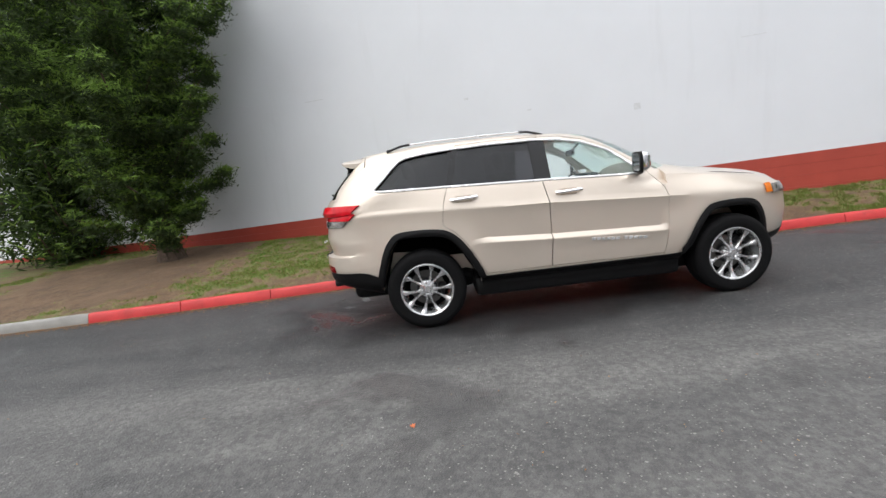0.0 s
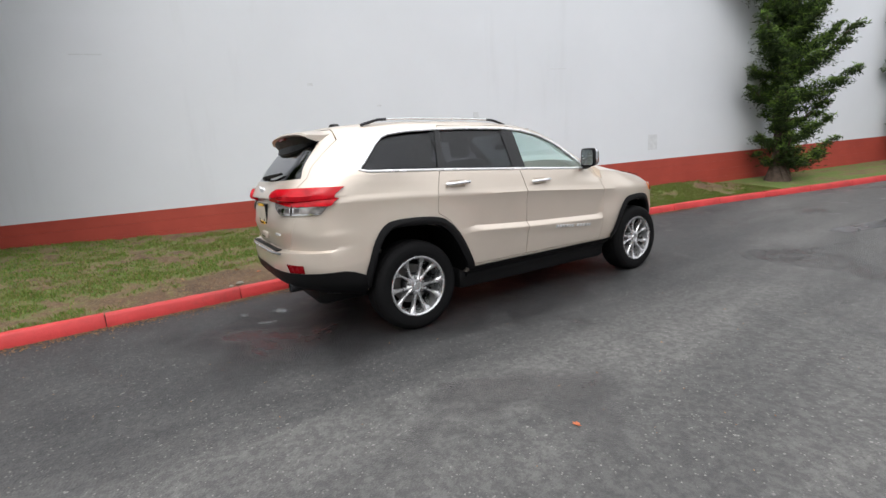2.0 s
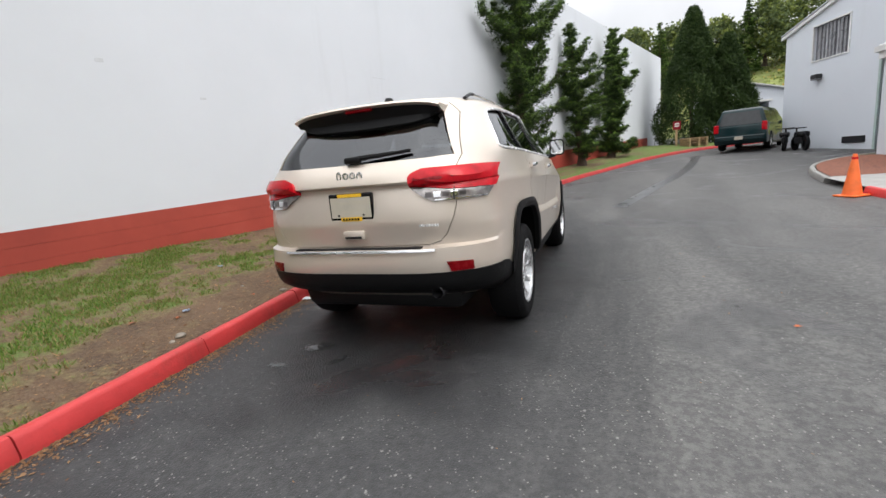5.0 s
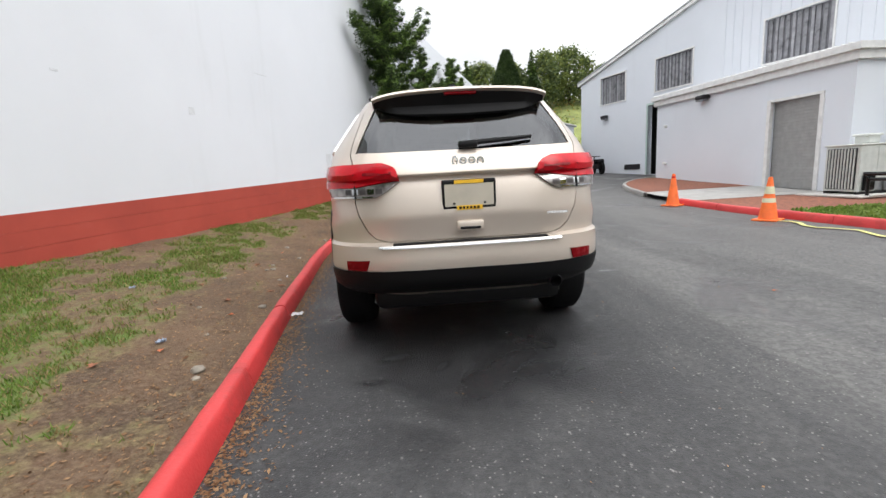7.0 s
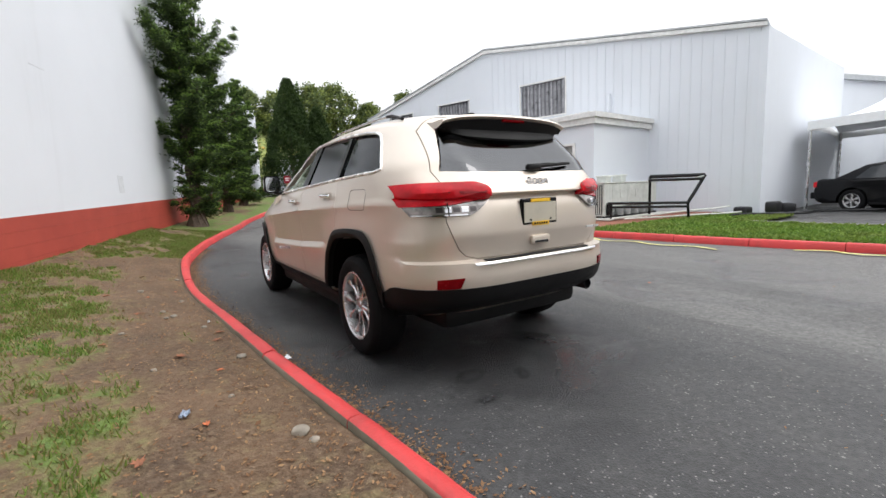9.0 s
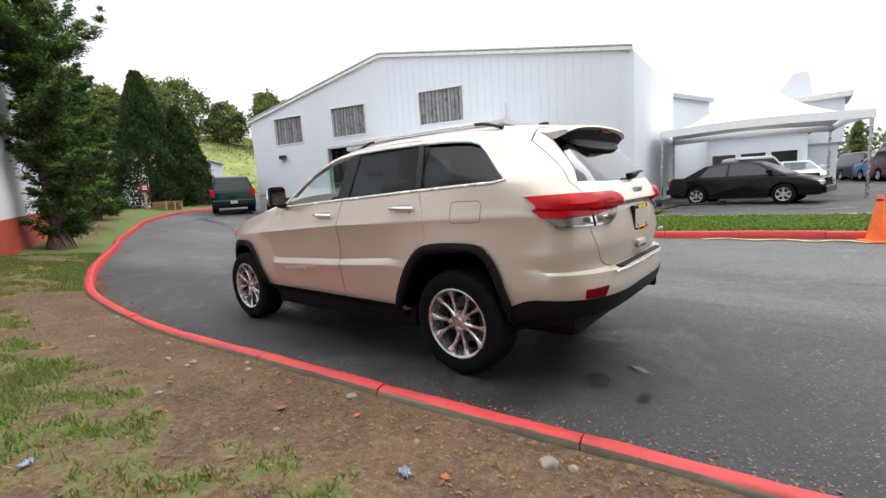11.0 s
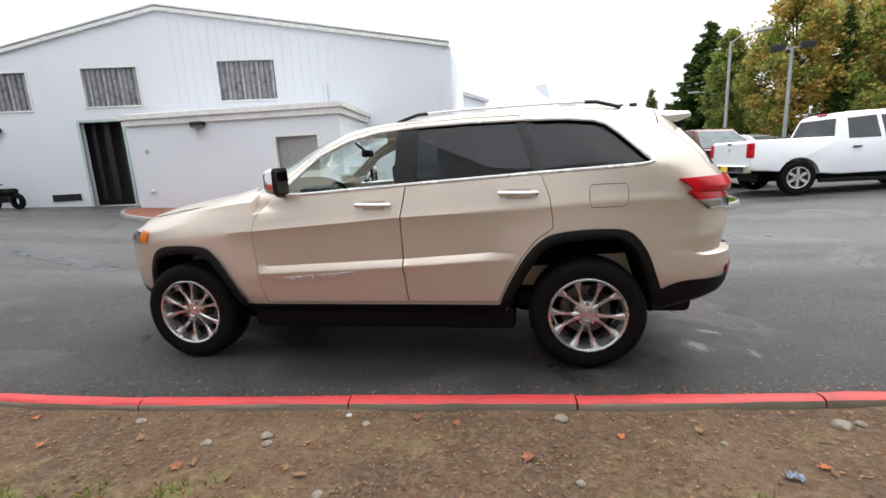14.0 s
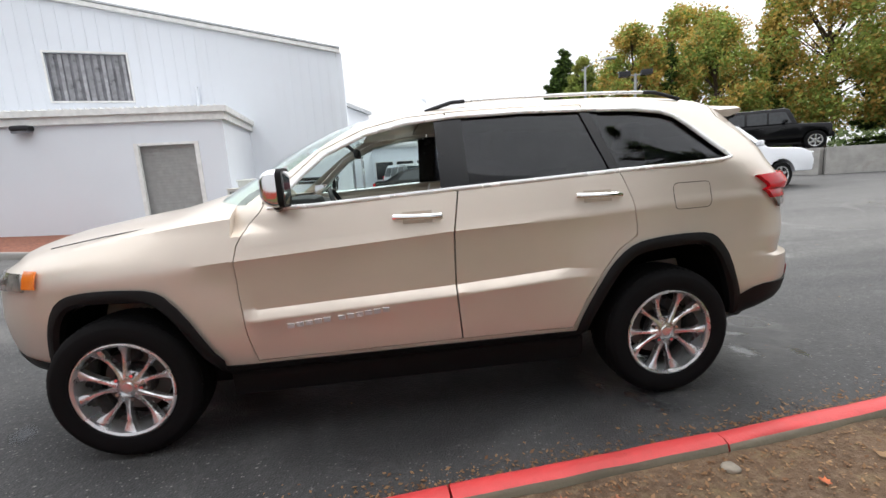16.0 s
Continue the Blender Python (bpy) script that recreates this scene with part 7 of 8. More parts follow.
M["maroon_paint"] = car_paint("maroon_paint", (0.075, 0.004, 0.009), 0.0, 0.14, 0.0, 0.02, 0.3)
M["teal_paint"] = car_paint("dark_teal_paint", (0.007, 0.024, 0.027), 0.0, 0.14, 0.0, 0.01, 0.3)
M["black_paint"] = car_paint("black_paint", (0.005, 0.005, 0.006), 0.0, 0.12, 0.0, 0.006, 0.25)
M["blue_paint"] = car_paint("blue_paint", (0.02, 0.17, 0.42), 0.2, 0.3, 0.5, 0.03)
M["silver_paint"] = car_paint("silver_paint", (0.46, 0.47, 0.48), 0.5, 0.3)
M["red_paint"] = car_paint("red_paint", (0.24, 0.008, 0.02), 0.2, 0.3, 0.4, 0.03)

SEDAN = dict(w=1.78, belt=0.94, r=0.325, hubs=(-1.29, 1.29), bumper=0.38, tumble=0.34, flip=False,
             body=[(-2.22, 0.32), (-2.28, 0.55), (-2.24, 0.92), (-2.10, 0.99), (-1.6, 0.97), (1.05, 0.95), (1.75, 0.86), (2.15, 0.72), (2.27, 0.55), (2.22, 0.28), (-2.1, 0.24)],
             cab=[(-1.85, 0.93), (-1.10, 1.36), (-0.5, 1.45), (0.25, 1.45), (0.52, 1.40), (1.40, 0.92)],
             panes=[[(-1.25, 0.98), (-0.95, 1.30), (-0.36, 1.38), (-0.36, 0.98)], [(-0.28, 0.98), (-0.28, 1.38), (0.3, 1.38), (0.52, 1.31), (1.05, 0.98)]],
             tail=(0.62, 0.97, 0.72, 0.90), head=(0.55, 0.96, 0.58, 0.72), handles=(-0.45, 0.42))
VAN = dict(w=1.95, belt=1.02, r=0.335, hubs=(-1.52, 1.52), bumper=0.42, tumble=0.20,
           body=[(-2.50, 0.35), (-2.55, 0.6), (-2.52, 1.02), (-2.45, 1.06), (1.4, 1.04), (2.0, 0.95), (2.45, 0.78), (2.52, 0.55), (2.45, 0.28), (-2.4, 0.26)],
           cab=[(-2.50, 1.0), (-2.32, 1.66), (-2.15, 1.74), (0.6, 1.74), (0.95, 1.66), (2.0, 1.0)],
           panes=[[(-2.32, 1.08), (-2.2, 1.58), (-1.2, 1.60), (-1.2, 1.08)], [(-1.1, 1.08), (-1.1, 1.60), (-0.1, 1.60), (-0.1, 1.08)], [(0.0, 1.08), (0.0, 1.60), (0.75, 1.58), (1.5, 1.08)]],
           tail=(0.80, 0.99, 0.78, 1.12), head=(0.6, 0.97, 0.60, 0.78), handles=(-0.3, 0.3))
PICKUP = dict(w=2.0, belt=1.22, r=0.405, hubs=(-1.78, 1.78), bumper=0.55, tumble=0.26, bump_mat=None,
              body=[(-2.88, 0.62), (-2.92, 0.8), (-2.92, 1.30), (-2.86, 1.345), (-0.98, 1.345), (-0.92, 1.25), (1.30, 1.24), (2.45, 1.17), (2.78, 1.05), (2.88, 0.8), (2.85, 0.5), (-0.9, 0.45), (-2.4, 0.58)],
              cab=[(-0.96, 1.20), (-0.82, 1.82), (-0.62, 1.92), (0.28, 1.93), (0.55, 1.87), (1.38, 1.20)],
              panes=[[(-0.72, 1.28), (-0.66, 1.76), (-0.02, 1.80), (-0.02, 1.28)], [(0.08, 1.28), (0.08, 1.80), (0.45, 1.78), (1.0, 1.28)]],
              tail=(0.80, 0.985, 0.92, 1.28), head=(0.55, 0.96, 0.86, 1.06), handles=(-0.55, 0.2))
OFFROAD = dict(w=1.86, belt=1.14, r=0.40, hubs=(-1.45, 1.45), bumper=0.55, tumble=0.12,
               body=[(-2.1, 0.5), (-2.15, 0.6), (-2.15, 1.15), (0.75, 1.16), (1.9, 1.10), (2.0, 1.04), (2.02, 0.62), (1.9, 0.5)],
               cab=[(-2.15, 1.12), (-2.10, 1.78), (-1.95, 1.84), (0.35, 1.84), (0.50, 1.80), (0.82, 1.12)],
               panes=[[(-2.0, 1.20), (-1.98, 1.68), (-1.15, 1.70), (-1.15, 1.20)], [(-1.05, 1.20), (-1.05, 1.70), (-0.32, 1.70), (-0.32, 1.20)], [(-0.24, 1.20), (-0.24, 1.70), (0.35, 1.68), (0.58, 1.20)]],
               tail=(0.82, 0.98, 0.85, 1.05), head=(0.48, 0.78, 0.86, 1.04), handles=(-0.5, 0.25))
PICKUP["bump_mat"] = M["chrome"]


def heading(x, y, dx, dy, z=None):
    """The pose of a vehicle at a place, its front towards (dx, dy)."""
    return Matrix.Translation((x, y, ground_z(x, y) if z is None else z)) @ Matrix.Rotation(math.atan2(-dx, dy), 4, "Z")


white = dict(PICKUP)
white["plate"] = plain("yellow_tag", (0.85, 0.62, 0.03), 0.5)
white["extra"] = [("tailgate_handle", M["gloss_black"], (-0.10, -2.935, 1.25, 0.10, -2.91, 1.30)), ("tailgate_badge", M["badge"], (-0.05, -2.935, 1.08, 0.05, -2.915, 1.18)), ("roof_lamp", M["lamp_red"], (-0.15, -0.78, 1.87, 0.15, -0.70, 1.91)), ("bed", M["black_plastic"], (-0.75, -2.75, 1.30, 0.75, -1.0, 1.352))]
vehicle("pickup_truck", heading(9.52, -7.92, 0.072, -0.997), "white crew cab pickup with chrome bumper beyond the island", white, M["white_paint"])
vehicle("pickup_truck", heading(14.0, -6.1, -0.985, -0.17), "dark red crew cab pickup facing the drive", PICKUP, M["maroon_paint"])
vehicle("sedan", heading(15.8, -0.15, -0.18, -0.98), "glossy black sedan parked beside the white canopy", SEDAN, M["black_paint"])
vehicle("minivan", heading(7.9, 21.4, 0.42, 0.907), "dark teal minivan parked by the warehouse corner", VAN, M["teal_paint"])
vehicle("offroad_car", heading(15.8, -15.8, -0.5, -0.87, 1.25), "black boxy off-road car on the raised lot", OFFROAD, M["black_paint"])

# rows of cars standing further off in the lot
ROW = [("suv_parked", VAN, "maroon_paint", 29.9, -6.2, "dark red parked van in the far row"), ("hatchback", SEDAN, "blue_paint", 32.5, -5.5, "bright blue parked car in the far row"),
       ("suv_parked", VAN, "black_paint", 35.5, -4.9, "black parked van in the far row"), ("sedan", SEDAN, "silver_paint", 39, -4.6, "silver sedan in the far row"),
       ("sedan", SEDAN, "white_paint", 43, -4.2, "white sedan in the far row"), ("sedan", SEDAN, "black_paint", 33.0, -8.2, "black sedan in the far row"),
       ("sedan", SEDAN, "red_paint", 24.0, -8.4, "red sedan parked beyond the dark red pickup"), ("suv_parked", VAN, "silver_paint", 22.5, -11.0, "silver van parked under the trees"),
       ("sedan", SEDAN, "white_paint", 25.0, -13.8, "white sedan parked under the trees"), ("sedan", SEDAN, "black_paint", 18.5, -11.5, "dark sedan parked behind the white pickup"),
       ("sedan", SEDAN, "silver_paint", 29.0, -9.8, "silver sedan in the middle of the lot"), ("suv_parked", VAN, "white_paint", 22.6, 0.3, "white van under the canopy"),
       ("sedan", SEDAN, "white_paint", 27.0, -1.2, "white sedan beside the showroom"), ("sedan", SEDAN, "silver_paint", 50, -4.4, "pale sedan far off in the lot")]
for nm, sp, mt, x, y, lab in ROW:
    vehicle(nm, heading(x, y, -0.94, -0.3 if y > -9 else -0.5), lab, sp, M[mt])


# ---- cones, tape, canopy, showroom, lamps ----
def traffic_cone(x, y, z, banded, tilt=0.0):
    c = thing("traffic_cone", pose(x, y, z, tilt, 0, 30), "orange plastic traffic cone standing in the gutter" + (" with pale bands" if banded else ""), "cone", "traffic cones")
    part("base", boxed(-0.18, -0.18, 0.0, 0.18, 0.18, 0.03, bevel=0.012, seg=2), M["orange"], c)
    part("body", lathe(bmesh.new(), [(0.14, 0.03), (0.135, 0.05), (0.034, 0.68), (0.028, 0.71), (0.0, 0.712)], 28), M["orange"], c)
    for z0, z1 in ((0.44, 0.56), (0.30, 0.37)) if banded else ((0.62, 0.66),):
        f = lambda h: 0.135 - (h - 0.05) * 0.1603 + 0.002
        part("band", lathe(bmesh.new(), [(f(z0), z0), (f(z1), z1), (f(z1) - 0.004, z1), (f(z0) - 0.004, z0), (f(z0), z0)], 28), M["cone_band"] if banded else M["lamp_red"], c)
    return c


M["cone_band"] = plain("reflective_band", (0.62, 0.60, 0.42), 0.4)
for x, y, b in ((5.44, 6.1, False), (5.48, 3.42, True), (6.18, -2.72, False), (6.10, -3.24, False)):
    traffic_cone(x, y, ground_z(x, y), b)
M["tape"] = plain("yellow_tape", (0.62, 0.60, 0.20), 0.5, vary=0.3)


def ribbon(pts, w, lab):
    rows = []
    for i, p in enumerate(pts):
        q = Vector(p)
        d = Vector(pts[min(i + 1, len(pts) - 1)]) - Vector(pts[max(i - 1, 0)])
        n = Vector((-d.y, d.x, 0)).normalized() * w
        rows.append([q - n, q + n])
    return tagged(part("tape", sheet(rows, 0.003), M["tape"]), lab, "tape")


ribbon([(5.48 + 0.1 * math.sin(k * 1.3), 3.3 - k * 0.22, ground_z(5.5, 3 - k * 0.2) + 0.012 + 0.01 * abs(math.sin(k * 0.9))) for k in range(14)], 0.03, "yellow tape trailing along the gutter from a cone")
ribbon([(6.05 + 0.1 * math.sin(k * 1.7), -3.2 + k * 0.20, ground_z(6.1, -3) + 0.012 + 0.01 * abs(math.sin(k * 1.1))) for k in range(15)], 0.03, "crumpled yellow tape between the cones and the kerb")


def make_canopy():
    """White peaked marquee with a scalloped skirt on four posts."""
    cx, cy, h = 19.5, 0.05, 3.1
    z0 = ground_z(cx, cy)
    tent = thing("canopy", pose(cx, cy, z0, 0, 0, 8), "white peaked marquee canopy on metal posts beside the warehouse", "canopy")
    bm = bmesh.new()
    rows = []
    n = 14
    for i in range(n + 1):
        t = i / n
        k = (1 - t)
        zz = 2.82 + 2.25 * t ** 2.0
        ringv = []
        for s in range(4):
            a, b = [(-1, -1), (1, -1), (1, 1), (-1, 1)][s], [(1, -1), (1, 1), (-1, 1), (-1, -1)][s]
            for j in range(8):
                u = j / 8
                sag = 1 - 0.05 * math.sin(math.pi * u) * (1 - t)
                ringv.append(bm.verts.new(((a[0] + (b[0] - a[0]) * u) * h * max(0.02, k) * sag, (a[1] + (b[1] - a[1]) * u) * h * max(0.02, k) * sag, zz + 0.12 * math.sin(math.pi * u) * k * (1 - t))))
        rows.append(ringv)
    grid_faces(bm, rows, closed=True)
    part("roof_cloth", bm, M["canvas"], tent, "white tent cloth")
    for s in range(4):
        a, b = [(-1, -1), (1, -1), (1, 1), (-1, 1)][s], [(1, -1), (1, 1), (-1, 1), (-1, -1)][s]
        g = []
        for i in range(2):
            g.append([((a[0] + (b[0] - a[0]) * j / 12) * h * 1.003, (a[1] + (b[1] - a[1]) * j / 12) * h * 1.003, 2.84 - 0.27 * i + (0.12 * math.sin(math.pi * j / 12) if i == 0 else 0.10 * math.sin(math.pi * j / 12))) for j in range(13)])
        part("skirt", sheet(g, 0.006), M["canvas"], tent)
        part("post", cone(bmesh.new(), 0.05, 0.05, (a[0] * h * 0.98, a[1] * h * 0.98, -0.1), (a[0] * h * 0.98, a[1] * h * 0.98, 2.82), 12), M["rim_bright"], tent)
    return tent


M["canvas"] = plain("white_canvas", (0.82, 0.83, 0.84), 0.7, vary=0.04)
make_canopy()


def make_showroom():
    """Single-storey white showroom behind the canopy, with a row of windows and a raised sign tower."""
    sh = thing("showroom", Matrix.Translation((26.5, 2.4, 0)) @ Matrix.Rotation(radians(4), 4, "Z"), "white single-storey showroom with a row of windows", "building")
    part("wall", boxed(0, -4.2, -0.3, 9, 6.5, 3.0), M["siding"], sh, flat=True)
    part("roof_edge", boxed(-0.25, -4.5, 3.0, 9.2, 6.8, 3.3, bevel=0.02), M["trim_white"], sh, flat=True)
    for k in range(6):
        y0 = -3.8 + 1.35 * k
        w = part("window", boxed(-0.02, y0, 1.0, 0.05, y0 + 1.1, 2.1), M["glass_block"], sh, flat=True)
        fr = bmesh.new()
        box(fr, -0.05, y0 - 0.05, 0.95, 0.0, y0 + 1.15, 1.0)
        box(fr, -0.05, y0 - 0.05, 2.1, 0.0, y0 + 1.15, 2.15)
        box(fr, -0.05, y0 - 0.05, 1.0, 0.0, y0, 2.1)
        box(fr, -0.05, y0 + 1.1, 1.0, 0.0, y0 + 1.15, 2.1)
        part("window_frame", fr, M["trim_white"], w, flat=True)
    part("door", boxed(-0.03, -4.1 + 8.6, 0.1, 0.04, -4.1 + 9.6, 2.3), M["glass_block"], sh, flat=True)
    tower = thing("sign_tower", pose(33, -1.15, 0), "white stepped roof tower behind the canopy", "building")
    part("base", boxed(-1.0, -2.2, 2.5, 3.0, 1.4, 5.0), M["siding"], tower, flat=True)
    part("cornice", boxed(-1.25, -2.5, 5.0, 3.2, 1.6, 5.35, bevel=0.03), M["trim_white"], tower, flat=True)
    part("fin", prism(bmesh.new(), [(-0.8, 5.35), (0.9, 5.35), (0.9, 5.9), (0.2, 6.9), (-0.5, 6.9)], "x", -0.3, 0.3), M["siding"], tower, flat=True)
    part("stem", boxed(-0.8, -2.0, -0.2, 2.8, 1.2, 2.5), M["siding"], tower, flat=True)
    lower = thing("store_wing", Matrix.Identity(4), "low white wing joining the warehouse", "building")
    part("wall", prism(bmesh.new(), [(22.2, 3.75), (26.4, 2.6), (27.5, 8), (23.0, 10)], "z", -0.3, 5.1), M["siding"], lower, flat=True)
    part("roof_edge", prism(bmesh.new(), [(22.1, 3.6), (26.5, 2.4), (27.6, 8), (23.0, 10.1)], "z", 5.1, 5.3), M["gutter"], lower, flat=True)


make_showroom()


def lot_lamp(x, y, h, lab, arms=2, turn=70):
    z = ground_z(x, y)
    lamp = thing("lot_lamp", pose(x, y, z, 0, 0, turn), lab, "lamp post", "lot lamps")
    part("pole", cone(bmesh.new(), 0.10, 0.07, (0, 0, 0), (0, 0, h), 12), M["pole"], lamp)
    part("foot", lathe(bmesh.new(), [(0.0, 0.0), (0.28, 0.0), (0.28, 0.5), (0.0, 0.52)], 16), M["concrete"], lamp)
    for s in ((-1, 1) if arms == 2 else (1,)):
        if arms == 2:
            part("arm", cone(bmesh.new(), 0.03, 0.03, (0, 0, h - 0.1), (s * 0.35, 0, h - 0.05), 8), M["pole"], lamp)
            head = part("head", boxed(s * 0.28, -0.25, h - 0.12, s * 0.85, 0.25, h + 0.14, bevel=0.02), M["dark_metal"], lamp)
            part("lens", boxed(s * 0.33, -0.2, h - 0.14, s * 0.80, 0.2, h - 0.12), M["window_old"], head)
        else:
            part("arm", tube([(0, 0, h - 0.1), (0.5, 0, h + 0.25), (1.3, 0, h + 0.35)], 0.035, 8), M["pole"], lamp)
            head = part("head", boxed(1.2, -0.12, h + 0.29, 1.9, 0.12, h + 0.43, bevel=0.04), M["pole"], lamp)
            part("lens", boxed(1.3, -0.09, h + 0.27, 1.8, 0.09, h + 0.29), M["window_old"], head)


M["pole"] = plain("galvanised_pole", (0.34, 0.35, 0.35), 0.5, 0.6)
lot_lamp(40.4, -9.1, 5.4, "grey lamp post with two box heads in the car lot")
lot_lamp(45, -7.3, 4.9, "grey lamp post with two box heads further off")
lot_lamp(21.0, -12.25, 5.6, "lamp post with two box heads before the maples")
lot_lamp(25.5, -11.4, 7.0, "pale street lamp with a curved arm", 1, 250)
lot_lamp(32.5, -13.6, 4.8, "small street lamp before the dark spruce", 1)
lot_lamp(60, -9, 7, "far lamp post with two box heads")


# raised lot with its retaining wall and shrubs
def make_upper_lot():
    pts = [(11.6, -14.2), (16.6, -13.6), (40, -14.6), (60, -45), (5.5, -45), (8.8, -19.0)]
    tagged(part("upper_lot", prism(bmesh.new(), pts, "z", -0.5, 1.25), [M["asphalt"]], flat=True), "raised asphalt lot behind a low retaining wall", "ground", kind="structure")
    wallp = thing("retaining_wall", Matrix.Identity(4), "weathered grey concrete retaining wall of the raised lot", "wall")
    ring_ = [pts[-1], pts[0], pts[1], (30, -14.17)]
    for a, b in zip(ring_, ring_[1:]):
        a, b = Vector(a), Vector(b)
        n = max(1, int((b - a).length / 1.8))
        d = (b - a).normalized()
        o = Vector((-d.y, d.x)) * 0.2
        if o.y < 0 and o.x > 0:
            o = -o
        for k in range(n):
            p, q = a + (b - a) * (k / n) + d * 0.01, a + (b - a) * ((k + 1) / n) - d * 0.01
            part("wall_panel", prism(bmesh.new(), [tuple(p), tuple(q), tuple(q + o), tuple(p + o)], "z", -0.3, 1.32), M["concrete"], wallp, flat=True)
    # kerb and shrubs at its foot
    rs = np.random.default_rng(131)
    for x, y, r, lab, mt in ((10.2, -16.5, 0.75, "bright yellow-green shrub at the retaining wall", "maple_gold"), (9.4, -18.4, 0.8, "bushy green shrub at the retaining wall", "maple_green"), (11.4, -20.6, 1.1, "rounded green shrub on the raised lot", "maple_green")):
        sh = thing("shrub", pose(x, y, ground_z(x, y) if y > -20 else 1.25), lab, "shrub", "shrubs")
        part("stem", cone(bmesh.new(), 0.05, 0.02, (0, 0, -0.1), (0, 0, r), 6), M["bark"], sh)
        c = rs.normal(0, 1, (3500, 3))
        c /= np.linalg.norm(c, axis=1)[:, None]
        c = c * r * (0.55 + 0.45 * rs.random((3500, 1))) * np.array([1, 1, 0.75]) + np.array([0, 0, r * 0.7])
        part("crown", leaf_mesh("crown", leaves(c, 0.05, 0.09, up=0.3), M[mt], 0.3, M["maple_green"]), None, sh)["kind"] = "stuff"


make_upper_lot()


# machine units and hoses against the warehouse
def make_cooler():
    """A long cabinet air handler standing on a pale pad along the annex end."""
    zb = ground_z(6, 4.8) + 0.12
    tagged(part("unit_pad", boxed(-0.35, -0.35, 0, 3.5, 1.0, 0.04, bevel=0.01), M["pad"], m=pose(8.5, 4.85, zb, 0, 0, 5)), "pale concrete pad under the air handler", "pad", kind="structure")
    u = thing("air_handler", pose(8.5, 4.85, zb + 0.04, 0, 0, 5), "long pale grey sheet metal air handler beside the annex", "machine")
    for k, (a, b, lo) in enumerate(((0.0, 0.42, 0.05), (0.42, 1.25, 0.30), (1.25, 2.15, 0.30), (2.15, 3.0, 0.30))):
        body = part("cabinet_panel", boxed(a + 0.004, 0, lo, b - 0.004, 0.70, 0.97 - 0.003 * k, bevel=0.012), M["unit_grey"], u)
        if k:
            part("panel_handle", boxed((a + b) / 2 - 0.02, -0.02, 0.55, (a + b) / 2 + 0.02, 0.0, 0.78, bevel=0.006), M["unit_white"], body)
            part("panel_label", boxed(a + 0.12, -0.006, 0.76, a + 0.30, 0.0, 0.90), M["unit_white"], body)
    part("lower_casing", boxed(0.42, 0.06, 0.05, 2.95, 0.66, 0.30, bevel=0.01), M["unit_dark"], u)
    part("lid", boxed(-0.02, -0.02, 0.968, 3.03, 0.72, 1.0, bevel=0.01), M["unit_white"], u)
    g = part("grille", boxed(-0.012, 0.06, 0.10, 0.0, 0.64, 0.92), M["dark_metal"], u)
    for k in range(9):
        part("grille_bar", boxed(-0.030, 0.085 + 0.062 * k, 0.11, -0.010, 0.108 + 0.062 * k, 0.91), M["unit_grey"], g, flat=True)
    part("motor", boxed(0.08, -0.05, 0.07, 0.36, 0.0, 0.42, bevel=0.02), M["gloss_black"], u)
    for k in range(5):
        part("compressor", lathe(bmesh.new(), [(0.0, 0.0), (0.11, 0.0), (0.12, 0.03), (0.12, 0.17), (0.09, 0.23), (0.0, 0.235)], 16, Matrix.Translation((0.75 + 0.42 * k, -0.02, 0.05))), M["unit_dark"], u)
    for x, h in ((0.62, 0.20), (1.45, 0.22)):
        v = part("vent_box", boxed(x - 0.14, 0.25, 1.0, x + 0.14, 0.55, 1.0 + h, bevel=0.02), M["unit_grey"], u)
        part("vent_hood", boxed(x - 0.17, 0.22, 1.0 + h - 0.05, x + 0.17, 0.58, 1.0 + h, bevel=0.015), M["unit_white"], v)
    part("skid", boxed(0.0, 0.0, 0.0, 3.0, 0.06, 0.05), M["dark_metal"], u)
    part("skid", boxed(0.0, 0.62, 0.0, 3.0, 0.68, 0.05), M["dark_metal"], u)
    return u


M["unit_grey"] = plain("weathered_unit_grey", (0.52, 0.54, 0.51), 0.55, vary=0.12)
M["unit_white"] = plain("pale_unit_trim", (0.58, 0.59, 0.56), 0.55, vary=0.12)
M["unit_dark"] = plain("grey_unit_base", (0.24, 0.25, 0.25), 0.6, vary=0.3)
M["pad"] = plain("pale_concrete", (0.46, 0.44, 0.41), 0.85, vary=0.2, scale=4, bump=0.3, bscale=50)
make_cooler()
rz = ground_z(6, 4) + 0.12
rack = thing("tow_frame", pose(0, 0, rz), "black tubular steel frame lying beside the air handler", "frame")
for a, b, w in (((9.88, 4.35, 1.16), (10.3, 3.05, 1.14), 0.065), ((9.80, 4.35, 1.06), (10.2, 3.05, 1.04), 0.05), ((10.3, 3.05, 1.14), (9.95, 3.30, 0.42), 0.06), ((9.95, 3.30, 0.42), (8.35, 4.62, 0.47), 0.05), ((9.92, 3.26, 0.32), (8.45, 4.58, 0.36), 0.045), ((9.88, 4.35, 1.16), (9.88, 4.35, 0.0), 0.05), ((9.95, 3.30, 0.42), (9.97, 3.28, 0.0), 0.05), ((8.45, 4.60, 0.40), (8.45, 4.60, 0.0), 0.04)):
    part("bar", cone(bmesh.new(), w * 0.75, w * 0.75, a, b, 8), M["gloss_black"], rack)
part("cable", tube([Vector((9.9 + 0.35 * k / 12, 4.3 - 1.25 * k / 12, 1.12 - 0.10 * math.sin(math.pi * k / 12))) for k in range(13)], 0.018, 6), M["unit_white"], rack)
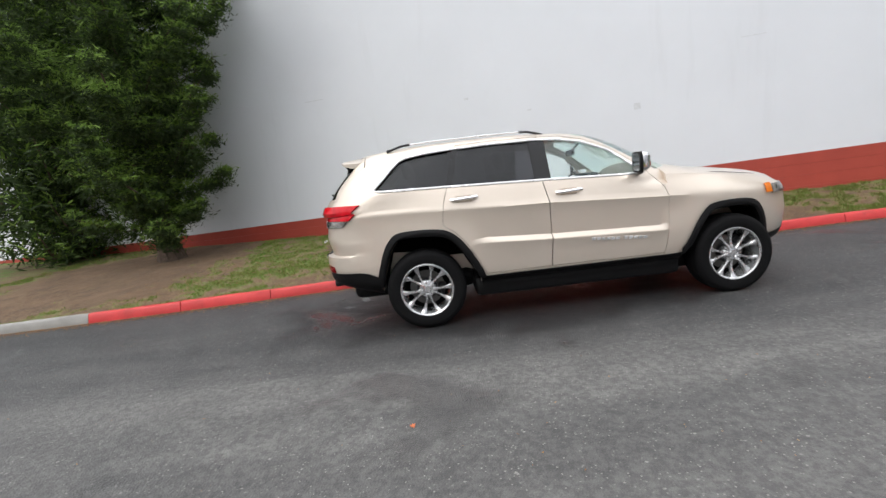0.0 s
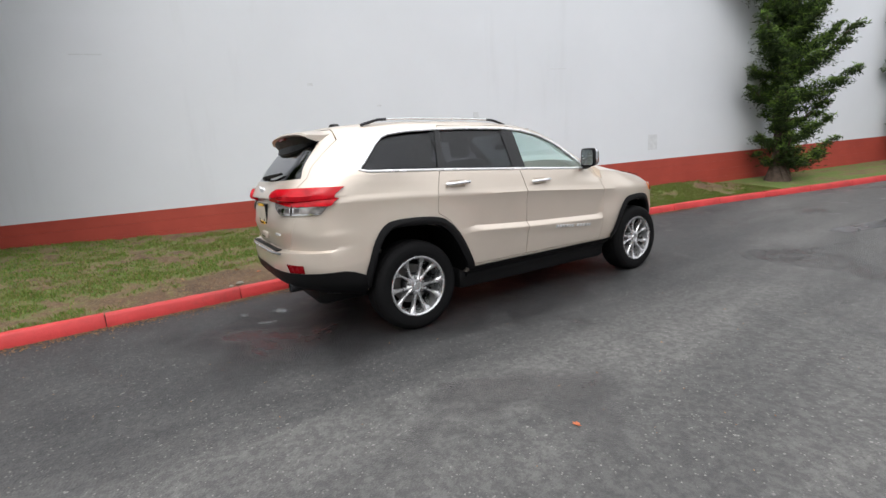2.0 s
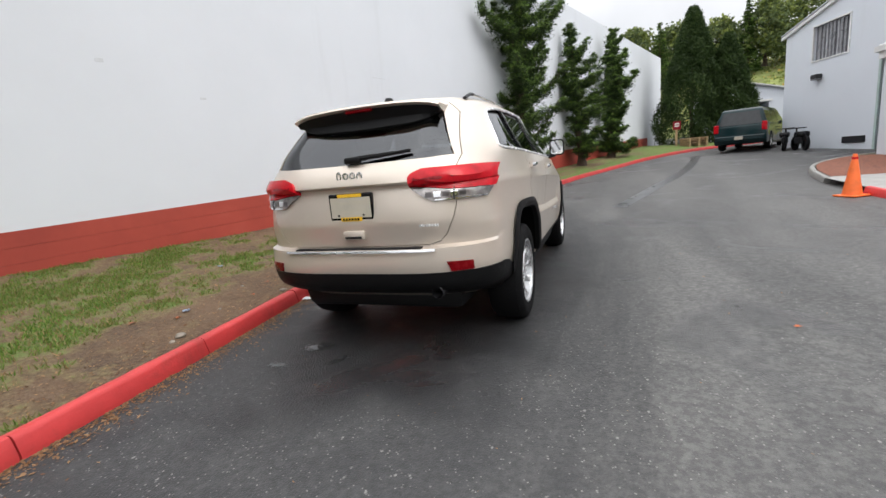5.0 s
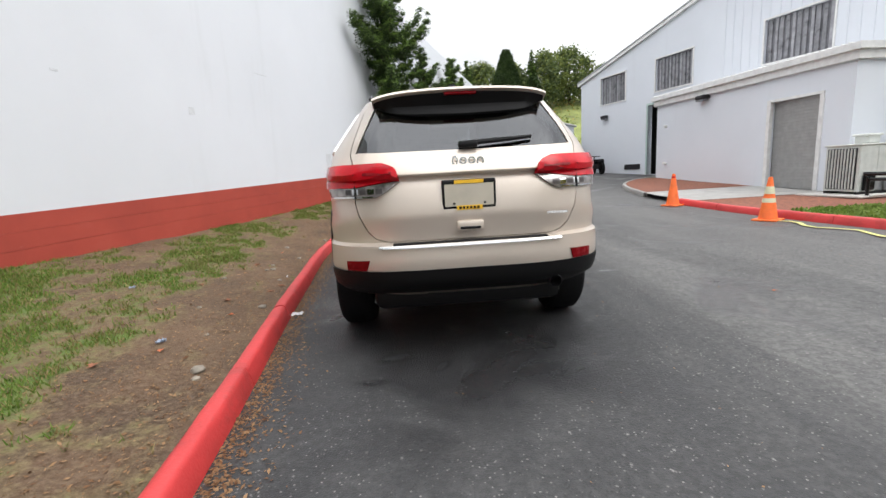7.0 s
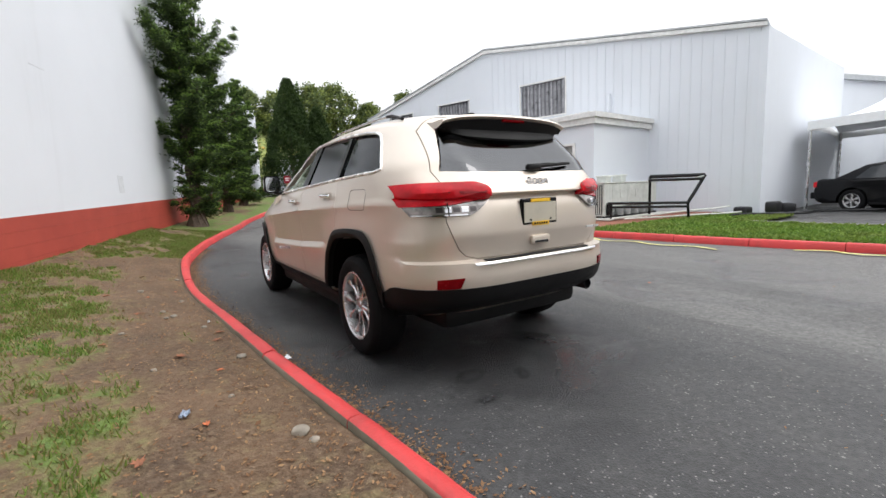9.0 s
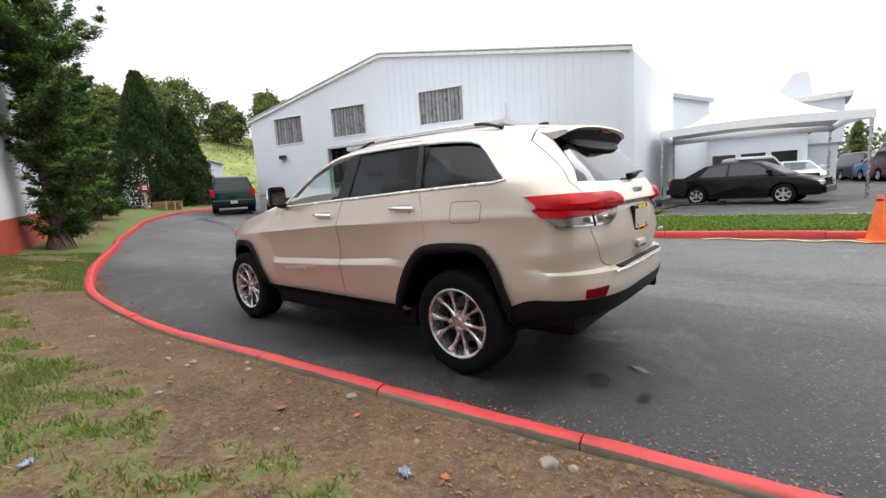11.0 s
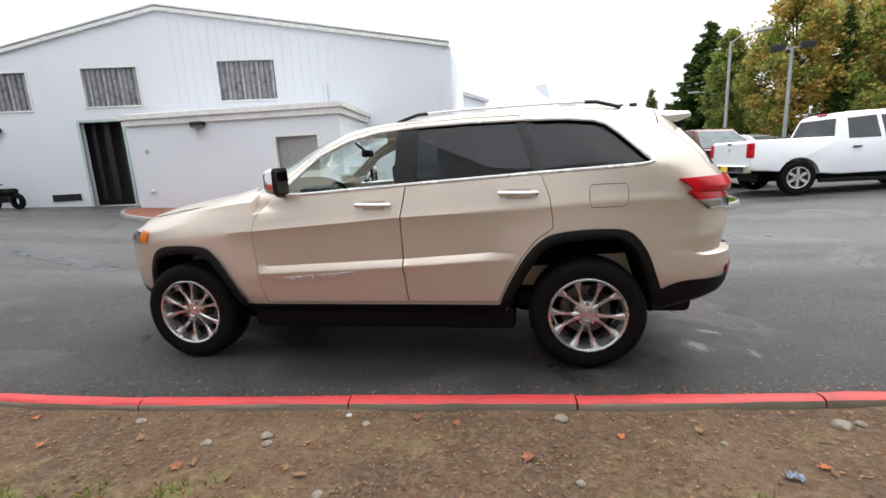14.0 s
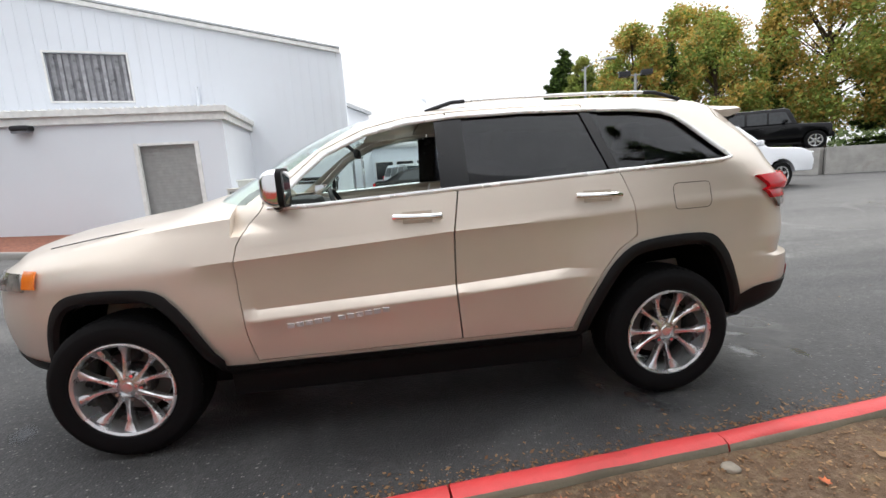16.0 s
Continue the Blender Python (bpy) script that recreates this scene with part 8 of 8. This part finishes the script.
for k in range(2):
    tagged(part("pipe", tube([Vector((8.4 + 3.6 * q / 14, 4.45 - 0.30 * k - 1.35 * q / 14 + 0.06 * math.sin(q), rz + 0.06 + 0.16 * (q / 14) * (1 - k))) for q in range(15)], 0.022, 8), M["unit_white"]), "pale pipe lying along the mulch bed", "pipe", "pipes")
for k, (x, y) in enumerate(((12.9, 2.4), (13.3, 2.2), (12.2, 2.9))):
    tagged(part("scrap_part", boxed(-0.2, -0.16, 0, 0.2, 0.16, 0.32 - 0.06 * k, bevel=0.06, seg=2), M["dark_metal"], m=pose(x, y, ground_z(6, y) + 0.12, 0, 0, 40 * k)), "dark metal machine part lying by the wall corner", "scrap", "scrap parts")
tagged(part("hose", tube([(10.8 + 0.35 * k, 2.6 - 0.2 * k + 0.25 * math.sin(k * 1.1), ground_z(6, 2.6) + 0.16) for k in range(12)], 0.035, 8), M["gloss_black"]), "black hose snaking over the grass", "hose")

# things by the minivan and down the drive
for k, (x, y) in enumerate(((8.75, 18.3), (9.0, 17.5))):
    bike = thing("scooter", pose(x - 0.55, y, ground_z(x, y), 0, 0, 70 + 20 * k), "dark covered scooter against the warehouse wall", "scooter", "scooters")
    part("seat", boxed(-0.45, -0.16, 0.5, 0.25, 0.16, 0.72, bevel=0.07, seg=2), M["gloss_black"], bike)
    part("frame", boxed(-0.3, -0.1, 0.25, 0.35, 0.1, 0.52, bevel=0.05), M["dark_metal"], bike)
    for yy in (-0.5, 0.5):
        part("wheel", lathe(bmesh.new(), [(0.12, -0.05), (0.26, -0.05), (0.28, 0), (0.26, 0.05), (0.12, 0.05)], 20, Matrix.Translation((yy, 0, 0.28)) @ Matrix.Rotation(math.pi / 2, 4, "X")), M["rubber"], bike)
    part("handlebar", cone(bmesh.new(), 0.02, 0.02, (0.4, -0.3, 0.85), (0.4, 0.3, 0.85), 8), M["dark_metal"], bike)
    part("stem", cone(bmesh.new(), 0.03, 0.03, (0.5, 0, 0.3), (0.4, 0, 0.86), 8), M["dark_metal"], bike)


def make_shed():
    """White outbuilding at the end of the drive with a dark open door."""
    sh = thing("shed", Matrix.Translation((10.2, 33.0, ground_z(10, 33))) @ Matrix.Rotation(radians(-8), 4, "Z"), "white outbuilding with a shallow gable and a dark open door", "shed")
    bm = prism(bmesh.new(), [(-3.0, -0.3), (2.6, -0.3), (2.6, 2.9), (-0.2, 3.7), (-3.0, 2.9)], "y", 0, 6)
    bm = boolean(bm, boxed(-0.9, -1, -0.4, 1.5, 4, 2.3), "DIFFERENCE")
    part("wall", bm, M["siding"], sh, flat=True)
    # near-black sheet across the opening, painted as the shade indoors
    part("door_inside", boxed(-0.9, 3.9, -0.1, 1.5, 4.0, 2.3), M["inside_shade"], sh, flat=True)
    part("door_rail", boxed(-1.1, -0.06, 2.3, 1.7, 0.0, 2.42), M["trim_white"], sh, flat=True)
    for s in (0, 1):
        a, b = ((-3.2, 2.86), (-0.2, 3.74)) if s == 0 else ((-0.2, 3.74), (2.8, 2.86))
        part("roof", prism(bmesh.new(), [a, b, (b[0], b[1] + 0.08), (a[0], a[1] + 0.08)], "y", -0.2, 6.2), M["trim_white"], sh, flat=True)


make_shed()
pal = thing("pallet_stack", pose(6.1, 25.2, ground_z(6, 25), 0, 0, 20), "stack of raw wooden pallets beside the cypresses", "pallets")
for k in range(5):
    for j in range(5):
        part("board", boxed(-0.55, -0.5 + 0.22 * j, 0.13 * k + 0.10, 0.55, -0.38 + 0.22 * j, 0.13 * k + 0.122), M["raw_wood"] if "raw_wood" in M else M.setdefault("raw_wood", plain("raw_wood", (0.36, 0.25, 0.14), 0.85, vary=0.3)), pal, flat=True)
    for j in (-0.5, 0.0, 0.42):
        part("runner", boxed(j, -0.5, 0.13 * k, j + 0.08, 0.5, 0.13 * k + 0.10), M["raw_wood"], pal, flat=True)
post_z = verge_z(5.35, 26.0) - 0.05
marker = thing("marker_post", pose(5.35, 26.0, post_z, 0, 0, 12), "short rusty post with a small red sign beside the kerb", "post")
part("post", boxed(-0.05, -0.05, 0.0, 0.05, 0.05, 1.25, bevel=0.008), M["raw_wood"], marker)
plate = part("sign_plate", boxed(-0.21, -0.072, 0.95, 0.21, -0.054, 1.42, bevel=0.006), M["red_paint"], marker, "small red sign plate")
for k in range(2):
    part("sign_bar", boxed(-0.13, -0.078, 1.12 + 0.12 * k, 0.13, -0.071, 1.18 + 0.12 * k), M["trim_white"], plate)

# smooth strip added on the road to stand in for a wet sheen
M["wet_sheen"] = plain("wet_sheen_strip", (0.075, 0.076, 0.080), 0.30, vary=0.45, scale=5)


def road_strip(pts, w, name, label, mat):
    rows = []
    for i, p in enumerate(pts):
        p = Vector(p)
        d = (Vector(pts[min(i + 1, len(pts) - 1)]) - Vector(pts[max(i - 1, 0)])).normalized()
        n = Vector((-d.y, d.x)) * w / 2
        rows.append([(q.x, q.y, ground_z(q.x, q.y) + 0.004) for q in (p + n, p, p - n)])
    bm = bmesh.new()
    grid_faces(bm, [[bm.verts.new(v) for v in r] for r in rows])
    for f in bm.faces:
        if f.normal.z < 0:
            f.normal_flip()
    return tagged(part(name, bm, mat), label, "road mark", kind="structure")


road_strip(spline([(5.3, 19.3), (4.0, 13.4), (2.6, 9.0), (1.75, 6.4)]), 0.30, "sheen_strip", "smooth strip along the drive, added for a wet sheen", M["wet_sheen"])

# scraps on the verge and in the gutter
for k, (x, y, z, mt, lab) in enumerate(((-1.42, 0.25, 0.012, "paper", "crumpled white paper scrap in the gutter"), (-3.06, 0.74, 0, "paper_blue", "pale blue wrapper on the grass"), (-2.08, -0.6, 0, "paper_blue", "flattened pale blue wrapper on the soil"), (-1.78, 1.32, 0, "paper", "small white cigarette stub on the soil"))):
    bm = bmesh.new()
    n = 7
    sz = (0.06, 0.028, 0.03, 0.015)[k]
    rows = [[bm.verts.new((sz * (2 * i / n - 1), sz * 0.6 * (2 * j / n - 1), 0.018 + 0.022 * noise.noise((i * 0.9, j * 0.9, k * 3)))) for i in range(n + 1)] for j in range(n + 1)]
    grid_faces(bm, rows)
    r = bmesh.ops.extrude_face_region(bm, geom=bm.faces[:])
    for g in r["geom"]:
        if isinstance(g, bmesh.types.BMVert):
            g.co.z -= 0.002
    M.setdefault("paper", plain("white_paper", (0.78, 0.78, 0.80), 0.8))
    M.setdefault("paper_blue", plain("blue_wrapper", (0.30, 0.35, 0.45), 0.5))
    tagged(part("litter_scrap", bm, M[mt], m=pose(x, y, (ground_z(x, y) if k == 0 else verge_z(x, y)), 0, 0, 35 * k)), lab, "litter", "litter")


# water left standing on the asphalt beside the car
def puddle(x, y, rx, ry, turn, seed):
    bm = bmesh.new()
    ring_a, ring_b = [], []
    for k in range(28):
        a = 2 * math.pi * k / 28
        r = 1 + 0.45 * noise.noise((math.cos(a) * 1.3 + seed, math.sin(a) * 1.3, seed * 0.7)) + 0.2 * noise.noise((math.cos(a) * 4, math.sin(a) * 4, seed))
        ring_a.append(bm.verts.new((rx * r * math.cos(a), ry * r * math.sin(a), 0.0005)))
        ring_b.append(bm.verts.new((rx * r * 0.93 * math.cos(a), ry * r * 0.93 * math.sin(a), 0.0008)))
    for k in range(28):
        bm.faces.new((ring_a[k], ring_a[(k + 1) % 28], ring_b[(k + 1) % 28], ring_b[k]))
    bm.faces.new(ring_b)
    return tagged(part("puddle", bm, M["water"], m=pose(x, y, ground_z(x, y) + 0.0025, 0, 0, turn)), "small shallow puddle on the dark asphalt", "puddle", "puddles")


def water_mat():
    """A thin film of water over asphalt, broken where the stones stand out."""
    n = Nodes("standing_water")
    at = n.place(world=True)
    f = n.noise(22, 5, 0.7, at=at)
    gen = n.nt.nodes.new("ShaderNodeTexCoord").outputs["Generated"]
    sep = n.add("SeparateXYZ", Vector=gen)
    dx, dy = n.math("SUBTRACT", sep.outputs["X"], 0.5), n.math("SUBTRACT", sep.outputs["Y"], 0.5)
    r = n.math("SQRT", n.math("ADD", n.math("MULTIPLY", dx, dx), n.math("MULTIPLY", dy, dy)))
    r = n.math("ADD", r, n.math("MULTIPLY", n.math("SUBTRACT", f, 0.5), 0.35))
    film = n.ramp(r, [(0.12, 0.85), (0.44, 0.0)])
    return n.done(Base_Color=(0.042, 0.042, 0.044), Roughness=n.ramp(f, [(0.35, 0.05), (0.7, 0.25)]), Specular_IOR_Level=0.6, Alpha=film)


M["water"] = water_mat()
for k, (x, y, rx, ry, turn) in enumerate(((-0.50, -0.84, 0.17, 0.09, 20), (-0.22, -1.0, 0.11, 0.06, 60), (-0.60, -1.15, 0.10, 0.055, 0), (-0.56, 3.72, 0.15, 0.08, 30))):
    puddle(x, y, rx, ry, turn, k + 1.3)
